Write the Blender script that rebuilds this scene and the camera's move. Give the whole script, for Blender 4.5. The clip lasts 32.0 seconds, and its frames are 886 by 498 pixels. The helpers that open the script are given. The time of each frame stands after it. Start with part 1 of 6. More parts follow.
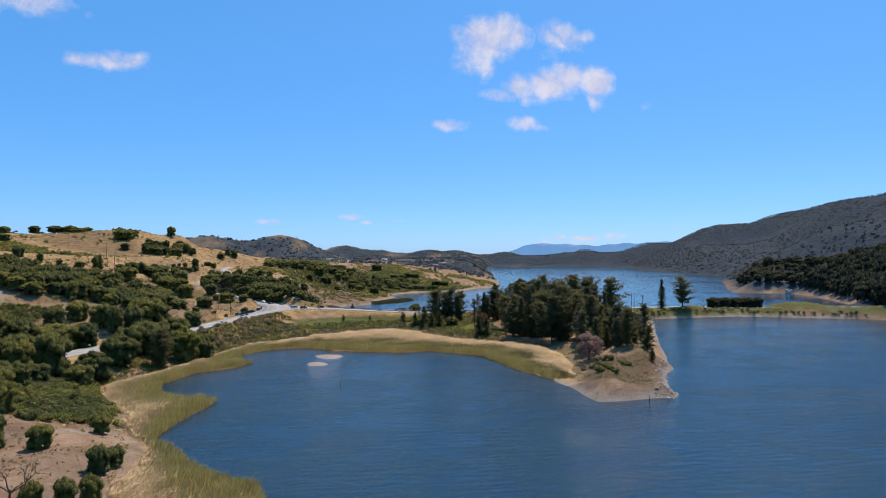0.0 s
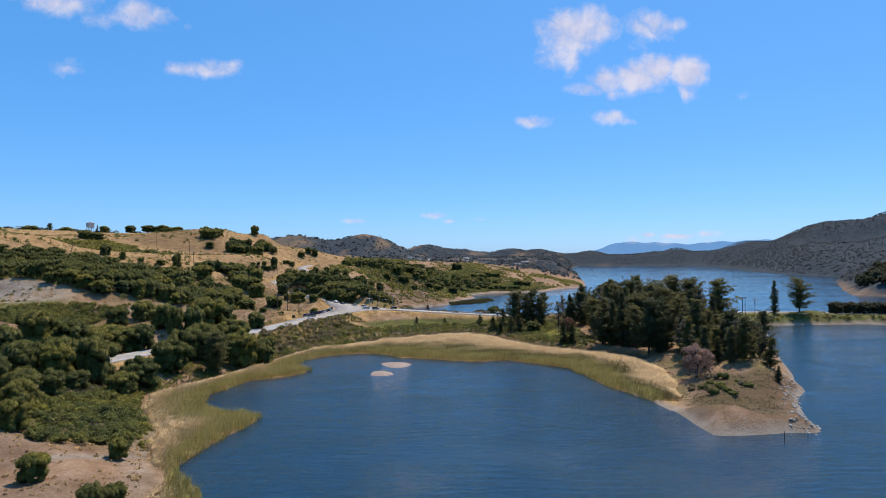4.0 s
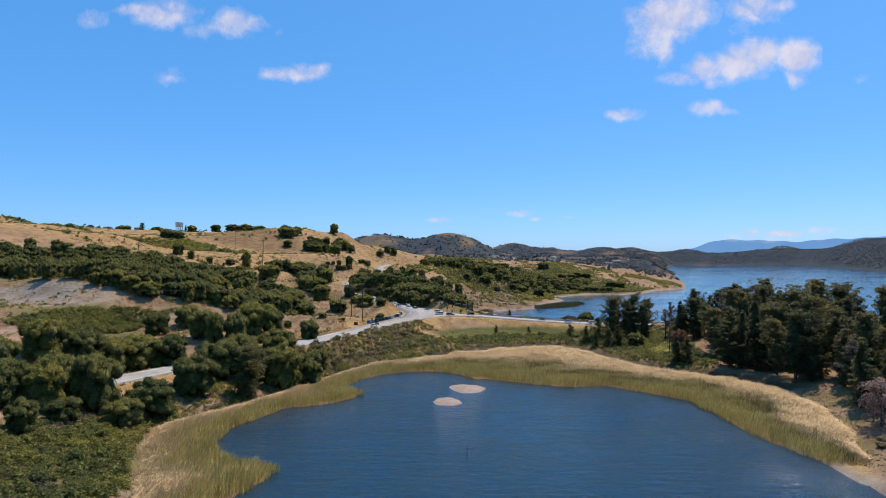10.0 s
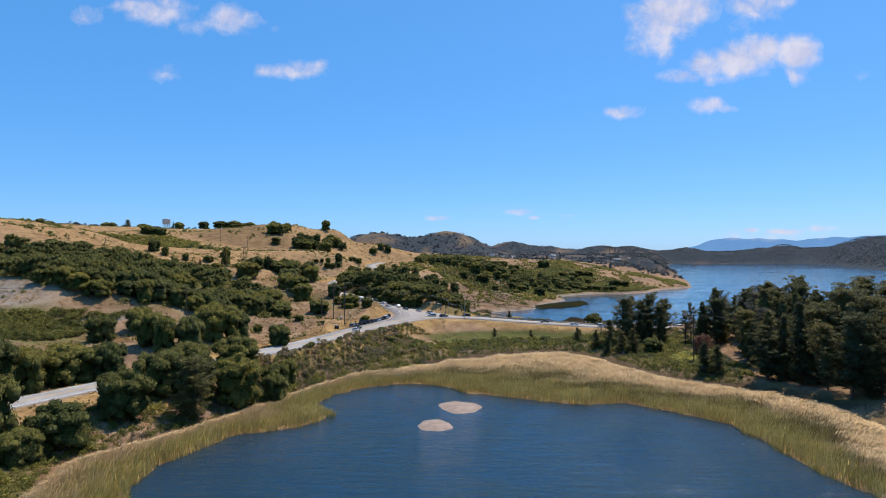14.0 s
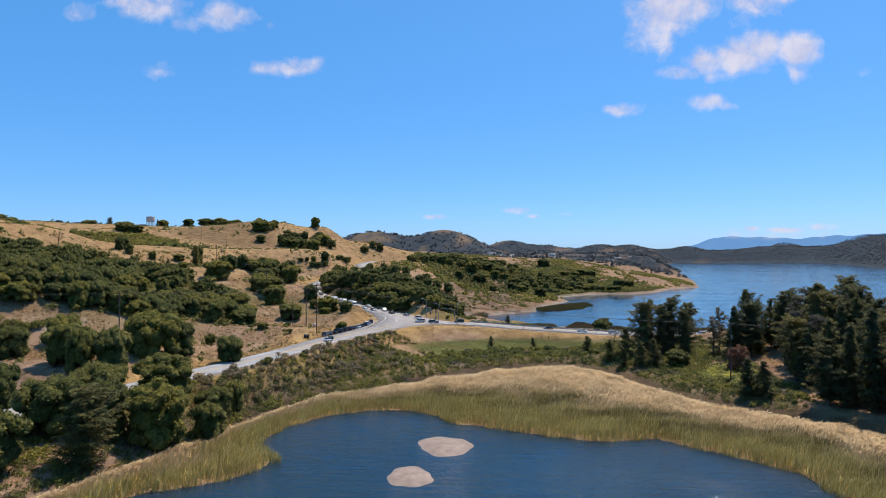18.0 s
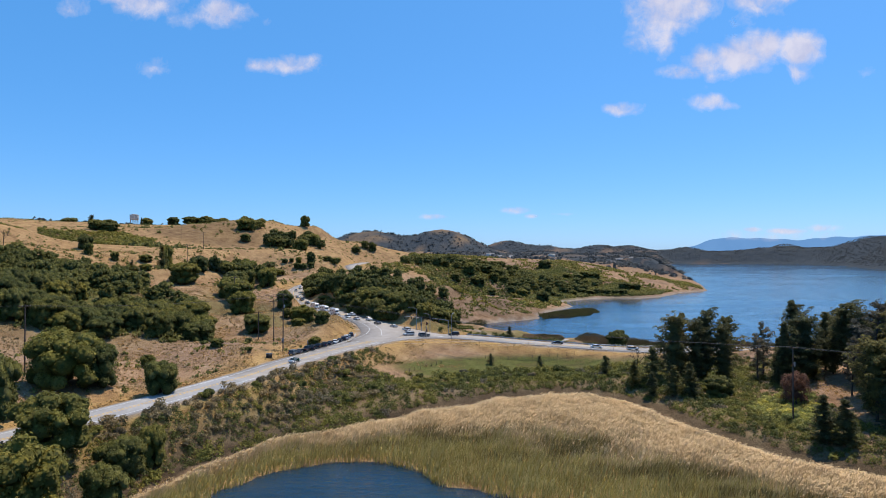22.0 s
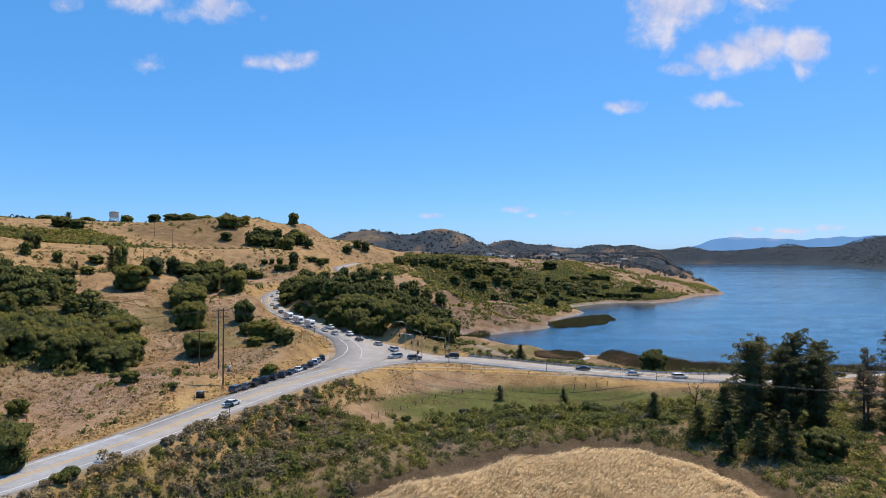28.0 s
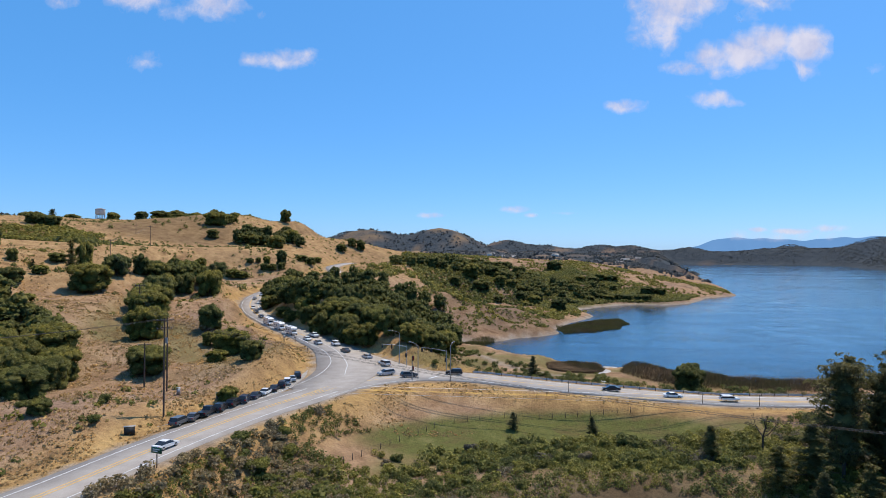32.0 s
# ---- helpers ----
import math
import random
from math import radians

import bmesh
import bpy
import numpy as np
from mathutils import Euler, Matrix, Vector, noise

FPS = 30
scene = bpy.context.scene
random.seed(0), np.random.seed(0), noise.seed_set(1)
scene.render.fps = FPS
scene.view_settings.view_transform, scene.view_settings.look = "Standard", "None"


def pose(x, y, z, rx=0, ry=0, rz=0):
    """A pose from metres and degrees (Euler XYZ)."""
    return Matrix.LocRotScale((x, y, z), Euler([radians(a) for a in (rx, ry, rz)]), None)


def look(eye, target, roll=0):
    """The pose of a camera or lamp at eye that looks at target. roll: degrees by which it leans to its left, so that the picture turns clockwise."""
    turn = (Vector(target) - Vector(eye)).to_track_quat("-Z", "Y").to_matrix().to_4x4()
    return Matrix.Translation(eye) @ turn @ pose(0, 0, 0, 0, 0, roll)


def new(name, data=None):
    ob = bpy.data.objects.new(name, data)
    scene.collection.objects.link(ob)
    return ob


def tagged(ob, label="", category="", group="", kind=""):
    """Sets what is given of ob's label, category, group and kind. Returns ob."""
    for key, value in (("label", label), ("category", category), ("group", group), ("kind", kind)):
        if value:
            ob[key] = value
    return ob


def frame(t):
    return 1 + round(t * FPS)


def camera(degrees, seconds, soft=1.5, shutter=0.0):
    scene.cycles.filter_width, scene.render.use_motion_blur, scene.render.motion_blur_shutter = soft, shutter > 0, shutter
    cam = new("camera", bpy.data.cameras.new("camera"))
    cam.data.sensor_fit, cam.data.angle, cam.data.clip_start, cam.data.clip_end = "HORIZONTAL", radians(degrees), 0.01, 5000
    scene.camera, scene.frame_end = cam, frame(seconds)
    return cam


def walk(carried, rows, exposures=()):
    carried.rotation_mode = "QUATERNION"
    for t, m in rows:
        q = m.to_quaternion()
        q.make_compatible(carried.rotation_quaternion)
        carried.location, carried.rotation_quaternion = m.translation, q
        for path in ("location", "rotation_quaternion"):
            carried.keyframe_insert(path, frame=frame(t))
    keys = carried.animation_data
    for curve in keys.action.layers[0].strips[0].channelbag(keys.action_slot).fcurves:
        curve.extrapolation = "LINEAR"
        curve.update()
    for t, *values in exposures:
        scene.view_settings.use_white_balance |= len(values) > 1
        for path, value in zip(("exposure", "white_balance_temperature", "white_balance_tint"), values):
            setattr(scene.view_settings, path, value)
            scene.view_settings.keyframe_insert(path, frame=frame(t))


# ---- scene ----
# seconds, place of the drone, pitch up, yaw to the left of +y, roll
PATH = [
    (0, 0.00, 0.00, 45.60, 0.99, -11.65, -0.10),
    (0.5, 1.10, 3.79, 45.56, 0.99, -10.64, -0.12),
    (1, 2.22, 7.60, 45.49, 0.97, -9.73, -0.08),
    (1.5, 3.34, 11.44, 45.38, 1.00, -8.67, -0.04),
    (2, 4.47, 15.35, 45.27, 1.00, -8.43, -0.02),
    (2.5, 5.52, 19.35, 45.20, 0.99, -8.47, -0.02),
    (3, 6.46, 23.40, 45.19, 0.97, -7.89, -0.05),
    (3.5, 7.37, 27.44, 45.23, 0.93, -5.10, -0.04),
    (4, 8.25, 31.54, 45.30, 0.90, -4.07, -0.03),
    (4.5, 9.06, 35.72, 45.38, 0.88, -3.74, -0.03),
    (6.5, 11.61, 52.91, 45.96, 0.83, 0.01, -0.08),
    (7, 12.04, 57.14, 46.02, 0.78, -0.01, -0.14),
    (7.5, 12.37, 61.32, 46.04, 0.79, -0.06, -0.15),
    (8, 12.61, 65.43, 45.99, 0.81, -0.07, -0.05),
    (8.5, 12.78, 69.51, 45.95, 0.82, 1.94, -0.03),
    (9, 13.05, 73.59, 45.88, 0.82, 3.54, 0.06),
    (9.5, 13.28, 77.68, 45.80, 0.79, 3.80, 0.01),
    (10, 13.45, 81.85, 45.70, 0.79, 3.78, -0.02),
    (11, 13.66, 90.39, 45.29, 0.76, 3.73, -0.03),
    (12, 13.76, 99.19, 44.78, 0.75, 3.70, -0.06),
    (13, 13.84, 108.28, 44.33, 0.76, 3.65, 0.01),
    (14, 14.10, 117.79, 43.96, 0.70, 3.63, -0.06),
    (16.5, 15.26, 142.79, 43.21, 0.62, 3.56, -0.07),
    (17, 15.41, 147.95, 43.17, 0.63, 3.55, -0.12),
    (18, 15.68, 158.51, 43.27, 0.62, 3.48, -0.13),
    (19, 15.94, 169.07, 43.45, 0.64, 3.45, -0.06),
    (20, 15.95, 179.25, 43.78, 0.64, 3.38, 0.01),
    (21, 15.76, 189.19, 44.16, 0.62, 3.33, 0.04),
    (22, 15.56, 198.93, 44.51, 0.61, 3.30, 0.08),
    (23, 15.37, 208.52, 44.78, 0.59, 3.30, 0.12),
    (24, 15.03, 217.78, 44.91, 0.58, 3.25, 0.14),
    (25, 14.64, 226.62, 45.03, 0.59, 3.22, 0.17),
    (27.5, 13.84, 247.78, 45.36, 0.56, 3.24, 0.14),
    (28, 13.69, 252.10, 45.37, 0.56, 3.23, 0.16),
    (29, 13.36, 260.67, 45.21, 0.57, 3.25, 0.21),
    (30, 12.87, 269.08, 45.02, 0.58, 3.24, 0.23),
    (31, 12.17, 277.33, 44.79, 0.59, 3.19, 0.26),
    (32, 11.37, 285.63, 44.53, 0.57, 3.13, 0.28),
]
cam = camera(70.45, 32.0, 0.8)
walk(cam, [(t, pose(x, y, z, 90 + p, 0, w) @ pose(0, 0, 0, 0, 0, r)) for t, x, y, z, p, w, r in PATH])

# ---- world, sun ----
SUN_ELEVATION, SUN_AZIMUTH = radians(64), radians(38)  # azimuth from +y towards +x
world = bpy.data.worlds.new("world")
scene.world = world
world.use_nodes = True
wn = world.node_tree.nodes
sky = wn.new("ShaderNodeTexSky")
sky.sky_type, sky.sun_disc = "NISHITA", False
sky.sun_elevation, sky.sun_rotation = SUN_ELEVATION, SUN_AZIMUTH
sky.altitude, sky.air_density, sky.dust_density, sky.ozone_density = 400, 0.8, 0.9, 4.5
wn["Background"].inputs["Strength"].default_value = 0.16
deep = wn.new("ShaderNodeHueSaturation")
deep.inputs["Saturation"].default_value = 1.16
tint = wn.new("ShaderNodeMix")
tint.data_type, tint.blend_type = "RGBA", "MULTIPLY"
tint.inputs[0].default_value = 1.0
tint.inputs[7].default_value = (0.83, 0.91, 1.03, 1)
world.node_tree.links.new(sky.outputs[0], tint.inputs[6])
world.node_tree.links.new(tint.outputs[2], deep.inputs["Color"])
clear = wn.new("ShaderNodeMix")
clear.data_type = "RGBA"
clear.inputs[0].default_value = 0.42
clear.inputs[7].default_value = (0.75, 3.05, 6.6, 1)
world.node_tree.links.new(deep.outputs[0], clear.inputs[6])
world.node_tree.links.new(clear.outputs[2], wn["Background"].inputs["Color"])

sun_data = bpy.data.lights.new("sun", "SUN")
sun_data.energy, sun_data.angle, sun_data.color = 4.4, radians(0.5), (1.0, 0.885, 0.755)
sun = new("sun", sun_data)
sun.matrix_world = look((0, 0, 0), (-math.sin(SUN_AZIMUTH) * math.cos(SUN_ELEVATION), -math.cos(SUN_AZIMUTH) * math.cos(SUN_ELEVATION), -math.sin(SUN_ELEVATION)))
scene.view_settings.exposure = 0.0

# ---- materials ----


def shader(name, roughness=0.9, specular=0.3, metallic=0.0):
    m = bpy.data.materials.new(name)
    m.use_nodes = True
    n, l = m.node_tree.nodes, m.node_tree.links
    b = n["Principled BSDF"]
    b.inputs["Roughness"].default_value = roughness
    b.inputs["Specular IOR Level"].default_value = specular
    b.inputs["Metallic"].default_value = metallic
    return m, n, l, b


def noise_node(n, l, scale, detail=4.0, rough=0.6, coord=None, distortion=0.0):
    t = n.new("ShaderNodeTexNoise")
    t.inputs["Scale"].default_value, t.inputs["Detail"].default_value = scale, detail
    t.inputs["Roughness"].default_value, t.inputs["Distortion"].default_value = rough, distortion
    if coord is not None:
        l.new(coord, t.inputs["Vector"])
    return t.outputs["Fac"]


def ramp_node(n, l, fac, *stops):
    r = n.new("ShaderNodeValToRGB")
    while len(r.color_ramp.elements) < len(stops):
        r.color_ramp.elements.new(0.5)
    for e, (p, c) in zip(r.color_ramp.elements, stops):
        e.position, e.color = p, (*c, 1)
    l.new(fac, r.inputs["Fac"])
    return r.outputs["Color"]


def mix_node(n, l, fac, a, b, kind="MIX"):
    x = n.new("ShaderNodeMix")
    x.data_type, x.blend_type = "RGBA", kind
    for socket, value in (("Factor", fac), ("A", a), ("B", b)):
        s = [i for i in x.inputs if i.name == socket and i.enabled][0]
        if isinstance(value, (int, float)):
            s.default_value = value
        elif isinstance(value, tuple):
            s.default_value = (*value, 1)
        else:
            l.new(value, s)
    return [o for o in x.outputs if o.enabled][0]


def math_node(n, l, op, a, b=0.0, clamp=False):
    x = n.new("ShaderNodeMath")
    x.operation, x.use_clamp = op, clamp
    for i, v in enumerate((a, b)):
        if isinstance(v, (int, float)):
            x.inputs[i].default_value = v
        else:
            l.new(v, x.inputs[i])
    return x.outputs[0]


def attr_node(n, name):
    a = n.new("ShaderNodeAttribute")
    a.attribute_name = name
    return a


def bump_node(n, l, height, strength, distance, bsdf):
    b = n.new("ShaderNodeBump")
    b.inputs["Strength"].default_value, b.inputs["Distance"].default_value = strength, distance
    l.new(height, b.inputs["Height"])
    l.new(b.outputs[0], bsdf.inputs["Normal"])


def place_of(n):
    return n.new("ShaderNodeNewGeometry").outputs["Position"]


def mat_ground():
    m, n, l, b = shader("dry_grassland", 1.0, 0.0)
    p = place_of(n)
    big, mid, fine = noise_node(n, l, 0.02, 5, 0.6, p), noise_node(n, l, 0.16, 5, 0.65, p), noise_node(n, l, 1.6, 6, 0.7, p)
    grass = ramp_node(n, l, mid, (0.30, (0.185, 0.112, 0.066)), (0.46, (0.30, 0.187, 0.108)), (0.62, (0.40, 0.262, 0.155)), (0.8, (0.49, 0.342, 0.215)))
    dirt = ramp_node(n, l, mid, (0.3, (0.16, 0.104, 0.076)), (0.7, (0.29, 0.196, 0.145)))
    col = mix_node(n, l, ramp_node(n, l, big, (0.46, (0, 0, 0)), (0.66, (0.85, 0.85, 0.85))), grass, dirt)
    zone = attr_node(n, "zone")
    sep = n.new("ShaderNodeSeparateColor")
    l.new(zone.outputs["Color"], sep.inputs[0])
    green = ramp_node(n, l, mid, (0.3, (0.085, 0.085, 0.028)), (0.55, (0.125, 0.128, 0.042)), (0.75, (0.20, 0.175, 0.075)))
    sand = ramp_node(n, l, mid, (0.3, (0.22, 0.175, 0.135)), (0.7, (0.36, 0.30, 0.235)))
    gold = ramp_node(n, l, mid, (0.3, (0.28, 0.165, 0.064)), (0.55, (0.41, 0.255, 0.10)), (0.8, (0.52, 0.355, 0.165)))
    edge = math_node(n, l, "MULTIPLY", math_node(n, l, "SUBTRACT", mid, 0.5), 1.6)
    col = mix_node(n, l, math_node(n, l, "ADD", sep.outputs[2], math_node(n, l, "MULTIPLY", edge, sep.outputs[2]), True), col, gold)
    col = mix_node(n, l, math_node(n, l, "ADD", sep.outputs[0], math_node(n, l, "MULTIPLY", edge, sep.outputs[0]), True), col, green)
    col = mix_node(n, l, math_node(n, l, "ADD", sep.outputs[1], math_node(n, l, "MULTIPLY", edge, sep.outputs[1]), True), col, sand)
    # wooded far ground: blue-grey of the distance haze is mixed into its base colour
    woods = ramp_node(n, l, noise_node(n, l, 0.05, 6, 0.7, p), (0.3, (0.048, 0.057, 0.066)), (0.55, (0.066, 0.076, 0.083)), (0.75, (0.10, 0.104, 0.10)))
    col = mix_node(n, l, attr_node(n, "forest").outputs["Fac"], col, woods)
    mud = ramp_node(n, l, mid, (0.3, (0.045, 0.032, 0.020)), (0.7, (0.10, 0.072, 0.045)))
    col = mix_node(n, l, attr_node(n, "mud").outputs["Fac"], col, mud)
    col = mix_node(n, l, 1.0, col, ramp_node(n, l, fine, (0.25, (0.62, 0.62, 0.62)), (0.5, (1, 1, 1)), (0.75, (1.25, 1.22, 1.15))), "MULTIPLY")
    l.new(col, b.inputs["Base Color"])
    rough_woods = math_node(n, l, "MULTIPLY", attr_node(n, "forest").outputs["Fac"], noise_node(n, l, 0.09, 4, 0.7, p))
    bump_node(n, l, math_node(n, l, "ADD", fine, math_node(n, l, "MULTIPLY", rough_woods, 9.0)), 0.8, 0.4, b)
    return m


def lifted_normal(n, l, bsdf, up, own):
    """Blades and leaves scatter light like an upward tilted canopy."""
    g = n.new("ShaderNodeNewGeometry")
    a, b, c = n.new("ShaderNodeVectorMath"), n.new("ShaderNodeVectorMath"), n.new("ShaderNodeVectorMath")
    a.operation, b.operation, c.operation = "SCALE", "ADD", "NORMALIZE"
    l.new(g.outputs["Normal"], a.inputs[0])
    a.inputs["Scale"].default_value = own
    l.new(a.outputs[0], b.inputs[0])
    b.inputs[1].default_value = (0, 0, up)
    l.new(b.outputs[0], c.inputs[0])
    l.new(c.outputs[0], bsdf.inputs["Normal"])


def let_through(n, l, bsdf, colour, share):
    """Light that falls on the far side of a blade or leaf shows through it."""
    t, mixed = n.new("ShaderNodeBsdfTranslucent"), n.new("ShaderNodeMixShader")
    l.new(colour, t.inputs["Color"])
    mixed.inputs[0].default_value = share
    l.new(bsdf.outputs[0], mixed.inputs[1])
    l.new(t.outputs[0], mixed.inputs[2])
    l.new(mixed.outputs[0], n["Material Output"].inputs["Surface"])


def mat_leaf(name, dark, light, tip=None, rough=0.65, uneven=1.0, up=0.8, own=0.7):
    m, n, l, b = shader(name, rough, 0.25)
    p = place_of(n)
    info = n.new("ShaderNodeObjectInfo")
    geo = n.new("ShaderNodeNewGeometry")
    c = ramp_node(n, l, geo.outputs["Random Per Island"], (0.0, dark), (0.65, light), (1.0, tip or light))
    tint = ramp_node(n, l, info.outputs["Random"], (0.0, (0.66, 0.74, 0.82)), (0.5, (1.0, 1.0, 1.0)), (1.0, (1.30, 1.22, 1.0)))
    c = mix_node(n, l, 1.0, c, tint, "MULTIPLY")
    patch = ramp_node(n, l, noise_node(n, l, 0.5, 3, 0.6, p), (0.32, (1 - 0.38 * uneven, 1 - 0.34 * uneven, 1 - 0.30 * uneven)), (0.5, (1.0, 1.0, 1.0)), (0.68, (1 + 0.38 * uneven, 1 + 0.34 * uneven, 1 + 0.15 * uneven)))
    c = mix_node(n, l, 1.0, c, patch, "MULTIPLY")
    stand = ramp_node(n, l, noise_node(n, l, 0.07, 2, 0.5, p), (0.35, (0.84, 0.90, 0.95)), (0.65, (1.14, 1.08, 1.0)))
    c = mix_node(n, l, 1.0, c, stand, "MULTIPLY")
    l.new(c, b.inputs["Base Color"])
    b.inputs["Specular IOR Level"].default_value = 0.1
    lifted_normal(n, l, b, up, own)
    let_through(n, l, b, c, 0.5)
    return m


def mat_plain(name, a, c, scale=2.0, rough=0.8, metallic=0.0, specular=0.3, bump=0.2, distance=0.02):
    m, n, l, b = shader(name, rough, specular, metallic)
    tc = n.new("ShaderNodeTexCoord").outputs["Object"]
    big, fine = noise_node(n, l, scale, 4, 0.6, tc), noise_node(n, l, scale * 9, 4, 0.6, tc)
    col = ramp_node(n, l, big, (0.3, a), (0.7, c))
    col = mix_node(n, l, 1.0, col, ramp_node(n, l, fine, (0.3, (0.86, 0.86, 0.86)), (0.7, (1.1, 1.1, 1.1))), "MULTIPLY")
    l.new(col, b.inputs["Base Color"])
    if bump:
        bump_node(n, l, fine, bump, distance, b)
    return m


def mat_water():
    m, n, l, b = shader("lake_water", 0.08, 0.5)
    b.inputs["IOR"].default_value = 1.33
    p = place_of(n)
    sep = n.new("ShaderNodeSeparateXYZ")
    l.new(p, sep.inputs[0])
    open_lake = n.new("ShaderNodeMapRange")  # the long lake behind the causeway lies calmer and bluer than the bay
    open_lake.inputs["From Min"].default_value, open_lake.inputs["From Max"].default_value = 430, 560
    l.new(sep.outputs[1], open_lake.inputs["Value"])
    stretch = n.new("ShaderNodeMapping")
    stretch.inputs["Scale"].default_value = (0.42, 1.5, 1.0)
    stretch.inputs["Rotation"].default_value = (0, 0, radians(12))
    l.new(p, stretch.inputs["Vector"])
    ripples = noise_node(n, l, 0.36, 6, 0.68, stretch.outputs[0], 0.4)
    broad = n.new("ShaderNodeMapping")
    broad.inputs["Scale"].default_value = (0.22, 1.0, 1.0)
    broad.inputs["Rotation"].default_value = (0, 0, radians(-8))
    l.new(p, broad.inputs["Vector"])
    swell = noise_node(n, l, 0.016, 5, 0.62, broad.outputs[0], 0.5)
    gusts = noise_node(n, l, 0.05, 4, 0.6, p, 0.6)
    bay = ramp_node(n, l, gusts, (0.35, (0.009, 0.031, 0.052)), (0.65, (0.013, 0.043, 0.068)))
    deep = ramp_node(n, l, swell, (0.36, (0.006, 0.034, 0.070)), (0.66, (0.011, 0.054, 0.105)))
    l.new(mix_node(n, l, open_lake.outputs[0], bay, deep), b.inputs["Base Color"])
    l.new(ramp_node(n, l, swell, (0.42, (0.05, 0.05, 0.05)), (0.60, (0.17, 0.17, 0.17))), b.inputs["Roughness"])
    wind = math_node(n, l, "MULTIPLY", ripples, ramp_node(n, l, gusts, (0.34, (0.45, 0.45, 0.45)), (0.62, (1.0, 1.0, 1.0))))
    calm = math_node(n, l, "SUBTRACT", 1.0, math_node(n, l, "MULTIPLY", open_lake.outputs[0], 0.72))
    bump_node(n, l, math_node(n, l, "MULTIPLY", wind, calm), 0.9, 0.6, b)
    return m


def mat_road():
    m, n, l, b = shader("asphalt", 0.95, 0.05)
    p = place_of(n)
    fine, mid = noise_node(n, l, 5.0, 5, 0.7, p), noise_node(n, l, 0.25, 4, 0.6, p)
    col = ramp_node(n, l, mid, (0.3, (0.325, 0.292, 0.256)), (0.7, (0.42, 0.38, 0.336)))
    col = mix_node(n, l, 1.0, col, ramp_node(n, l, fine, (0.3, (0.85, 0.85, 0.85)), (0.7, (1.1, 1.1, 1.1))), "MULTIPLY")
    l.new(col, b.inputs["Base Color"])
    bump_node(n, l, fine, 0.25, 0.02, b)
    return m


def mat_reed(name, dry_stops, old_stops, wet_stops):
    """Dry plumes inland, old dark stems in the middle of the bed, fresh blades at the water."""
    m, n, l, b = shader(name, 0.9, 0.05)
    p = place_of(n)
    geo = n.new("ShaderNodeNewGeometry")
    dry, old, wet = (ramp_node(n, l, geo.outputs["Random Per Island"], *q) for q in (dry_stops, old_stops, wet_stops))
    green = attr_node(n, "green").outputs["Fac"]
    c = mix_node(n, l, ramp_node(n, l, green, (0.25, (0, 0, 0)), (0.75, (1, 1, 1))), dry, wet)
    long = n.new("ShaderNodeMapping")
    long.inputs["Scale"].default_value = (0.6, 1.3, 1.0)
    l.new(p, long.inputs["Vector"])
    patches = ramp_node(n, l, noise_node(n, l, 0.075, 3, 0.6, long.outputs[0]), (0.44, (0, 0, 0)), (0.56, (1, 1, 1)))
    east = n.new("ShaderNodeMapRange")  # the narrow bed on the west shore has no old stems
    east.inputs["From Min"].default_value, east.inputs["From Max"].default_value = -30, -8
    place = n.new("ShaderNodeSeparateXYZ")
    l.new(p, place.inputs[0])
    l.new(place.outputs[0], east.inputs["Value"])
    patches = math_node(n, l, "MULTIPLY", patches, east.outputs[0])
    band = ramp_node(n, l, green, (0.10, (0, 0, 0)), (0.30, (1, 1, 1)), (0.78, (1, 1, 1)), (0.99, (0.05, 0.05, 0.05)))
    c = mix_node(n, l, math_node(n, l, "MULTIPLY", patches, math_node(n, l, "MULTIPLY", band, 0.95)), c, old)
    tone = ramp_node(n, l, noise_node(n, l, 0.16, 4, 0.6, p), (0.3, (0.78, 0.74, 0.70)), (0.7, (1.10, 1.10, 1.10)))
    c = mix_node(n, l, 1.0, c, tone, "MULTIPLY")
    l.new(c, b.inputs["Base Color"])
    lifted_normal(n, l, b, 1.0, 0.25)
    let_through(n, l, b, c, 0.3)
    return m


M_GROUND, M_WATER, M_ROAD, M_REED = mat_ground(), mat_water(), mat_road(), mat_reed(
    "reeds", ((0.0, (0.62, 0.44, 0.22)), (0.4, (0.80, 0.59, 0.32)), (1.0, (0.90, 0.70, 0.43))), ((0.0, (0.13, 0.105, 0.038)), (0.5, (0.25, 0.20, 0.07)), (1.0, (0.46, 0.36, 0.145))),
    ((0.0, (0.40, 0.32, 0.085)), (0.5, (0.64, 0.52, 0.155)), (1.0, (0.86, 0.71, 0.31))))
M_OAK = mat_leaf("oak_leaves", (0.124, 0.122, 0.034), (0.200, 0.192, 0.054), (0.27, 0.25, 0.084))
M_PINE = mat_leaf("pine_needles", (0.108, 0.104, 0.046), (0.176, 0.165, 0.072), (0.25, 0.225, 0.10))
M_GREY_PINE = mat_leaf("thin_grey_needles", (0.105, 0.098, 0.072), (0.165, 0.150, 0.112), (0.235, 0.21, 0.16))
M_EAST = mat_leaf("shore_wood_leaves", (0.050, 0.052, 0.030), (0.084, 0.084, 0.046), (0.12, 0.112, 0.064))
M_BRUSH = mat_leaf("coyote_brush", (0.102, 0.106, 0.028), (0.190, 0.188, 0.050), (0.30, 0.28, 0.095))
M_GREY_BRUSH = mat_leaf("grey_sagebrush", (0.13, 0.108, 0.068), (0.225, 0.185, 0.118), (0.33, 0.275, 0.18))
M_YELLOW = mat_leaf("fennel_leaves", (0.25, 0.245, 0.05), (0.42, 0.405, 0.11), (0.58, 0.53, 0.2))
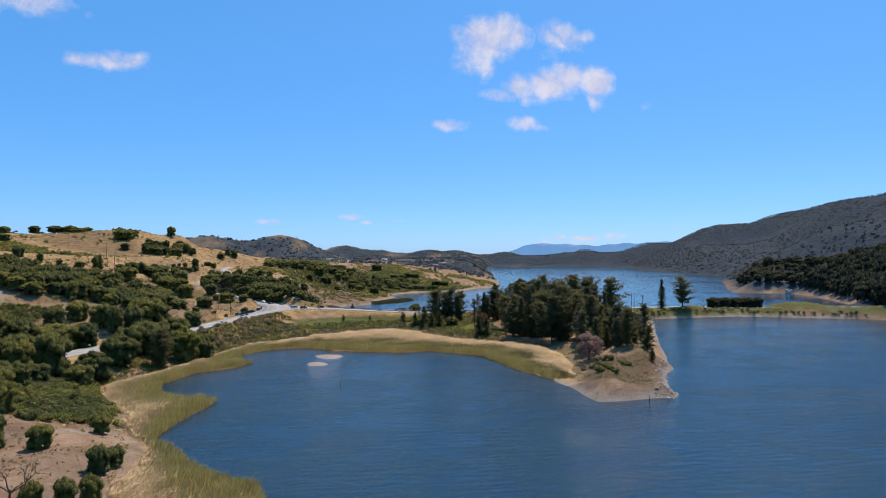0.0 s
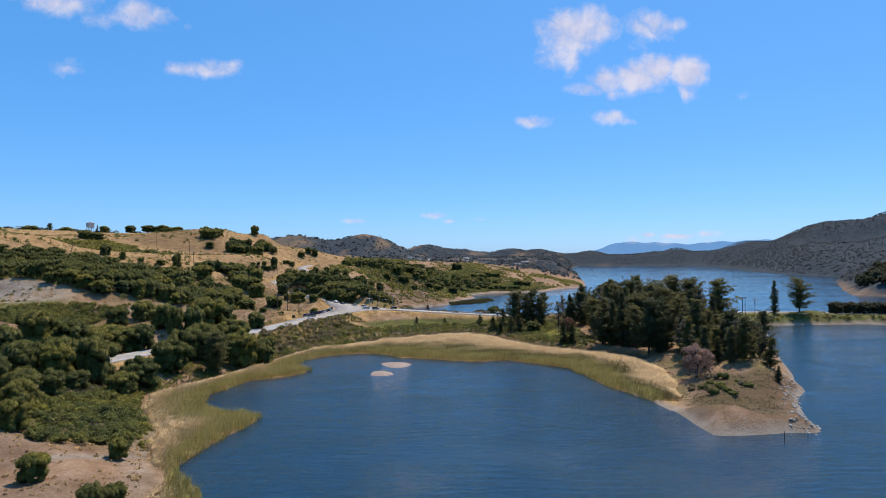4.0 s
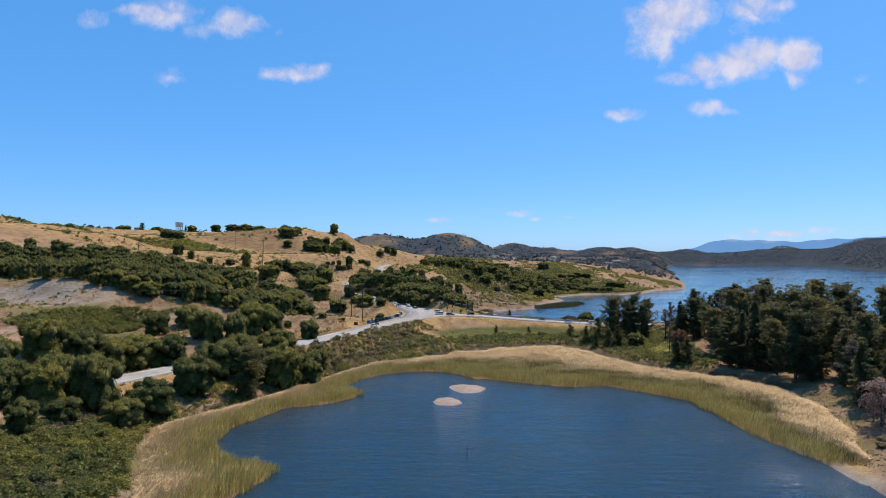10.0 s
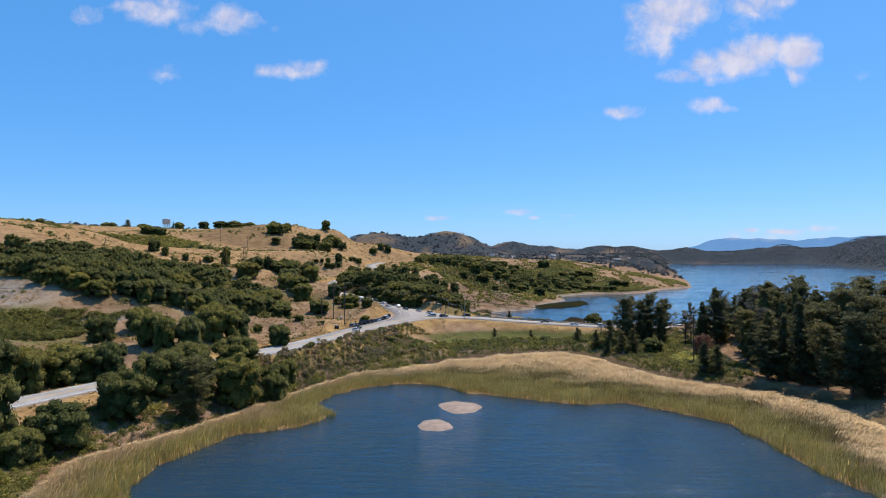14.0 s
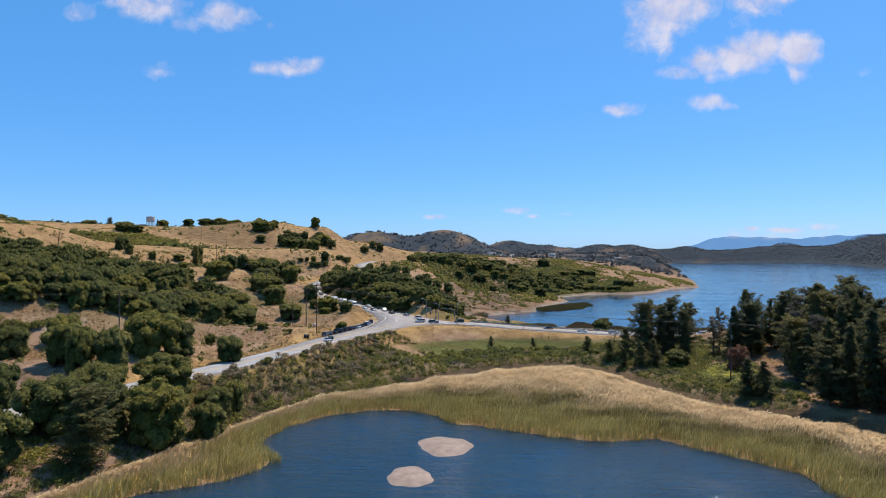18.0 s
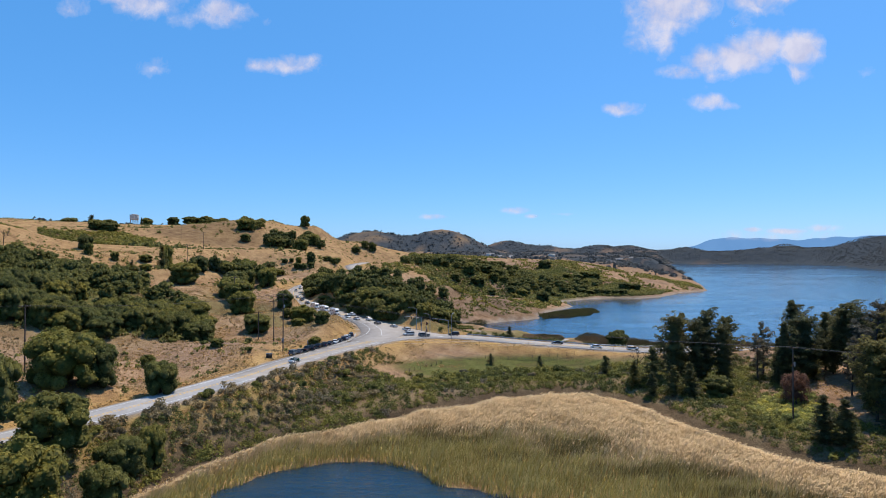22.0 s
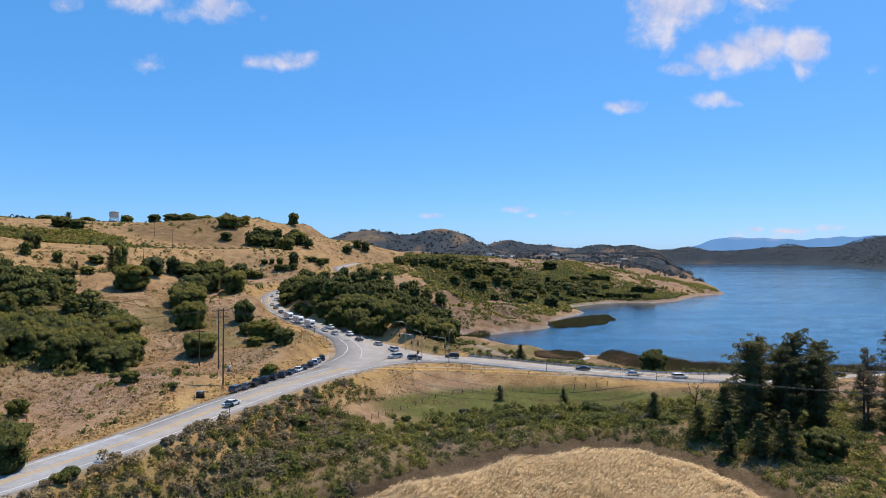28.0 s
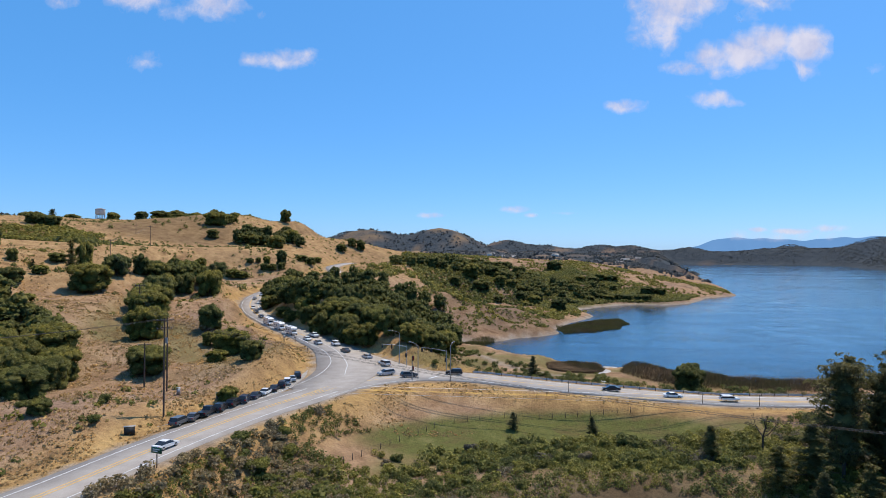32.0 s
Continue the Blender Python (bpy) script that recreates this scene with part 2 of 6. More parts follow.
M_RUST = mat_leaf("rust_twigs", (0.12, 0.060, 0.042), (0.19, 0.10, 0.07), (0.27, 0.155, 0.11))
M_PURPLE = mat_leaf("plum_twigs", (0.20, 0.13, 0.115), (0.32, 0.21, 0.185), (0.44, 0.31, 0.27))
# far leaves are paler and bluer, with distance haze painted into the colour
M_FAR_HAZED = mat_leaf("hazy_far_leaves", (0.060, 0.070, 0.080), (0.078, 0.090, 0.099), (0.098, 0.110, 0.114), 0.65, 0.3, 1.2, 0.3)
M_BARK = mat_plain("bark", (0.06, 0.045, 0.035), (0.13, 0.10, 0.08), 3.0, 0.95, bump=0.6, distance=0.05)
M_POLE = mat_plain("weathered_pole_wood", (0.07, 0.05, 0.04), (0.13, 0.10, 0.08), 2.0, 0.9)
M_STEEL = mat_plain("galvanised_steel", (0.30, 0.31, 0.32), (0.42, 0.43, 0.43), 2.0, 0.45, 0.6)
M_WHITE_LINE = mat_plain("white_road_paint", (0.55, 0.55, 0.53), (0.75, 0.75, 0.73), 1.5, 0.7)
M_BROWN_REED = mat_reed("brown_reeds", ((0.0, (0.11, 0.075, 0.045)), (0.5, (0.17, 0.12, 0.072)), (1.0, (0.25, 0.175, 0.105))), ((0.0, (0.10, 0.075, 0.04)), (0.5, (0.15, 0.12, 0.055)), (1.0, (0.22, 0.17, 0.085))),
                        ((0.0, (0.10, 0.095, 0.035)), (0.5, (0.15, 0.14, 0.05)), (1.0, (0.22, 0.19, 0.07))))
M_STRAW = mat_leaf("dry_grass_blades", (0.36, 0.225, 0.095), (0.50, 0.325, 0.145), (0.62, 0.44, 0.22))
M_YELLOW_LINE = mat_plain("yellow_road_paint", (0.62, 0.36, 0.05), (0.78, 0.47, 0.08), 1.5, 0.7)
M_SAND = mat_plain("pale_mud", (0.25, 0.178, 0.132), (0.40, 0.30, 0.23), 0.4, 0.9, bump=0.4, distance=0.1)
M_ROCK = mat_plain("grey_rock", (0.34, 0.29, 0.24), (0.58, 0.51, 0.43), 1.2, 0.9, bump=0.5, distance=0.05)
M_GRAVEL = mat_plain("pale_gravel", (0.26, 0.235, 0.20), (0.40, 0.36, 0.31), 0.5, 0.95, bump=0.4, distance=0.05)

# ---- the lie of the land ----
# waterlines, x and y in metres; the bay in front of the reeds and the open lake behind the causeway
BAY_WEST = [(-60, -600), (-50, -60), (-20, 60), (-8, 119), (-11, 129), (-26, 146), (-38, 165), (-41, 173), (-38, 188), (-36, 196), (-30.5, 214), (-42, 216.5), (-50, 224),
            (-53, 234), (-54, 247), (-47, 270), (-34, 277), (-27.5, 288.5), (-36, 298), (-35, 313), (-26, 327), (-16, 333), (-4, 334), (4, 328), (8, 320)]
BAY_EAST = [(20, 316), (30, 312), (43, 307), (57, 310), (68, 300), (78, 288), (81, 268), (83, 247), (88, 228), (90, 209), (89.5, 188), (102, 187.5), (118, 188.5),
            (124, 203), (133, 220), (147, 240), (157, 260), (170, 284), (185, 313), (206, 352), (254, 440), (330, 444), (385, 418), (420, 392), (560, 300), (900, 100), (900, -600)]
LAKE_NEAR = [(-3, 603), (7, 584), (25, 569), (47, 545), (60, 536), (74, 530), (86, 517), (102, 510), (134, 505), (190, 501), (260, 497), (340, 486), (450, 466), (520, 520), (590, 640), (622, 722),
             (577, 778), (648, 888), (860, 1196), (1106, 1515), (1129, 1794), (1500, 2700), (1750, 3300), (1800, 3800)]
LAKE_FAR = [(1142, 3889), (900, 3200), (670, 2387), (490, 1694), (424, 1441), (360, 1196), (306, 1015), (256, 970), (216, 895), (183, 864), (158, 867), (136, 858), (108, 825), (94, 805), (99, 757),
            (88, 732), (66, 690), (58, 665), (60, 650), (47, 635), (31, 624), (24, 613), (12, 608)]
BAY, LAKE = BAY_WEST + BAY_EAST, LAKE_NEAR + LAKE_FAR
# landward edge of the reed beds
REED_EDGE = [(-12, 100), (-39, 130), (-38.5, 145), (-38.5, 160), (-42, 169), (-46, 173.5), (-52, 184), (-53, 198), (-66, 222), (-73, 243), (-63, 264), (-50, 292), (-42, 326), (-32, 344), (-18, 355), (-4, 368),
             (8, 378), (20, 388), (38, 397), (50, 395), (60, 386), (65, 373), (71, 353), (81, 336), (98, 322), (113, 304), (115, 283), (110, 262), (101, 232), (92, 214), (60, 200), (0, 180)]

# spot heights of the ground: x, y, z, reach
NEAR_HEIGHTS = [(-57, 147, 5, 40), (-95, 200, 9, 50), (-95, 287, 8, 35), (-121, 330, 13.5, 30), (-150, 267, 18, 50), (-200, 340, 25, 45), (-190, 392, 36, 45), (-155, 425, 30, 35),
                (-112, 415, 19, 25), (-82, 425, 14, 22), (-69, 366, 10, 22), (-89, 371, 13, 22), (-100, 352, 14.5, 22), (-62, 425, 12.5, 15), (-64, 456, 15.5, 14), (-86, 462, 19, 18), (-50, 488, 12.8, 10), (-62, 506, 14, 12),
                (-106, 505, 22.5, 20), (-71, 514, 14.6, 12), (-80, 528, 16.5, 12), (-66, 522, 14.0, 8), (-135, 505, 28, 28), (-300, 250, 45, 80), (-170, 100, 20, 90), (-300, 0, 50, 150)]
MARSH_HEIGHTS = [(-20, 380, 4.5, 20), (10, 405, 3.0, 25), (40, 420, 3.2, 22), (-40, 350, 5.0, 20), (90, 370, 3.2, 25), (95, 405, 4.5, 25), (120, 330, 3.5, 25), (110, 235, 4.5, 22),
                 (115, 205, 2.2, 15), (140, 300, 4, 30), (190, 400, 5, 40), (260, 475, 4.5, 30), (340, 468, 4.5, 30), (430, 440, 5, 30), (30, 505, 2.6, 22), (75, 495, 1.8, 22), (50, 530, 1.0, 18), (-5, 545, 5, 18), (0, 575, 3, 12), (20, 555, 1.2, 15), (110, 495, 1.6, 22), (160, 495, 2.4, 25)]
HILL_HEIGHTS = [(-170, 557, 37, 35), (-115, 547, 25, 22), (-236, 585, 46, 35), (-268, 560, 52, 30), (-312, 568, 66, 40), (-356, 566, 73, 45), (-480, 620, 88, 70), (-405, 650, 75, 35), (-405, 710, 68, 40), (-420, 780, 68, 45), (-450, 830, 73, 50), (-390, 860, 74, 40), (-380, 930, 78, 40), (-244, 712, 50, 50),
                (-188, 775, 50, 50), (-308, 690, 51, 50), (-103, 790, 35, 40), (-140, 660, 26, 40), (-81, 700, 32, 25), (-55, 683, 31, 22), (-17, 665, 22, 18), (0, 655, 13, 16), (35, 655, 5, 12), (20, 700, 11, 25), (50, 715, 6, 25), (-60, 610, 17, 25)]
RIDGE_HEIGHTS = [(-168, 977, 62, 40), (-218, 1000, 83, 40), (-260, 985, 88, 45), (-361, 1026, 84, 60), (-453, 1061, 84, 80), (-600, 1060, 86, 110), (-1000, 1100, 105, 250), (-120, 1080, 44, 60),
                 (-60, 885, 30, 40), (-35, 834, 36, 35), (35, 838, 35, 35), (90, 851, 21, 30), (165, 895, 8, 30), (200, 928, 3.5, 22), (240, 955, 2.6, 35), (60, 960, 25, 60), (100, 780, 4, 22), (60, 1300, 38, 120), (250, 1250, 8, 80), (330, 1600, 25, 120)]
FAR_HEIGHTS = [(-1000, 3050, 50, 300), (-350, 2500, 40, 300), (200, 2300, 30, 260), (400, 2700, 26, 250), (700, 3400, 22, 250), (930, 4340, 60, 350), (300, 4300, 50, 400), (2322, 2172, 285, 330), (2210, 2400, 255, 260),
               (2100, 2830, 212, 300), (2027, 3460, 143, 300), (1833, 4000, 92, 300), (1421, 4150, 70, 300), (2900, 1700, 400, 500)]
# rounded far hills: x, y, top, half widths along x and y
FAR_HILLS = [(-480, 3030, 152, 290, 300), (-150, 3030, 160, 240, 300), (-800, 3000, 128, 330, 280), (-1150, 2950, 120, 300, 260), (-310, 3060, 130, 500, 250), (200, 4150, 137, 260, 260), (420, 4150, 108, 260, 260), (760, 4150, 104, 190, 240),
             (950, 4150, 104, 170, 240), (1290, 4150, 97, 200, 240), (800, 4150, 92, 900, 260), (1881, 4150, 118, 170, 240), (350, 2300, 50, 240, 220), (150, 1900, 46, 220, 200), (520, 2900, 56, 300, 280), (300, 3200, 66, 280, 300), (-50, 2200, 56, 280, 260), (250, 1500, 30, 160, 140)]
EAST_HEIGHTS = [(640, 560, 30, 70), (560, 400, 26, 50), (640, 440, 40, 60), (720, 340, 52, 80), (720, 620, 34, 70), (470, 420, 9, 35), (700, 780, 12, 80), (900, 1000, 18, 120), (1300, 1500, 25, 150), (1500, 1900, 60, 200), (1700, 2400, 90, 250), (1000, 600, 70, 200), (1500, 1000, 140, 300), (900, 250, 60, 200)]
HEIGHTS = np.array(NEAR_HEIGHTS + MARSH_HEIGHTS + HILL_HEIGHTS + RIDGE_HEIGHTS + FAR_HEIGHTS + EAST_HEIGHTS, float)

# centre lines of the roads: x, y, z, half width
ROAD_MAIN = [(-175, 40, 12, 5.4), (-140, 160, 9, 5.4), (-118, 225, 8.2, 5.4), (-103, 262, 8, 5.4), (-91, 288, 8.4, 5.4), (-74, 314, 9.6, 5.5), (-58, 342, 11, 5.6), (-48.5, 366, 11.5, 5.6), (-43, 389, 11.6, 5.8),
             (-36.3, 411, 11.7, 6), (-30, 426, 11.8, 6.5), (-21, 445, 11.7, 7), (-9, 457, 11.3, 7), (8, 460.5, 10.7, 6.2), (36, 455, 9.3, 5.8), (68, 451.5, 7.7, 5.8), (84, 452.5, 7.1, 5.8), (120, 458, 6.4, 5.6),
             (160, 467, 6.1, 5.4), (215, 480, 5.8, 5), (300, 478, 5.6, 5), (400, 450, 5.6, 5), (520, 390, 9, 5)]
ROAD_HILL = [(-27, 436, 11.8, 7), (-25, 460, 11.9, 9), (-29, 478, 12.2, 9), (-37, 497, 12.6, 7.5), (-48, 513, 13.2, 6.4), (-59, 528, 13.9, 5.6), (-76, 550, 15.2, 5.2), (-97, 583, 17.6, 5.2), (-110, 620, 20.2, 5), (-112, 660, 23, 5),
             (-100, 702, 27, 5), (-94, 745, 30, 5), (-108, 800, 34.5, 5), (-108, 870, 37, 5)]
ROAD_SLIP = [(-2, 458, 11.05, 7), (-14, 466, 11.5, 8), (-24, 480, 12.05, 6), (-34, 494, 12.5, 5)]


def curve_points(rows, step=2.0):
    """A smooth line through rows, as an array of points about a step apart."""
    p, out = np.array(rows, float), []
    p = np.vstack([2 * p[0] - p[1], p, 2 * p[-1] - p[-2]])
    for a, b, c, d in zip(p, p[1:], p[2:], p[3:]):
        n = max(2, int(np.linalg.norm((c - b)[:2]) / step))
        t = np.linspace(0, 1, n, endpoint=False)[:, None]
        out.append(0.5 * (2 * b + (c - a) * t + (2 * a - 5 * b + 4 * c - d) * t**2 + (3 * b - a - 3 * c + d) * t**3))
    return np.vstack(out + [p[-2][None]])


def shore_distance(x, y, polygon):
    """Metres from the waterline: positive on land, negative over the water inside the polygon."""
    near, inside = np.full(x.shape, 1e9), np.zeros(x.shape, bool)
    for (ax, ay), (bx, by) in zip(polygon, polygon[1:] + polygon[:1]):
        dx, dy = bx - ax, by - ay
        t = np.clip(((x - ax) * dx + (y - ay) * dy) / (dx * dx + dy * dy), 0, 1)
        near = np.minimum(near, (x - ax - t * dx) ** 2 + (y - ay - t * dy) ** 2)
        cross = (ay > y) != (by > y)
        inside ^= cross & (x < dx * (y - ay) / (dy if dy else 1e-9) + ax)
    return np.where(inside, -1, 1) * np.sqrt(near)


def smooth(a, b, v):
    t = np.clip((v - a) / (b - a), 0, 1)
    return t * t * (3 - 2 * t)


def waves(x, y, size, seed):
    """Cheap uneven waves between -1 and 1."""
    r, total = np.random.RandomState(seed), np.zeros(np.shape(x))
    for k in range(7):
        a, f, ph = r.uniform(0, 2 * np.pi), r.uniform(0.6, 1.9) / size * 2 * np.pi / 2.2, r.uniform(0, 6.3)
        total = total + np.sin((x * np.cos(a) + y * np.sin(a)) * f + ph + 0.8 * np.sin((y * np.cos(a) - x * np.sin(a)) * f * 0.7 + ph * 2))
    return total / 4.2


ROADS = [curve_points(r) for r in (ROAD_MAIN, ROAD_HILL, ROAD_SLIP)]
ROAD_ALL = np.vstack(ROADS)


def ground_height(x, y):
    """Height of the ground at arrays x and y."""
    shape = np.shape(x)
    x, y = np.ravel(np.asarray(x, float)), np.ravel(np.asarray(y, float))
    bent = waves(x, y, 26, 3) * 1.1, waves(x, y, 26, 4) * 1.1
    d = np.minimum(shore_distance(x + bent[0], y + bent[1], BAY), shore_distance(x + bent[0], y + bent[1], LAKE))
    w = np.zeros_like(x) + 1e-12
    h = np.zeros_like(x)
    for px, py, pz, r in HEIGHTS:
        k = 1 / (1e-3 + ((x - px) ** 2 + (y - py) ** 2) / r**2) ** 2
        w, h = w + k, h + k * pz
    h = h / w
    swell = np.zeros_like(x)
    for px, py, top, rx, ry in FAR_HILLS:
        swell = swell + (top * np.exp(-(((x - px) / rx) ** 2) - ((y - py) / ry) ** 2)) ** 7
    h = np.maximum(h, swell ** (1 / 7))
    away = np.hypot(x - 30, y - 300)
    rough = smooth(250, 1200, away)
    h = h + waves(x, y, 60, 1) * (0.6 + 2.2 * rough) * smooth(6, 22, h) + waves(x, y, 17, 2) * (0.28 + 0.5 * rough) * smooth(4, 12, h)
    h = h + waves(x, y, 240, 5) * np.where(x > 900, 4, 3) * smooth(900, 2500, away) * smooth(20, 80, h)
    rise = 0.15 + smooth(0, 5, d) * 0.9 + np.maximum(d, 0) * np.where((y > 700) & (x > 40) & (x < 420), 0.2, np.where((y > 600) & (x > -5) & (x < 420), 0.34, 0.55))
    land = np.minimum(h, rise)
    marsh = shore_distance(x, y, REED_EDGE)
    land = np.minimum(land, 0.35 + np.maximum(marsh, 0) * 0.3 + 0.1 * waves(x, y, 17, 2))
    z = np.where(d > 0, land, np.maximum(-4, d * 0.35) - 0.15)
    near = (x > -200) & (x < 560) & (y > 20) & (y < 900)
    if near.any():
        xi, yi, best = x[near], y[near], np.full(near.sum(), 1e9)
        sw, sz = np.full(near.sum(), 1e-12), np.zeros(near.sum())
        for px, py, pz, pw in ROAD_ALL[::2]:
            q = np.hypot(xi - px, yi - py)
            best = np.minimum(best, q - pw)
            k = 1 / (q + 1.0) ** 4
            sw, sz = sw + k, sz + k * pz
        rz, off = sz / sw, best
        blend = 1 - smooth(1.5, 12, off)
        z[near] = np.where(d[near] > 0.3, z[near] * (1 - blend) + (rz - 0.12 - 0.3 * smooth(0.5, 4, off)) * blend, z[near])
    return z.reshape(shape)


def ground_at(x, y):
    return float(ground_height(np.array([x]), np.array([y]))[0])


def mesh_of(name, verts, faces, material, flat=True):
    me = bpy.data.meshes.new(name)
    verts, faces = np.asarray(verts, np.float32), np.asarray(faces, np.int32)
    me.vertices.add(len(verts))
    me.vertices.foreach_set("co", verts.ravel())
    k = faces.shape[1]
    me.loops.add(faces.size)
    me.loops.foreach_set("vertex_index", faces.ravel())
    me.polygons.add(len(faces))
    me.polygons.foreach_set("loop_start", np.arange(0, faces.size, k, dtype=np.int32))
    me.polygons.foreach_set("loop_total", np.full(len(faces), k, np.int32))
    me.update(calc_edges=True)
    me.materials.append(material)
    if not flat:
        me.polygons.foreach_set("use_smooth", np.ones(len(faces), bool))
    return me


def graded(*pieces):
    return np.concatenate([np.arange(a, b, s) for a, b, s in pieces])


# worn foot tracks
TRACKS = [[(-157, 293), (-147, 318), (-142, 346), (-131, 360), (-124, 370)], [(-117, 383), (-105, 394), (-107, 421), (-107, 434)], [(-64, 160), (-52, 176), (-50, 190)], [(-14, 556), (-4, 549), (8, 535), (19, 524), (29, 518), (36, 509), (46, 506)]]


def build_ground():
    xs = graded((-3000, -1000, 100), (-1000, -400, 30), (-400, -220, 9), (-220, 240, 2.4), (240, 500, 6.5), (500, 1200, 25), (1200, 3800, 80), (3800, 4900, 200))
    ys = graded((-1200, -100, 90), (-100, 90, 12), (90, 600, 2.4), (600, 1120, 6), (1120, 2000, 22), (2000, 4700, 60), (4700, 5300, 200))
    gx, gy = np.meshgrid(xs, ys)
    z = ground_height(gx, gy)
    nx, ny = len(xs), len(ys)
    i = np.arange(nx * ny).reshape(ny, nx)
    faces = np.stack([i[:-1, :-1], i[:-1, 1:], i[1:, 1:], i[1:, :-1]], -1).reshape(-1, 4)
    me = mesh_of("ground", np.stack([gx, gy, z], -1).reshape(-1, 3), faces, M_GROUND, False)
    fx, fy, fz = gx.ravel(), gy.ravel(), z.ravel()
    d = np.minimum(shore_distance(fx, fy, BAY), shore_distance(fx, fy, LAKE))
    far = np.hypot(fx, fy - 200)
    marsh = smooth(0, 6, 22 - np.hypot((fx - 45) / 3.6, fy - 426)) * smooth(7.0, 5.4, fz)
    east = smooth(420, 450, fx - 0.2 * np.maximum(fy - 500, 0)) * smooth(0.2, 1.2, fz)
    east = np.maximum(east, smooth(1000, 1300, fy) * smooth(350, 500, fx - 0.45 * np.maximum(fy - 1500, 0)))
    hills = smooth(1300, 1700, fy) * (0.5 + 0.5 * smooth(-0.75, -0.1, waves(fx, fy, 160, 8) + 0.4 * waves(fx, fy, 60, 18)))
    headland = smooth(25, -40, np.hypot((fx - 50) / 1.7, fy - 860) - 75) * smooth(-0.6, 0.3, waves(fx, fy, 40, 12))
    thicket = smooth(20, -20, np.hypot((fx + 175) / 1.5, fy - 420) - 52)
    low_scrub = smooth(10, -8, np.hypot((fx + 152) / 1.2, fy - 330) - 20)
    near_scrub = smooth(12, -6, np.hypot(fx + 74, (fy - 205) / 1.2) - 20)
    bank = smooth(-1, 5, shore_distance(fx, fy, REED_EDGE)) * smooth(26, 14, shore_distance(fx, fy, REED_EDGE)) * (fy > 290) * (fx < 100) * (fx > -75) * 0.35
    dam = smooth(46, 30, np.abs(fy - 462 - 0.05 * (fx - 250) + 0.85 * np.maximum(fx - 380, 0))) * smooth(150, 180, fx) * smooth(600, 540, fx) * smooth(0.8, 1.6, fz)
    olive = 0.6 * smooth(6, -6, shore_distance(fx, fy, [(-109, 472), (-130, 535), (-84, 490), (-66, 463), (-44, 470), (-46, 440), (-70, 436), (-101, 460)])) * smooth(-0.9, 0.2, waves(fx, fy, 22, 31))
    bankside = 0.65 * smooth(4, -6, shore_distance(fx, fy, [(-10, 470), (110, 464), (110, 500), (60, 530), (30, 560), (-6, 580)])) * smooth(-0.8, 0.4, waves(fx, fy, 12, 32))
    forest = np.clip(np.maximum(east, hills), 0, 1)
    tip_turf = 0.55 * smooth(5, 9, d) * (fx > 92) * (fx < 165) * (fy > 196) * (fy < 330) * smooth(-0.7, 0.5, waves(fx, fy, 13, 33))
    meadow = 0.8 * smooth(2, -5, shore_distance(fx, fy, [(-12, 402), (-6, 428), (3, 436), (37, 439), (80, 435), (76, 424), (35, 424), (7, 410), (-6, 396)])) * smooth(-1.2, 0.2, waves(fx, fy, 16, 34))
    green = np.clip(np.maximum.reduce([tip_turf, meadow, marsh, headland * 0.8, thicket * 0.9, low_scrub * 0.8, near_scrub * 0.7, bank, dam * 0.9, olive, bankside]), 0, 1)
    sand = smooth(6.0, 1.0, d) * smooth(2.4, 0.5, fz) * np.where((fx < 85) & (fy < 340), 0.15, 1.0) * np.where(fy > 1200, 0.1, 1) * np.where(fx > 400, 0.2, 1)
    quarry = smooth(6, -3, np.hypot((fx + 200) / 2.1, fy - 353) - 19) * smooth(-1.7, -0.6, waves(fx, fy, 14, 13))
    islet = smooth(8, -2, np.hypot((fx - 104) / 1.3, fy - 196) - 12) * smooth(2.6, 1.4, fz)
    path_side = shore_distance(fx, fy, REED_EDGE)
    mudflat = smooth(7, 1, np.abs(path_side - 3)) * (fx < -20) * (fy < 200) * 0.35
    track = np.full(fx.shape, 1e9)
    for run in TRACKS:
        for px, py in curve_points(run, 1.5):
            track = np.minimum(track, (fx - px) ** 2 + (fy - py) ** 2)
    track = smooth(2.6, 1.2, np.sqrt(track)) * 0.8
    shoulder = np.full(fx.shape, 1e9)
    for px, py, pz, pw in ROAD_ALL[::2]:
        shoulder = np.minimum(shoulder, np.hypot(fx - px, fy - py) - pw)
    verge = smooth(16, 3, shoulder) * smooth(4.2, 6.0, fz) * (far < 700) * smooth(190, 150, fx)
    sand = np.maximum.reduce([sand, islet, quarry, mudflat, track, smooth(2.2, 0.8, shoulder) * 0.9 * smooth(190, 150, fx)])
    reedbed = smooth(1, -3, path_side) * smooth(-1, 1, d) * (fy < 420) * (fx < 130) * (d < 60)
    gold = np.clip(np.maximum(np.maximum(reedbed, verge * 0.9), smooth(430, 520, fy) * smooth(24, 36, fz) * 0.5 * (fx < 0)), 0, 1)
    zone = me.color_attributes.new("zone", "FLOAT_COLOR", "POINT")
    zone.data.foreach_set("color", np.stack([green, np.clip(sand, 0, 1), gold, np.ones_like(green)], -1).astype(np.float32).ravel())
    wood = me.attributes.new("forest", "FLOAT", "POINT")
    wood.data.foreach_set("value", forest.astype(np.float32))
    wet = me.attributes.new("mud", "FLOAT", "POINT")
    margin = smooth(0, 2, path_side) * smooth(11, 4, path_side + 2 * waves(fx, fy, 14, 21)) * (fy > 300) * (fx > -60)
    margin = np.maximum(margin, 0.75 * smooth(1.2, 1.9, fz) * smooth(6, 0, np.hypot((fx - 118) / 1.3, fy - 218) - 24) * (fx > 88))
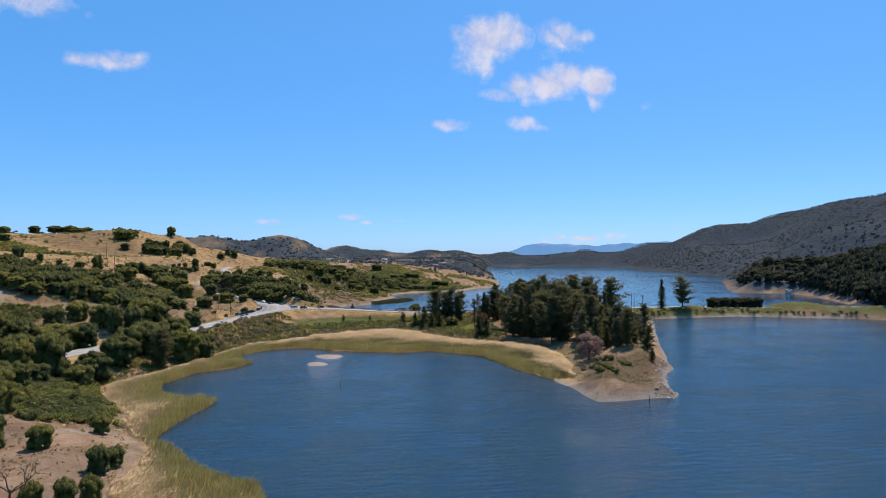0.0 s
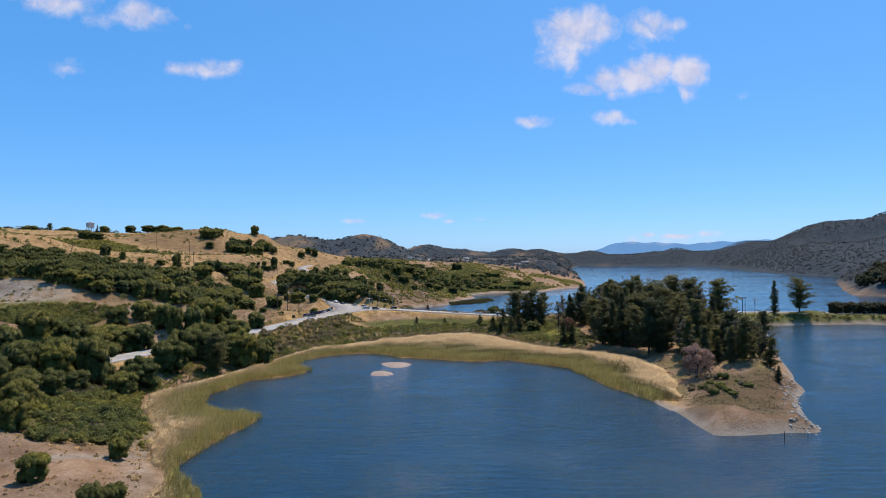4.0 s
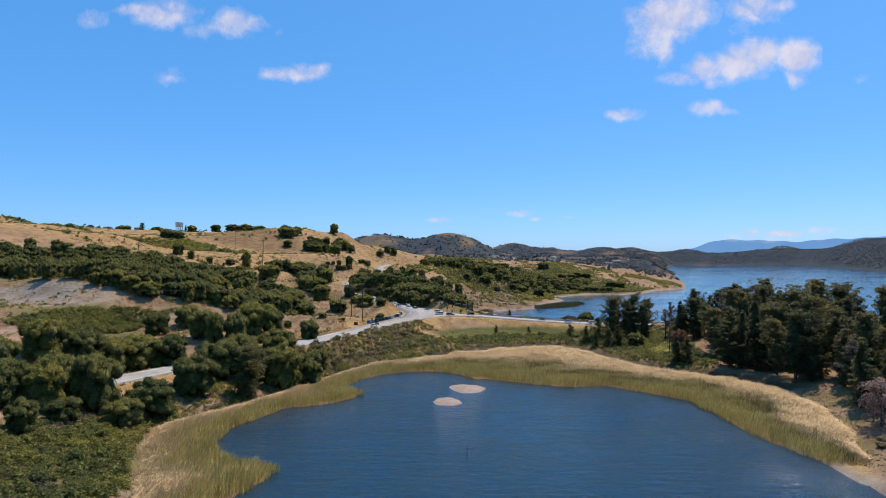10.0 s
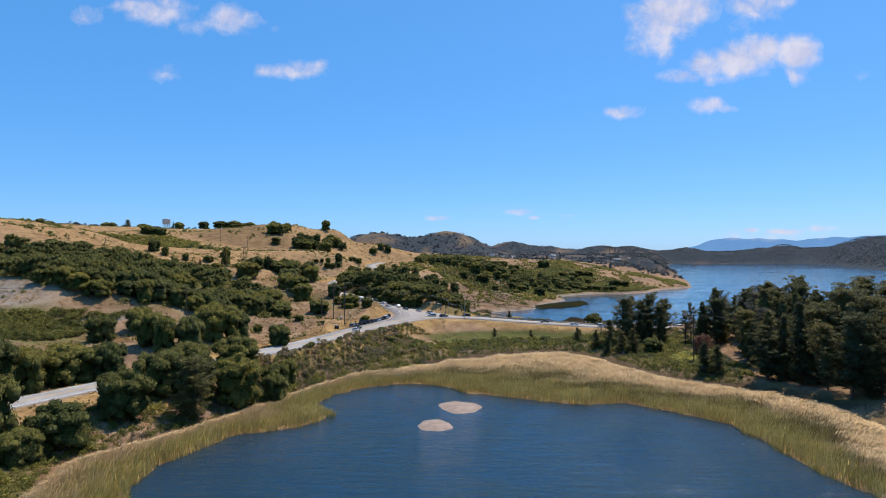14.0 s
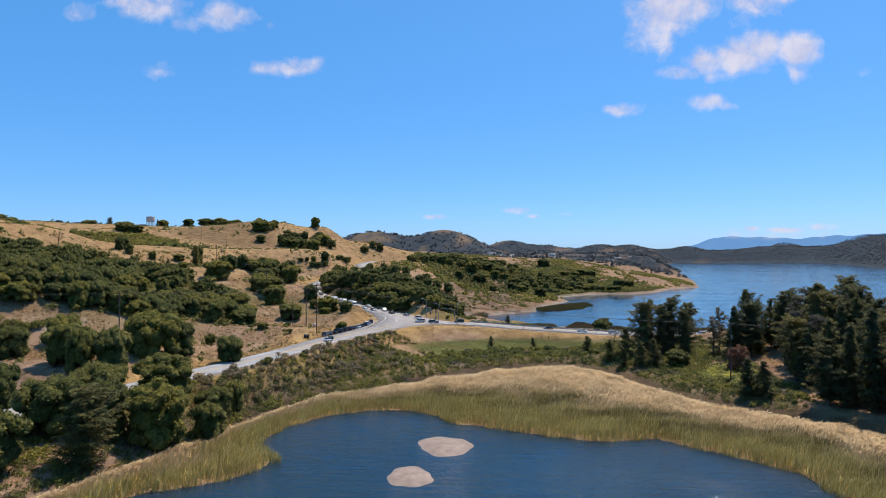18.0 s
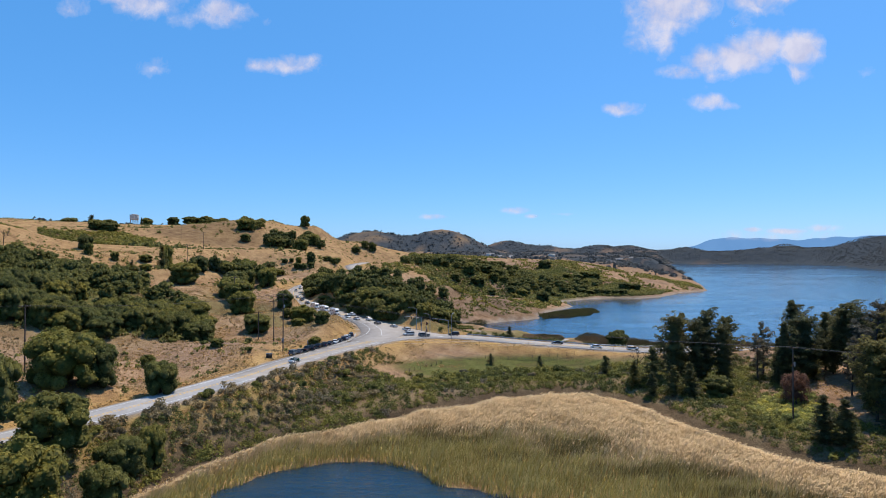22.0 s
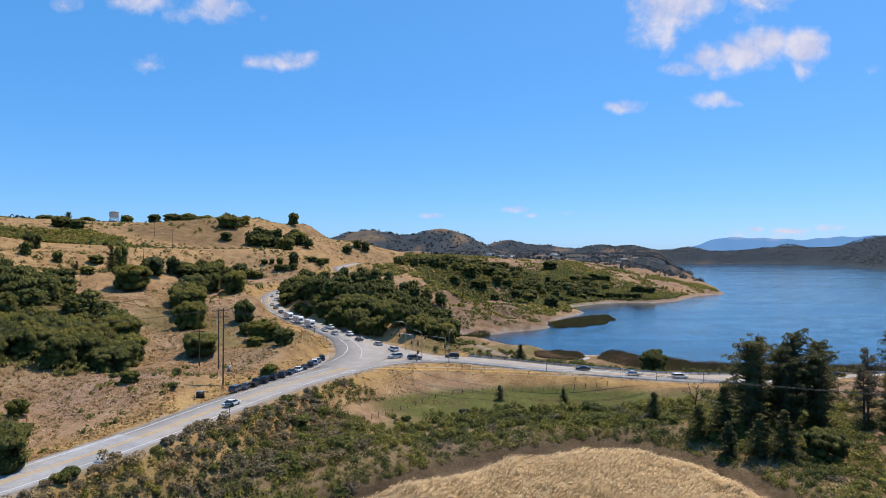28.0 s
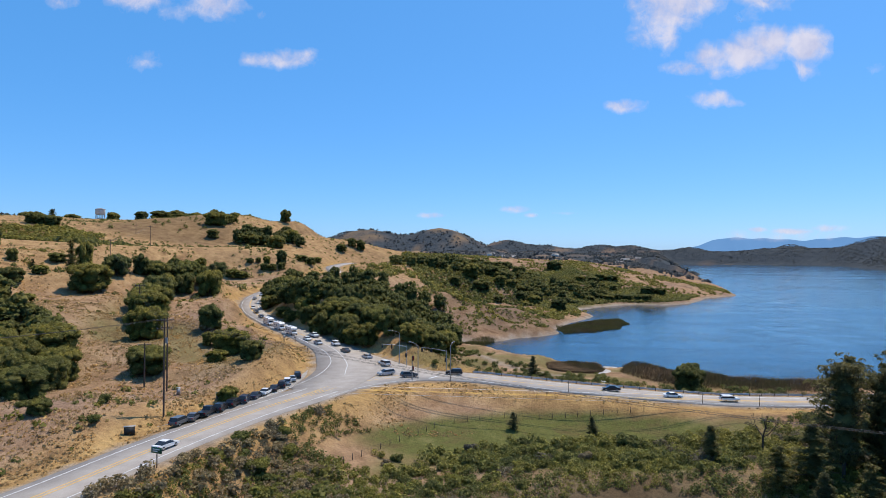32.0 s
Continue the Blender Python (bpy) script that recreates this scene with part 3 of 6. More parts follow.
    burnt = [(-330, 830), (-325, 985), (-235, 900), (-205, 850), (-242, 800), (-291, 800)]
    margin = np.maximum(margin, 0.55 * smooth(12, -14, shore_distance(fx, fy, burnt)))
    margin = np.maximum(margin, 0.45 * smooth(20, 0, np.hypot((fx - 40) / 1.3, fy - 670) - 40) * smooth(0.6, 1.4, fz))
    margin = margin + 0.6 * smooth(0, 2, path_side) * smooth(5, 2, path_side) * (fy > 215) * (fx < 0)
    margin = np.maximum(margin, 0.42 * smooth(196, 176, fy) * smooth(-30, -38, fx) * smooth(-0.8, 0.5, waves(fx, fy, 18, 23)))
    wet.data.foreach_set("value", np.clip(margin * 0.8, 0, 1).astype(np.float32))
    return tagged(new("ground", me), "rolling dry golden grassland with a muddy shore", "ground", kind="structure")


ground = build_ground()


def build_water():
    xs, ys = np.linspace(-300, 3000, 12), np.linspace(-700, 4200, 16)
    gx, gy = np.meshgrid(xs, ys)
    i = np.arange(gx.size).reshape(gx.shape)
    faces = np.stack([i[:-1, :-1], i[:-1, 1:], i[1:, 1:], i[1:, :-1]], -1).reshape(-1, 4)
    return tagged(new("water", mesh_of("water", np.stack([gx, gy, 0 * gx], -1).reshape(-1, 3), faces, M_WATER, False)), "deep blue rippled reservoir water", "lake", kind="structure")


build_water()


def ribbon(line, left, right, lift, z=None):
    """Vertices and quads of a strip along a line of x, y, z, w between two offsets to the right of it."""
    d = np.gradient(line[:, :2], axis=0)
    d /= np.linalg.norm(d, axis=1)[:, None]
    side = np.stack([d[:, 1], -d[:, 0]], -1)
    lo = np.broadcast_to(left, len(line))[:, None]
    hi = np.broadcast_to(right, len(line))[:, None]
    a = np.column_stack([line[:, :2] + side * lo, line[:, 2] + lift])
    b = np.column_stack([line[:, :2] + side * hi, line[:, 2] + lift])
    n = len(line)
    v = np.empty((2 * n, 3))
    v[0::2], v[1::2] = a, b
    k = np.arange(0, 2 * n - 2, 2)
    return v, np.stack([k, k + 1, k + 3, k + 2], -1)


def slab(line, left, right, lift, thick):
    v, f = ribbon(line, left, right, lift)
    n = len(v)
    low = v - [0, 0, thick]
    k = np.arange(0, n - 2, 2)
    sides = np.vstack([np.stack([k, k + 2, k + 2 + n, k + n], -1), np.stack([k + 1, k + 1 + n, k + 3 + n, k + 3], -1)])
    return np.vstack([v, low]), np.vstack([f, sides])


def road(name, rows, lift, label):
    line = curve_points(rows)
    v, f = slab(line, -line[:, 3], line[:, 3], lift, 0.35)
    return tagged(new(name, mesh_of(name, v, f, M_ROAD)), label, "road", kind="structure")


road("road_main", ROAD_MAIN, 0.05, "sun-bleached two-lane asphalt road along the bank")
road("road_hill", ROAD_HILL, 0.056, "asphalt side road that climbs between the trees")
road("road_slip", ROAD_SLIP, 0.062, "wide asphalt mouth of the road junction")

# ---- plants ----


def thing(name, place, label, category, group="", turn=0.0, size=1.0):
    e = tagged(new(name), label, category, group)
    e.empty_display_size = 0.2
    e.matrix_basis = Matrix.Translation(place) @ Matrix.Rotation(turn, 4, "Z") @ Matrix.Diagonal((size, size, size, 1))
    return e


def child(name, me, parent, label=""):
    ob = new(name, me)
    ob.parent = parent
    return tagged(ob, label) if label else ob


def tube(points, radii, sides=6):
    """A tapered bent tube."""
    p = np.array(points, float)
    v, f = [], []
    for k, (q, r) in enumerate(zip(p, radii)):
        d = p[min(k + 1, len(p) - 1)] - p[max(k - 1, 0)]
        d /= np.linalg.norm(d) + 1e-9
        u = np.cross(d, [0.31, 0.95, 0.05] if abs(d[2]) > 0.5 else [0, 0, 1])
        u /= np.linalg.norm(u) + 1e-9
        w = np.cross(d, u)
        for s in range(sides):
            a = 2 * math.pi * s / sides
            v.append(q + r * (u * math.cos(a) + w * math.sin(a)))
    for k in range(len(p) - 1):
        for s in range(sides):
            t = (s + 1) % sides
            f.append((k * sides + s, k * sides + t, (k + 1) * sides + t, (k + 1) * sides + s))
    return np.array(v), np.array(f)


def joined(pieces):
    v, f, n = [], [], 0
    for a, b in pieces:
        v.append(a)
        f.append(np.asarray(b) + n)
        n += len(a)
    return np.vstack(v), np.vstack(f)


def leaf_clumps(centres, radii, count, size, r, flat=0.75, droop=0.0, thin=1.0):
    """Small folded leaf sprays strewn over the shells of lobes: quads."""
    centres, radii = np.asarray(centres, float), np.asarray(radii, float)
    share = radii**2 / (radii**2).sum()
    pick = r.choice(len(centres), count, p=share)
    d = r.normal(size=(count, 3))
    d[:, 2] = np.where(d[:, 2] < -0.55, -d[:, 2], d[:, 2])
    d /= np.linalg.norm(d, axis=1)[:, None]
    shell = radii[pick] * (0.72 + 0.36 * r.rand(count))
    c = centres[pick] + d * shell[:, None] * [1, 1, flat]
    nrm = d + r.normal(size=(count, 3)) * 0.32
    nrm[:, 2] += 0.15 - droop
    nrm /= np.linalg.norm(nrm, axis=1)[:, None]
    u = np.cross(nrm, r.normal(size=(count, 3)))
    u /= np.linalg.norm(u, axis=1)[:, None]
    w = np.cross(nrm, u)
    s = size * (0.6 + 0.8 * r.rand(count))[:, None]
    t = s * thin * (0.45 + 0.4 * r.rand(count))[:, None]
    v = np.stack([c - u * s, c - w * t + nrm * s * 0.25, c + u * s * 1.1, c + w * t - nrm * s * 0.15], 1).reshape(-1, 3)
    return v, np.arange(4 * count).reshape(-1, 4)


def core(centres, radii, flat, r, shrink=0.79):
    """Dim lumpy insides of a crown, so that little sky shows through."""
    out = []
    rings, sides = 4, 7
    for c, q in zip(centres, radii):
        v, f = [], []
        for i in range(rings + 1):
            a = math.pi * i / rings
            for s in range(sides):
                b = 2 * math.pi * s / sides
                k = q * shrink * r.uniform(0.85, 1.1)
                v.append((c[0] + k * math.sin(a) * math.cos(b), c[1] + k * math.sin(a) * math.sin(b), c[2] + k * flat * math.cos(a)))
        for i in range(rings):
            for s in range(sides):
                t = (s + 1) % sides
                f.append((i * sides + s, (i + 1) * sides + s, (i + 1) * sides + t, i * sides + t))
        out.append((np.array(v), np.array(f)))
    return joined(out)


def crown_lobes(r, height, spread, lobes, low=0.10):
    """Centres and radii of the leafy lobes that make up a rounded, uneven crown."""
    c, q = [], []
    squash, heavy = r.uniform(0.85, 1.1), r.uniform(0, 6.28)
    for k in range(lobes):
        a = k * 2.4 + r.uniform(-0.5, 0.5)
        t = (k + 0.5) / lobes
        m = spread * math.sqrt(t) * 0.80 * (1 + 0.14 * math.cos(a - heavy))
        dome = height * (0.30 + 0.58 * math.sqrt(max(0.0, 1 - (m / spread) ** 2))) * r.uniform(0.86, 1.06)
        c.append((m * math.cos(a) * squash, m * math.sin(a) / squash, dome))
        q.append(spread * r.uniform(0.17, 0.28))
        if t > 0.45:
            c.append((m * 0.86 * math.cos(a + 0.2) * squash, m * 0.86 * math.sin(a + 0.2) / squash, height * r.uniform(low, low + 0.24)))
            q.append(spread * r.uniform(0.20, 0.30))
    for k in range(5):
        a = k * 1.26
        c.append((spread * 0.4 * math.cos(a), spread * 0.4 * math.sin(a), height * 0.45))
        q.append(spread * 0.42)
    return c, q


def oak_meshes(seed, height=7.0, spread=4.2, leaves=5200, lobes=18, leaf=0.2, flat=0.95, mat=None, dense=True):
    r = np.random.RandomState(seed)
    c, q = crown_lobes(r, height, spread, lobes)
    v, f = joined([leaf_clumps(c, q, leaves, leaf, r, flat)] + ([core(c, q, flat, r, 0.86)] if dense else []))
    crown = mesh_of("crown", v, f, mat or M_OAK)
    pieces = [tube([(0, 0, -0.6), (0.1, 0, height * 0.2), (0, 0.15, height * 0.42)], [spread * 0.085, spread * 0.065, spread * 0.05])]
    for k in range(min(5, lobes)):
        x, y, z = c[k * 2]
        pieces.append(tube([(0, 0.1, height * 0.25), (x * 0.5, y * 0.5, z * 0.75), (x, y, z)], [spread * 0.045, spread * 0.03, spread * 0.012], 5))
    return mesh_of("trunk", *joined(pieces), M_BARK), crown


def pine_meshes(seed, height=14.0, spread=3.6, leaves=9000, bare=0.12, shape="cone", mat=None):
    """A pine: tapered trunk, bent limbs in loose whorls, flat tufts of needles towards their tips."""
    r = np.random.RandomState(seed)
    lean = r.normal(size=2) * (0.35 if shape == "cone" else 0.7)
    at = lambda z: np.array([lean[0] * (z / height) ** 1.5, lean[1] * (z / height) ** 1.5, z])
    trunk = [tube([(0, 0, -0.6), at(height * 0.5), at(height * 0.97)], [height * 0.018, height * 0.012, 0.04])]
    c, q = [], []
    heavy, z = r.uniform(0, 6.28), height * bare
    while z < height * 0.97:
        k = (z / height - bare) / (1 - bare)
        if shape == "cone":
            reach = spread * (1 - k) ** 0.8 * (0.55 + 0.45 * min(1, k * 5 + 0.4)) + 0.25
        else:
            reach = spread * (0.42 + 0.62 * math.sin(math.pi * min(1, 0.12 + k ** 1.15 * 0.93)))
        for _ in range(r.randint(2, 5) if shape == "sparse" else r.randint(3, 6)):
            a = r.uniform(0, 6.28)
            m = max(0.35, reach * r.uniform(0.45, 1.12) * (1 + (0.12 if shape == "cone" else 0.32) * math.cos(a - heavy + 3 * k)))
            rise = r.uniform(-0.12, 0.25) if shape == "cone" else r.uniform(0.15, 0.7)
            base = at(z)
            knee = base + np.array([m * 0.55 * math.cos(a), m * 0.55 * math.sin(a), m * rise * 0.3])
            tip = base + np.array([m * math.cos(a + 0.15), m * math.sin(a + 0.15), m * rise])
            trunk.append(tube([base, knee, tip], [0.08, 0.05, 0.02], 4))
            for t in ((0.55, 0.8, 1.0) if shape == "sparse" else (0.3, 0.55, 0.8, 1.0)):
                c.append((base + (knee - base) * t / 0.55 if t <= 0.55 else knee + (tip - knee) * (t - 0.55) / 0.45) + r.normal(size=3) * 0.12)
                q.append(r.uniform(0.26, 0.52) * (1.0 if shape == "cone" else 1.35) * (0.7 + 0.3 * min(1, m)))
        z += height * r.uniform(0.022, 0.045) * (1.5 if shape == "sparse" else 1.0)
    c.append(at(height * 0.98))
    q.append(0.3)
    v, f = leaf_clumps(c, q, leaves, 0.20, r, 0.6, -0.1, 0.4)
    if shape != "sparse":
        heart = [0.2, 0.35, 0.5, 0.65, 0.78] if shape == "cone" else [0.35, 0.5, 0.65, 0.8]
        size = [spread * 0.5 * (1 - k) ** 0.8 for k in heart] if shape == "cone" else [spread * 0.36, spread * 0.42, spread * 0.42, spread * 0.32]
        v, f = joined([(v, f), core([at(height * k) for k in heart], size, 1.3, r, 0.75)])
    return mesh_of("trunk", *joined(trunk), M_BARK), mesh_of("crown", v, f, mat or M_PINE)


def shrub_mesh(seed, spread=1.4, height=1.3, leaves=900, mat=None, leaf=0.12):
    r = np.random.RandomState(seed)
    c, q = [], []
    for k in range(7):
        a, m = r.uniform(0, 6.28), spread * 0.62 * math.sqrt(r.rand())
        c.append((m * math.cos(a), m * math.sin(a), height * r.uniform(0.25, 0.62)))
        q.append(min(spread, height) * r.uniform(0.34, 0.52))
    return mesh_of("foliage", *joined([leaf_clumps(c, q, leaves, leaf, r, 0.85), core(c, q, 0.85, r)]), mat or M_BRUSH)


OAKS = [oak_meshes(10 + k, 7.0, 4.2 + 0.4 * (k % 3), 9000, 30 + 3 * k, 0.16) for k in range(8)]
PINES = [pine_meshes(30 + k, 14.0, 2.9 + 0.4 * k, 11000, 0.04, "cone") for k in range(3)]
PINES += [pine_meshes(40 + k, 14.0, 3.1 + 0.35 * k, 15000, 0.05 + 0.03 * k, "broad") for k in range(4)]
PINES += [pine_meshes(46 + k, 14.0, 2.5 + 0.3 * k, 4200, 0.22, "sparse", M_GREY_PINE) for k in range(2)]
SHRUBS = [shrub_mesh(50 + k, 1.5, 1.3 + 0.2 * (k % 2)) for k in range(5)]
GREYS = [shrub_mesh(60 + k, 1.4, 1.1, 800, M_GREY_BRUSH) for k in range(3)]
YELLOWS = [shrub_mesh(70 + k, 1.5, 1.2, 800, M_YELLOW) for k in range(2)]
TAN_OAK, PLUM = oak_meshes(80, 7, 4.6, 7000, 18, 0.16, 0.9, M_RUST, False), oak_meshes(81, 7, 4.4, 4200, 18, 0.16, 0.9, M_PURPLE, False)


def oak(x, y, height=7.0, width=9.0, label="rounded dark green oak on a dry slope", group="oaks", r=random, pair=None, z=None):
    pair = pair or OAKS[r.randrange(len(OAKS))]
    e = thing("oak_tree", (x, y, ground_at(x, y) if z is None else z), label, "tree", group, r.uniform(0, 6.28))
    e.scale = (width / 9.4, width / 9.4, height / 6.9)
    child("trunk", pair[0], e)
    child("crown", pair[1], e)
    return e


def pine(x, y, height=14.0, slim=1.0, label="dark dense pine with drooping limbs", group="pines", k=None, r=random, z=None):
    k = r.randrange(len(PINES)) if k is None else k
    e = thing("pine_tree", (x, y, ground_at(x, y) if z is None else z), label, "tree", group, r.uniform(0, 6.28))
    e.scale = (height / 14 * slim, height / 14 * slim, height / 14)
    child("trunk", PINES[k][0], e)
    child("crown", PINES[k][1], e)
    return e


def shrub(x, y, size=1.0, pool=None, label="low olive green coyote brush", group="brush", r=random, z=None):
    pool = pool or SHRUBS
    ob = tagged(new("shrub", pool[r.randrange(len(pool))]), label, "shrub", group)
    ob.matrix_basis = Matrix.Translation((x, y, (ground_at(x, y) if z is None else z) - 0.1)) @ Matrix.Rotation(r.uniform(0, 6.28), 4, "Z") @ Matrix.Diagonal((size, size, size * r.uniform(0.8, 1.15), 1))
    return ob


def scatter(polygon, count, gap, seed):
    """Places strewn inside a polygon, at least a gap apart, off the roads: rows of x, y and the ground's z."""
    r = np.random.RandomState(seed)
    p = np.array(polygon, float)
    x, y = r.uniform(p[:, 0].min(), p[:, 0].max(), count * 20), r.uniform(p[:, 1].min(), p[:, 1].max(), count * 20)
    ok = (shore_distance(x, y, polygon) < 0) & (off_road(x, y) > gap * 0.4)
    out = np.empty((0, 2))
    for q in np.stack([x, y], -1)[ok]:
        if len(out) < count and (not len(out) or ((out - q) ** 2).sum(1).min() > gap * gap):
            out = np.vstack([out, q])
    return [(float(a), float(b), float(c)) for (a, b), c in zip(out, ground_height(out[:, 0], out[:, 1]))]


def off_road(x, y):
    q = np.full(x.shape, 1e9)
    for px, py, pz, pw in ROAD_ALL[::3]:
        q = np.minimum(q, np.hypot(x - px, y - py) - pw)
    return q


def copies(name, template, rows, label, mat, seed, category="trees"):
    """Many plants far off as one mesh: rows of x, y, z, height and width factors."""
    r = np.random.RandomState(seed)
    v0, f0 = template
    vs, fs = [], []
    for k, (x, y, z, h, w) in enumerate(rows):
        a = r.uniform(0, 6.28)
        m = np.array([[math.cos(a) * w, -math.sin(a) * w, 0], [math.sin(a) * w, math.cos(a) * w, 0], [0, 0, h]])
        vs.append(v0 @ m.T + [x, y, z])
        fs.append(f0 + k * len(v0))
    return tagged(new(name, mesh_of(name, np.vstack(vs), np.vstack(fs), mat)), label, category, kind="stuff")


def crown_of(seed, leaves, leaf=0.55):
    r = np.random.RandomState(seed)
    c, q = crown_lobes(r, 7.0, 4.3, 14)
    return joined([leaf_clumps(c, q, leaves, leaf, r, 0.95), core(c[:14] + c[-5:], q[:14] + q[-5:], 0.95, r, 0.86)])


def bush_of(seed, leaves, leaf=0.3):
    r = np.random.RandomState(seed)
    c = [(0.9 * r.normal() * 0.6, 0.9 * r.normal() * 0.6, r.uniform(0.3, 0.8)) for _ in range(5)]
    return leaf_clumps(c, [0.6 + 0.25 * r.rand() for _ in c], leaves, leaf, r, 0.85)


FAR_CROWN, FAR_BUSH = crown_of(90, 620, 0.42), bush_of(91, 260, 0.16)


# oak woods and thickets, by the outline of each: outline, count, gap, height, width
R = random.Random(5)
WOODS = (
    ([(-300, 432), (-282, 452), (-258, 470), (-232, 490), (-190, 497), (-168, 503), (-130, 465), (-112, 455), (-96, 446), (-88, 430), (-79, 410), (-86, 399), (-105, 392), (-128, 370), (-160, 364), (-200, 375), (-238, 398), (-285, 410)], 330, 4.2, (6, 9.5), (8, 12.5), "thicket oaks", "dark green oak in a dense hillside thicket"),
    ([(-41, 514), (-53, 535), (-68, 560), (-92, 600), (-106, 650), (-70, 655), (-34, 645), (-5, 628), (2, 570), (0, 500), (-12, 486), (-28, 503)], 170, 4.9, (6.5, 10), (8.5, 12.5), "roadside oaks", "dark green oak in a wood above the side road"),
    ([(-60, 760), (-55, 900), (0, 960), (60, 960), (110, 900), (160, 935), (120, 868), (60, 800), (10, 760), (-35, 735)], 150, 7.5, (6, 10), (10, 15), "headland oaks", "dark green oak on the wooded headland"),
    ([(-210, 840), (-150, 860), (-170, 890), (-215, 875)], 14, 6, (9, 13), (11, 16), "hilltop oaks", "dark green oak near the hilltop"),
    ([(-260, 890), (-235, 880), (-225, 900), (-245, 915)], 6, 6, (9, 13), (11, 16), "crest oaks", "dark green oak on the crest"),
    ([(-74, 558), (-92, 592), (-103, 630), (-92, 640), (-80, 600), (-60, 560), (-45, 532), (-28, 506), (-34, 508), (-50, 530)], 46, 4.2, (4.5, 7.5), (7, 10), "verge oaks", "low dark oak at the edge of the hill road"),
    ([(-145, 545), (-120, 562), (-128, 585), (-150, 580)], 9, 6, (6, 9), (8, 12), "bench oaks", "dark green oak below the grassy bench"),
    ([(436, 404), (456, 452), (520, 512), (596, 640), (636, 724), (760, 700), (790, 480), (720, 300), (520, 330)], 560, 9.5, (12, 23), (12, 19), "east shore trees", "tall dark tree in the wood on the far shore"),
    ([(428, 402), (520, 338), (610, 282), (660, 320), (560, 405), (466, 450)], 110, 7.5, (13, 24), (11, 17), "near east trees", "tall dark tree on the shore beyond the causeway"),
    ([(625, 730), (600, 790), (660, 880), (760, 960), (900, 960), (900, 700), (720, 640)], 300, 11, (9, 16), (13, 20), "point trees", "dark tree on the wooded point"),
)
for k, (outline, count, gap, tall, wide, group, label) in enumerate(WOODS):
    rest = []
    for x, y, z in scatter(outline, count, gap, 20 + k):
        h, w = R.uniform(*tall), R.uniform(*wide)
        if y > 640 or x > 300 or (group == "thicket oaks" and (y > 430 or x < -170)) or (group == "roadside oaks" and y > 545):
            rest.append((x, y, z, h / 6.9, w / 9.4))
        else:
            oak(x, y, h, w, label, group, R, None, z)
    if rest:
        copies(group.replace(" ", "_").replace("oaks", "oak_wood"), FAR_CROWN, rest, label.replace("dark green oak", "dark green oaks"), M_EAST if x > 300 else M_OAK, 300 + k)


def oak_clump(x, y, h, w, label, group, z=None):
    """One oak, or where the crown is far wider than high, several side by side."""
    n = max(1, round(w / h / 1.45))
    for k in range(n):
        t = 0.0 if n == 1 else (k / (n - 1) - 0.5) * (w - w / n)
        oak(x + t, y + R.uniform(-1.5, 1.5) * (n > 1), h * (1.0 if n == 1 else R.uniform(0.75, 1.05)), w / n * (1.0 if n == 1 else 1.3), label, group, R, None, z)


LONE_OAKS = [(-109, 563, 11, 13), (-116, 575, 9, 11), (-121, 600, 8, 10), (-100, 618, 9, 10), (-97, 608, 8, 9), (-143, 527, 11, 18), (-97, 440, 9, 17), (-88, 470, 10, 13), (-110, 512, 11, 15), (-181, 584, 12, 8), (-254, 614, 10, 9.3), (-206, 985, 14, 15), (78, 487, 9, 13)]
for x, y, h, w in LONE_OAKS:
    oak(x, y, h, w, "rounded dark green oak standing alone on dry grass", "lone oaks", R)
SLOPE_OAKS = [(-214, 556, 6.7, 6.7), (-148, 556, 6, 10), (-115, 528, 10, 14.1), (-95, 484, 9.8, 16.2), (-155, 592, 5.2, 10.3), (-138, 570, 6.2, 11), (-132, 571, 6.8, 10.9), (-127, 572, 7.5, 10.9), (-123, 571, 6.1, 6.7), (-73, 480, 8, 9.4), (-71, 439, 6.7, 12.2), (-60, 464, 7, 14), (-47, 445, 5, 7), (-68, 468, 4, 5.4), (-57, 448, 3.2, 5.6), (-172, 514, 4.8, 6.3), (-203, 564, 5.2, 5.2), (-194, 582, 4.3, 9.1), (-166, 531, 3.6, 7.8), (-347, 784, 9.1, 27.7), (-166, 515, 6.2, 9.9)]
CREST_OAKS = [(-246, 886, 12.1, 21.5), (-231, 849, 8.1, 15.2), (-197, 850, 10.4, 24.8), (-169, 840, 10.9, 16.9), (-167, 875, 11.4, 17.8), (-194, 879, 7.8, 15.6), (-210, 878, 9.1, 13.1), (-135, 716, 5.3, 5.7), (-112, 734, 4.9, 13.6), (-126, 820, 4.6, 8), (-146, 713, 3.4, 5.7), (-141, 716, 3.5, 4.8), (-128, 708, 4.6, 16.7), (-150, 692, 5.5, 11), (-144, 693, 4.6, 9.2)]
POINT_OAKS = [(7, 754, 9.7, 15.7), (32, 773, 10.2, 16.3), (46, 777, 11.3, 20.5), (65, 855, 12.6, 16.6), (100, 1021, 10.2, 18.3), (3, 768, 9, 12.1), (22, 780, 10.3, 18.5), (52, 764, 8, 18), (70, 743, 8.6, 15.4), (48, 749, 7.8, 17.5), (26, 733, 4.7, 7.5), (104, 891, 8.1, 15.2), (125, 944, 7.6, 24.7), (146, 954, 7.8, 22.4), (181, 904, 9.1, 23.7), (33, 759, 6.9, 15.9), (14, 743, 6.7, 13.4), (-4, 735, 6.6, 11.3), (91, 823, 4.7, 11.3), (109, 855, 5.2, 14.4), (128, 874, 5.7, 19.8), (146, 879, 5.5, 17.6), (166, 881, 5.4, 15.3)]
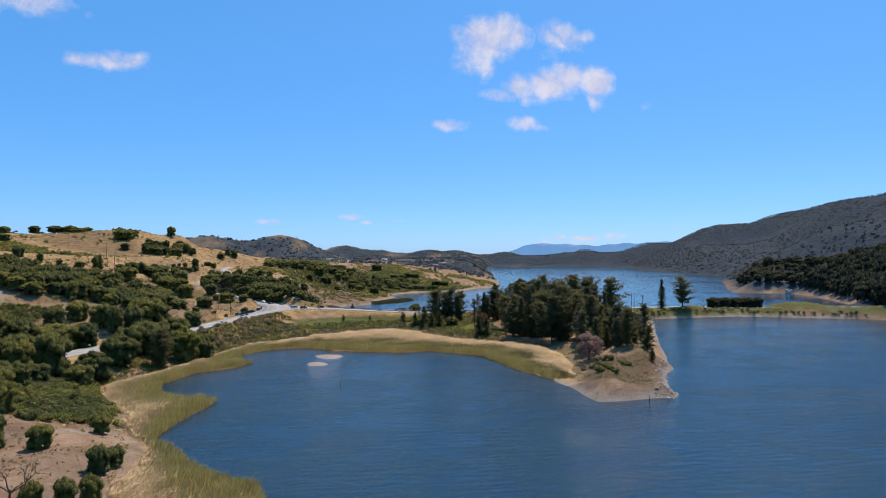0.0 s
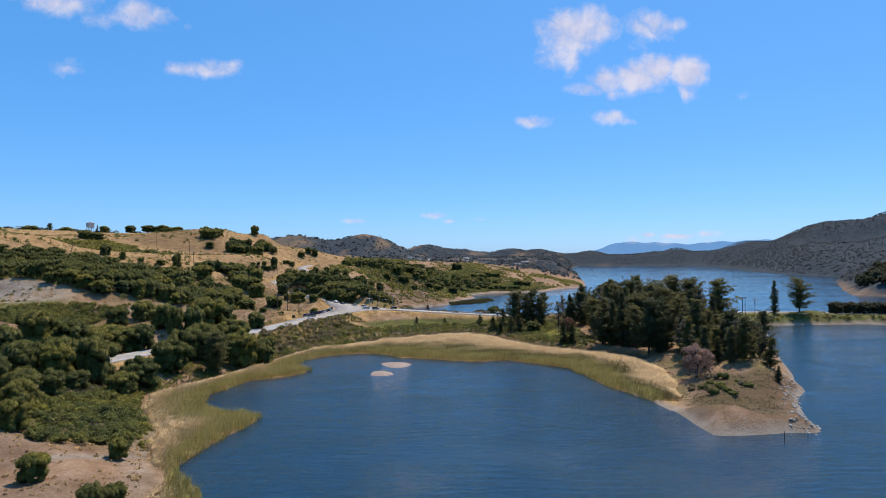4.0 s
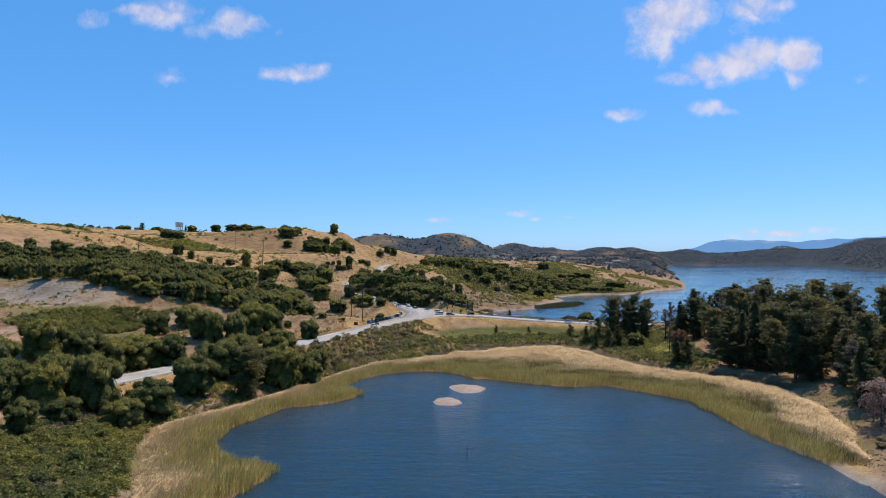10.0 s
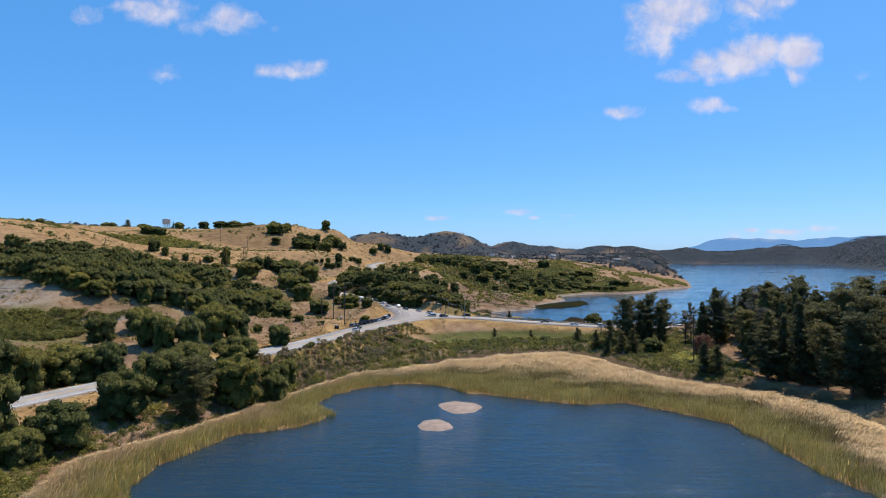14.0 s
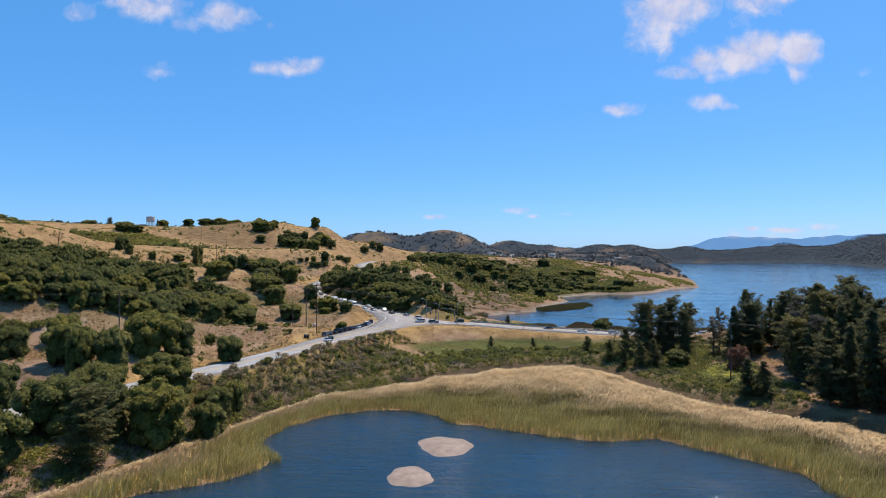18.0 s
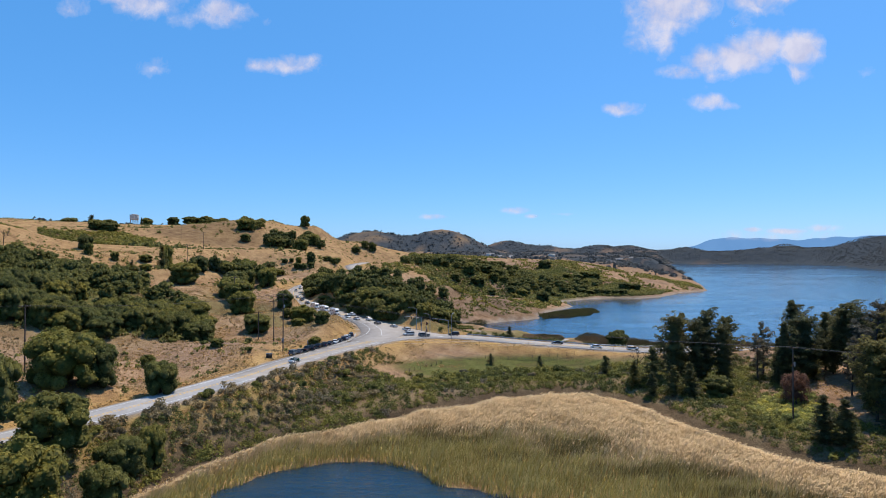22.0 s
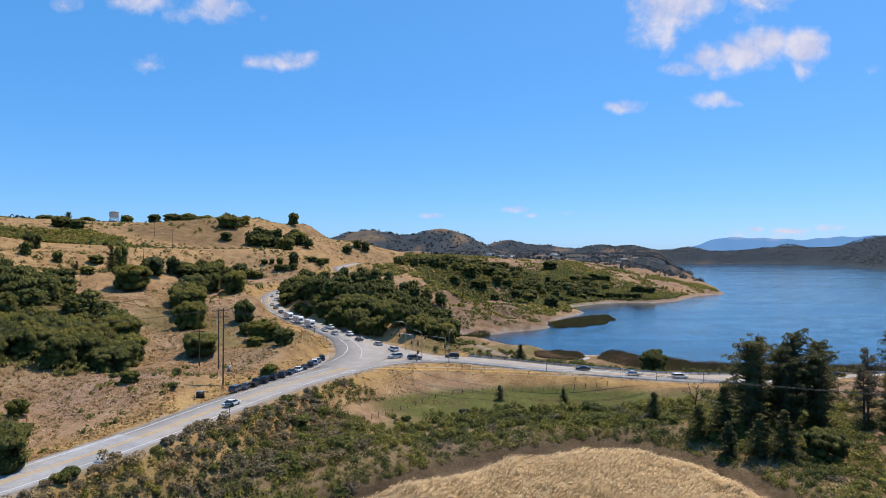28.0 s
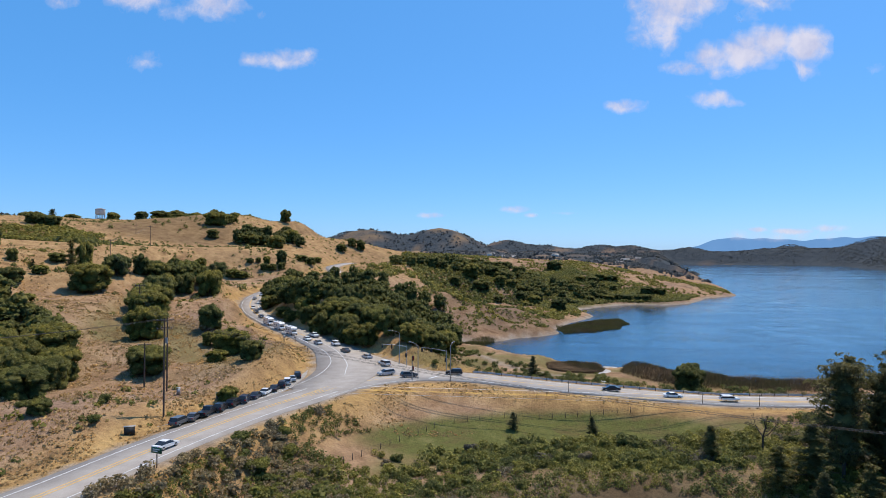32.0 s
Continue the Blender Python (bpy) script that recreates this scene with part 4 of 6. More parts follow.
UPPER_OAKS = [(-122, 335, 9, 11.9), (-118, 353, 9.5, 10.9), (-98, 325, 11, 13), (-91, 319, 12, 9), (-83.5, 322, 13, 10.6), (-83, 343, 12.5, 17.5), (-77, 347, 10.5, 11), (-62, 348, 7.8, 9.2), (-96, 297, 10.5, 11.4), (-105, 291, 11, 16.3)]
BANK_OAKS = [(-75, 268, 11.5, 14.2), (-75, 286, 11, 14.1), (-56, 293, 13.5, 16.6), (-63.5, 312, 10, 14.6), (-78, 249, 9.8, 14.3), (-50, 322, 7.5, 6.6), (-52, 314.5, 7.5, 9), (-73, 299, 9.8, 13.7), (-79, 238, 6.9, 9.8), (-66, 290, 12, 12), (-48, 302, 8.5, 9)]
WEST_OAKS = [(-120, 263, 12, 14), (-113, 271, 12.5, 14.4), (-109, 279, 11.5, 12.1), (-96, 231, 11.8, 12.7), (-91, 242, 14.5, 14.2), (-99, 240, 12.3, 12.3), (-88, 228, 5.7, 9.5), (-88, 214, 7.1, 9), (-104, 228, 12, 13), (-125, 236, 12, 14), (-122, 248, 12, 13), (-105, 214, 10, 12)]
for rows, label, group in ((UPPER_OAKS, "rounded dark green oak above the shore road", "upper road oaks"), (BANK_OAKS, "tall dark green oak between road and reeds", "bank oaks"), (WEST_OAKS, "dark green oak beside the shore road", "west oaks"), (SLOPE_OAKS, "dark green oak crown down to the dry grass", "slope oaks"), (CREST_OAKS, "dark oak clump on the golden hill", "crest oaks"), (POINT_OAKS, "broad dark oak above the headland scrub", "headland oaks")):
    for x, y, h, w in rows:
        oak_clump(x, y, h, w, label, group)
MORE_OAKS = [(-165, 590, 5, 8), (-130, 590, 4.6, 6), (-125, 717, 10, 10), (-171, 692, 6.4, 8.6), (-120, 936, 8.7, 12), (-126, 912, 7.3, 12), (-111, 938, 10, 12), (-80, 375, 3.2, 4.2), (-69, 397, 2.6, 4.5), (-43, 421, 3.6, 4.8),
             (-370, 1040, 13, 40), (-345, 1050, 10, 22), (-420, 1070, 12, 22), (-470, 1090, 12, 20), (-540, 1110, 11, 20), (-580, 1080, 12, 26), (-330, 985, 5, 26), (-640, 1090, 11, 30)]
for x, y, h, w in MORE_OAKS:
    oak_clump(x, y, h, w, "small rounded evergreen on the golden hill", "hill oaks", 87.0 if y > 1000 else None)
for x, y, h, w in ((-57.8, 151, 5, 5.6), (-52, 172, 4.5, 5), (-43.5, 142, 5.5, 5), (-42, 147.5, 4, 4.5), (-39.5, 125, 5, 4.2), (-41, 117, 5.5, 5), (-44.5, 113.5, 5, 4.2), (-55, 181, 4, 4.4), (-68, 152, 7.5, 8), (-76, 176, 7, 8), (-88, 200, 8, 9), (-83, 190, 7, 8)):
    oak(x, y, h, w, "dark rounded bush on bare reddish ground", "shore bushes", R)
oak(115, 250, 11.5, 14, "bare purplish plum tree at the edge of the grove", "plum trees", R, PLUM)
oak(103, 378, 9, 9, "rust brown leafless tree among the pines", "plum trees", R, TAN_OAK)
oak(85, 386, 6, 9, "bright green rounded bush before the pines", "marsh bushes", R)

# pines: the grove on the islet, and lone ones
GROVES = (
    ([(103, 334), (112, 322), (122, 300), (126, 284), (140, 290), (158, 310), (170, 345), (168, 385), (150, 410), (125, 395), (112, 365)], 95, 4.0, (17, 29), "grove pines"),
    ([(115, 262), (124, 256), (134, 250), (142, 254), (152, 268), (160, 292), (146, 292), (126, 284)], 30, 4.2, (14, 22), "tip pines"),
    ([(112, 400), (135, 410), (160, 425), (190, 430), (200, 450), (160, 450), (125, 440)], 16, 6, (12, 20), "bank pines"),
    ([(100, 400), (114, 396), (130, 398), (134, 412), (114, 414), (102, 410)], 14, 4.2, (15, 23), "back pines"),
)
for k, (outline, count, gap, tall, group) in enumerate(GROVES):
    for x, y, z in scatter(outline, count, gap, 50 + k):
        pine(x, y, R.uniform(*tall) * R.choice((0.72, 0.9, 1.0)), R.uniform(0.8, 1.2), "tall dark pine in the grove on the islet", group, R.choice((0, 1, 2, 1, 2, 3, 4, 5, 6, 7, 8)), R, z)
LONE_PINES = [(91, 341, 11), (94.5, 339, 10), (77, 402, 20), (81, 408, 22), (85, 403, 19), (89, 408, 22), (93, 404, 18), (96, 410, 20), (67, 389, 7.5), (72, 386, 9), (77, 385, 10), (70, 398, 11), (64, 398, 8), (30, 493, 9),
              (134, 232, 5.4), (141, 248, 11), (38, 431, 4.6), (20, 431, 4.2), (58, 413, 7), (-170, 557, 15), (-190, 560, 5), (-495, 1120, 16), (-560, 1100, 18), (60, 420, 5)]
for x, y, h in LONE_PINES:
    pine(x, y, h, 1.7 if h < 5.6 else 1.6 if h < 12 else 0.95, "dark pine standing alone", "lone pines", R.choice((0, 1, 2)) if h < 12 else R.choice((0, 1, 3, 4, 5, 6)), R)
pine(-110, 567, 12.4, 1.0, "grey green pine in the hollow beside the road", "lone pines", 4, R)
pine(-62, 277, 16, 1.5, "broad dark conifer between the road and the reeds", "lone pines", 3, R)
pine(273, 457, 25, 0.8, "tall pointed dark pine on the causeway", "causeway trees", 0, R)
pine(290, 455, 23, 1.35, "tall rounded cypress on the causeway", "causeway trees", 5, R)
ROW_TREE = oak_meshes(85, 7.0, 4.4, 7000, 24, 0.2, 0.95, M_EAST)
for x in (328, 338, 347, 356, 364):
    oak(x, 470 - (x - 330) * 0.2, 8.5, 13, "dark clipped row tree on the causeway", "causeway trees", R, ROW_TREE)

# brush: outline, count, gap, size
BRUSH = (
    ([(-30, 372), (-6, 384), (10, 398), (34, 410), (62, 404), (72, 385), (98, 400), (96, 425), (60, 424), (44, 428), (18, 424), (-8, 412), (-20, 396)], 190, 2.1, (0.8, 1.7), "marsh brush", "olive green coyote brush on the marsh"),
    ([(-72, 305), (-58, 318), (-46, 332), (-38, 350), (-24, 365), (-10, 382), (-14, 398), (-28, 408), (-36, 384), (-46, 360), (-62, 326)], 190, 1.9, (0.8, 1.5), "bank brush", "olive green brush on the road bank"),
    ([(-90, 196), (-80, 232), (-66, 216), (-56, 196), (-56, 184), (-66, 172), (-84, 180)], 120, 2.2, (1.0, 1.9), "shore brush", "dense low green brush behind the reeds"),
    ([(-166, 306), (-160, 334), (-145, 354), (-134, 358), (-130, 366), (-146, 300)], 260, 1.7, (1.0, 1.9), "slope brush", "olive scrub below the thicket"),
    ([(96, 402), (80, 396), (78, 372), (86, 346), (104, 328), (112, 332), (108, 360), (112, 396)], 75, 2.3, (0.7, 1.4), "islet brush", "green brush before the grove"),
    ([(104, 212), (118, 216), (126, 236), (116, 246), (106, 240)], 16, 2.2, (0.8, 1.7), "point brush", "small shrub on the bare point"),
    ([(-2, 472), (30, 466), (60, 462), (100, 466), (110, 490), (80, 495), (64, 498), (40, 512), (10, 545), (-4, 560)], 200, 2.0, (0.7, 1.5), "causeway brush", "low shrub along the guard rail"),
    ([(210, 450), (330, 452), (410, 410), (412, 402), (380, 424), (330, 448), (256, 443)], 90, 2.6, (0.9, 1.6), "causeway scrub", "green scrub on the causeway bank"),
)
for k, (outline, count, gap, size, group, label) in enumerate(BRUSH):
    rest = []
    for i, (x, y, z) in enumerate(scatter(outline, count, gap, 70 + k)):
        grey = group in ("bank brush", "slope brush", "point brush", "marsh brush") and R.random() < 0.3
        if group in ("causeway scrub", "slope brush") or i > 34:
            q = R.uniform(*size)
            rest.append((x, y, z - 0.1, q, q))
        else:
            shrub(x, y, R.uniform(*size), GREYS if grey else SHRUBS, "grey dry sagebrush among green brush" if grey else label, group, R, z)
    if rest:
        copies(group.replace(" ", "_"), FAR_BUSH, rest, label, M_BRUSH if k % 2 == 0 else M_GREY_BRUSH if k == 1 else M_BRUSH, 330 + k, "brush")
for x, y, z in scatter([(88, 372), (98, 384), (108, 387), (108, 372), (98, 355), (91, 359)], 100, 1.3, 90):
    shrub(x, y, R.uniform(0.9, 1.6), YELLOWS, "bright yellow green fennel clump", "fennel", R, z)
for x, y, s in ((-24, 401, 1.7), (-27, 394, 1.9), (-14, 383, 2.8), (-20, 371, 2.0), (45, 426, 2.4), (-62, 405, 1.2), (-75, 400, 1.1), (-84, 398, 1.0), (-58, 396, 1.2), (-90, 410, 1.3), (-52, 188, 1.6)):
    shrub(x, y, s, None, "dark rounded bush on the verge", "verge bushes", R)


def strewn(name, x, y, size, each, leaf, mat, label, seed, tall=0.9):
    """Many small clumps as one mesh."""
    r = np.random.RandomState(seed)
    z = ground_height(x, y)
    n = len(x)
    c = np.repeat(np.stack([x, y, z], -1), each, 0)
    s = np.repeat(size, each)[:, None]
    d = r.normal(size=(n * each, 3))
    d[:, 2] = np.abs(d[:, 2])
    d /= np.linalg.norm(d, axis=1)[:, None]
    c = c + d * s * [0.8, 0.8, tall] * (0.6 + 0.5 * r.rand(n * each, 1))
    nrm = d + r.normal(size=d.shape) * 0.35
    nrm /= np.linalg.norm(nrm, axis=1)[:, None]
    u = np.cross(nrm, r.normal(size=d.shape))
    u /= np.linalg.norm(u, axis=1)[:, None]
    w = np.cross(nrm, u)
    k = s * leaf * (0.6 + 0.8 * r.rand(n * each, 1))
    v = np.stack([c - u * k, c - w * k * 0.7, c + u * k, c + w * k * 0.8], 1).reshape(-1, 3)
    return tagged(new(name, mesh_of(name, v, np.arange(4 * n * each).reshape(-1, 4), mat)), label, "plants", kind="stuff")


def far_places(count, seed, box, keep):
    r = np.random.RandomState(seed)
    x, y = r.uniform(box[0], box[1], count), r.uniform(box[2], box[3], count)
    ok = (np.minimum(shore_distance(x, y, BAY), shore_distance(x, y, LAKE)) > 6) & keep(x, y, r.rand(count))
    return x[ok], y[ok]


x, y = [], []
for k, (outline, count, gap, *_) in enumerate(WOODS[:2]):
    q = scatter(outline, count * 3, gap * 0.3, 400 + k)
    x, y = x + [p[0] for p in q], y + [p[1] for p in q]
x, y = np.array(x), np.array(y)
strewn("wood_understory", x, y, np.random.RandomState(1).uniform(1.6, 3.2, len(x)), 44, 0.17, M_OAK, "dense green undergrowth between the oaks", 2)
q = [p for outline, *_ in BRUSH[2:4] for p in scatter(outline, 260, 1.2, 410)]
x, y = np.array([p[0] for p in q]), np.array([p[1] for p in q])
strewn("low_cover", x, y, np.random.RandomState(3).uniform(0.5, 1.1, len(x)), 40, 0.16, M_BRUSH, "low green cover between the bushes", 4)

# the unbroken scrub between the reeds and the shore road, thinning towards the marsh meadow
OPEN_MEADOW = [(-18, 408), (-10, 432), (3, 440), (37, 442), (80, 438), (76, 428), (35, 430), (7, 416), (-8, 398)]
SCRUB_LAND = [(-95, 190), (-88, 262), (-72, 305), (-62, 326), (-46, 358), (-38, 384), (-34, 404), (-22, 420), (10, 428), (30, 432), (64, 430), (98, 440), (120, 430), (112, 396), (108, 352), (104, 330), (20, 330), (-20, 300), (-50, 262), (-50, 196), (-66, 176)]
r = np.random.RandomState(44)
x, y = r.uniform(-96, 122, 47000), r.uniform(176, 442, 47000)
ok = (shore_distance(x, y, SCRUB_LAND) < 0) & (shore_distance(x, y, OPEN_MEADOW) > 2.5 * waves(x, y, 9, 49)) & (off_road(x, y) > 3.5) & (shore_distance(x, y, REED_EDGE) > np.where(x > -8, 5, 1.5))
x, y = x[ok], y[ok]
mood, wild = waves(x, y, 14, 45) + 0.5 * waves(x, y, 4, 46), waves(x, y, 6, 47)
size = r.uniform(0.6, 1.6, len(x)) * (0.85 + 0.3 * wild)
size = np.clip(size, 0.35, 1.9)
for name, pick, mat, label in (("bank_scrub", mood > 0.0, M_BRUSH, "olive green scrub covering the bank above the reeds"), ("dark_bank_scrub", (mood <= 0.0) & (mood > -0.75), M_OAK, "dark green scrub covering the bank above the reeds"),
                               ("grey_bank_scrub", mood <= -0.75, M_GREY_BRUSH, "grey dry scrub among the green on the bank")):
    strewn(name, x[pick], y[pick], size[pick], 46, 0.15, mat, label, 48, 1.0)
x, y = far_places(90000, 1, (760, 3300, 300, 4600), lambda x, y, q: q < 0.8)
strewn("mountain_woods", x, y, np.random.RandomState(2).uniform(2.5, 5.0, len(x)), 4, 0.6, M_FAR_HAZED, "dense dark evergreen woods on the mountain", 3)
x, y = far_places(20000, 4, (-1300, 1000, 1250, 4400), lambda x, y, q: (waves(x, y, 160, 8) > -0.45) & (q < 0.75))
strewn("far_hill_woods", x, y, np.random.RandomState(5).uniform(3.5, 7.5, len(x)), 6, 0.55, M_FAR_HAZED, "dark scrub and woods on the far hills", 6)
x, y = far_places(24000, 7, (-70, 320, 640, 1150), lambda x, y, q: (waves(x, y, 40, 12) + 0.5 * waves(x, y, 12, 19) > -0.35 + 0.6 * q) & (np.hypot((x - 45) / 1.2, y - 655) > 16) & (off_road(x, y) > 4))
strewn("headland_scrub", x, y, np.random.RandomState(8).uniform(0.9, 2.6, len(x)), 14, 0.36, M_OAK, "olive scrub on the headland", 9)
x, y = far_places(34000, 10, (-700, -20, 150, 1150), lambda x, y, q: (waves(x, y, 45, 14) + waves(x, y, 150, 15) * 0.7 + 0.5 * waves(x, y, 13, 22) > -0.25 + 1.4 * q) & (off_road(x, y) > 4))
strewn("hillside_scrub", x, y, np.random.RandomState(11).uniform(0.35, 1.5, len(x)) , 18, 0.3, M_BRUSH, "scattered dark scrub on the golden slopes", 12)
x, y = far_places(2600, 13, (-900, -250, 930, 1250), lambda x, y, q: waves(x, y, 120, 16) > 0.35)
strewn("crest_scrub", x, y, np.random.RandomState(14).uniform(2, 4.5, len(x)), 9, 0.5, M_OAK, "dark band of brush along the crest", 15)
x, y = far_places(1500, 16, (-520, -230, 610, 760), lambda x, y, q: np.abs(y - 680 - 25 * waves(x, x * 0, 90, 17)) < 22)
strewn("bench_scrub", x, y, np.random.RandomState(17).uniform(2, 4, len(x)), 9, 0.5, M_OAK, "dark band of brush below the crest", 18)

# dry grass tufts on the banks beside the junction
x, y = far_places(60000, 61, (-150, 130, 330, 500), lambda x, y, q: (off_road(x, y) > 1.2) & (shore_distance(x, y, SCRUB_LAND) > -1) & (waves(x, y, 9, 62) > -0.8 + q) & (shore_distance(x, y, REED_EDGE) > 2) & ~((np.abs(y - 436) < 8) & (x > -5)))
strewn("dry_grass", x, y, np.random.RandomState(62).uniform(0.2, 0.5, len(x)), 7, 0.4, M_STRAW, "dry golden grass tufts on the road banks", 63, 0.7)
x, y = far_places(34000, 64, (-280, -40, 100, 620), lambda x, y, q: (off_road(x, y) > 1.5) & (waves(x, y, 9, 62) > -0.8 + q))
strewn("slope_grass", x, y, np.random.RandomState(65).uniform(0.3, 0.8, len(x)), 6, 0.4, M_STRAW, "dry golden grass tufts on the slopes", 66, 0.7)
x, y = far_places(9000, 78, (88, 160, 186, 300), lambda x, y, q: (waves(x, y, 6, 79) > -0.6 + q) & (x + y > 300))
strewn("islet_grass", x, y, np.random.RandomState(80).uniform(0.2, 0.45, len(x)), 8, 0.4, M_GREY_BRUSH, "brown dry grass on the islet", 81, 1.0)
x, y = far_places(2600, 82, (-420, -50, 520, 960), lambda x, y, q: (waves(x, y, 70, 83) + 0.6 * waves(x, y, 25, 84) > -0.5 + 1.2 * q) & (off_road(x, y) > 5))
strewn("hill_bushes", x, y, np.random.RandomState(85).gamma(3.0, 0.45, len(x)), 40, 0.2, M_OAK, "scattered dark bushes on the golden hill", 86, 1.0)
x, y = far_places(2600, 87, (-14, 70, 600, 705), lambda x, y, q: waves(x, y, 14, 88) > -0.5 + q)
strewn("knoll_scrub", x, y, np.random.RandomState(89).uniform(0.4, 1.5, len(x)), 24, 0.24, M_BRUSH, "olive scrub on the brown knoll", 90, 1.0)
# continuous scrub on the headland
HEADLAND = [(-20, 690), (-40, 760), (-30, 900), (60, 1010), (110, 1030), (163, 950), (200, 950), (235, 965), (226, 915), (210, 900), (174, 868), (127, 850), (100, 822), (74, 745), (58, 746), (23, 735), (4, 700)]
x, y = far_places(60000, 67, (-40, 240, 690, 1030), lambda x, y, q: (shore_distance(x, y, HEADLAND) < 3) & (waves(x, y, 30, 68) + 0.4 * waves(x, y, 8, 69) > -0.75 + 0.3 * q))
mood, size = waves(x, y, 18, 70), np.random.RandomState(71).uniform(0.8, 1.9, len(x))
strewn("headland_cover", x[mood > 0], y[mood > 0], size[mood > 0], 9, 0.42, M_BRUSH, "olive scrub over the headland", 72)
strewn("dark_headland_cover", x[mood <= 0], y[mood <= 0], size[mood <= 0] * 1.2, 9, 0.42, M_OAK, "dark green scrub over the headland", 73)
LEFT_BAND = [(-375, 735), (-350, 765), (-330, 788), (-296, 785), (-278, 760), (-246, 650), (-262, 625)]
x, y = far_places(9000, 74, (-380, -240, 610, 800), lambda x, y, q: (shore_distance(x, y, LEFT_BAND) < 4 * waves(x, y, 20, 75)))
strewn("hill_band_scrub", x, y, np.random.RandomState(76).uniform(1.2, 3.0, len(x)), 12, 0.36, M_OAK, "dark green band of scrub on the hill", 77)

# reeds: single tapered blades, dry inland and green at the water


def reed_bed(name, x, y, d, e, height, wet, label, seed):
    r = np.random.RandomState(seed)
    z = np.maximum(ground_height(x, y), -0.4)
    n = len(x)
    h = height * (0.7 + 0.5 * r.rand(n)) * (0.6 + 0.4 * smooth(0, 4, -e)) * (1 + 0.20 * waves(x, y, 9, 9) + 0.16 * waves(x, y, 3.2, 10))
    a, lean = r.uniform(0, 6.28, n), r.normal(size=(n, 2)) * 0.2 + np.outer(0.16 + 0.22 * (1 - wet), [1.0, 0.25])
    w = 0.045 + 0.055 * r.rand(n)
    base = np.stack([x, y, z - 0.1], -1)
    side = np.stack([np.cos(a), np.sin(a), 0 * a], -1) * w[:, None]
    mid = base + np.stack([lean[:, 0] * h * 0.22, lean[:, 1] * h * 0.22, h * 0.6], -1)
    tip = base + np.stack([lean[:, 0] * h * 0.8, lean[:, 1] * h * 0.8, h], -1)
    v = np.stack([base - side * 0.7, mid - side, tip, mid + side], 1).reshape(-1, 3)
    ahead = np.stack([lean[:, 0], lean[:, 1], 0.35 * r.rand(n)], -1)
    dry = 1 - smooth(0.05, 0.35, wet)
    ahead *= ((0.2 + 0.18 * r.rand(n)) * (0.55 + 0.75 * dry))[:, None] / np.linalg.norm(ahead, axis=1)[:, None]
    across = np.stack([-ahead[:, 1], ahead[:, 0], 0.08 * r.normal(size=n)], -1) * (0.07 + 0.10 * dry)[:, None]
    plume = np.stack([tip - ahead, tip - across, tip + ahead, tip + across], 1).reshape(-1, 3)
    me = mesh_of(name, np.vstack([v, plume]), np.arange(8 * n).reshape(-1, 4), M_REED if name == "reeds" else M_BROWN_REED)
    g = me.attributes.new("green", "FLOAT", "POINT")
    g.data.foreach_set("value", np.tile(np.repeat(wet, 4), 2).astype(np.float32))
    return tagged(new(name, me), label, "reeds", kind="stuff")


def build_reeds():
    r = np.random.RandomState(4)
    n = 760000
    x, y = r.uniform(-78, 120, n), r.uniform(95, 412, n)
    d = shore_distance(x + waves(x, y, 26, 3) * 1.1 + waves(x, y, 5, 13) * 0.7, y + waves(x, y, 26, 4) * 1.1 + waves(x, y, 5, 14) * 0.7, BAY)
    e = shore_distance(x + waves(x, y, 12, 6) * 1.5, y + waves(x, y, 12, 7) * 1.5, REED_EDGE)
    ok = (d > -0.8) & (e < 0) & ~((x > 88) & (y < 225))
    x, y, d, e = x[ok], y[ok], d[ok], e[ok]
    part_way = np.maximum(d, 0) / (np.maximum(d, 0) + np.maximum(-e, 0) + 2.0)
    part_way = part_way * np.where(x < -20, 0.82, 1.0)
    wet = smooth(0.70, 0.16, part_way + waves(x, y, 22, 11) * 0.10 + waves(x, y, 6, 12) * 0.06 + r.normal(size=len(x)) * 0.09)
    reed_bed("reeds", x, y, d, e, 2.1, np.clip(wet, 0, 1), "tall golden reeds, green along the waterline", 5)


build_reeds()
LAKE_REEDS = [(63, 515), (75, 497), (91, 491), (115, 491), (200, 486), (200, 501), (140, 504), (115, 507), (98, 511), (82, 517), (69, 533)]
COVE_REEDS, INLET_REEDS = [(38, 536), (53, 547), (61, 543), (59, 526), (53, 515), (40, 516)], [(-6, 586), (2, 602), (14, 612), (22, 613), (18, 600), (6, 582), (-2, 570)]
SPIT_REEDS = [(60, 648), (79, 655), (98, 674), (109, 698), (112, 726), (104, 732), (91, 721), (74, 700), (60, 677)]
for name, outline, n, tall, wet, label in (("cove_reeds", COVE_REEDS, 14000, 1.6, 0.1, "brown dry reeds at the foot of the path"), ("inlet_reeds", INLET_REEDS, 16000, 1.6, 0.8, "dark olive reeds at the head of the inlet"), ("lake_reeds", LAKE_REEDS, 60000, 2.0, 0.35, "brown and rust coloured reeds on the lake shore"), ("spit_reeds", SPIT_REEDS, 40000, 1.8, 0.9, "dark olive reeds on a low spit")):
    r = np.random.RandomState(n)
    p = np.array(outline, float)
    x, y = r.uniform(p[:, 0].min(), p[:, 0].max(), n), r.uniform(p[:, 1].min(), p[:, 1].max(), n)
    e = shore_distance(x + waves(x, y, 12, 6) * 1.5, y + waves(x, y, 12, 7) * 1.5, outline)
    x, y, e = x[e < 0], y[e < 0], e[e < 0]
    reed_bed(name, x, y, e, e, tall, np.clip(wet + 0.3 * waves(x, y, 15, 3), 0, 1), label, n)

# ---- road paint ----


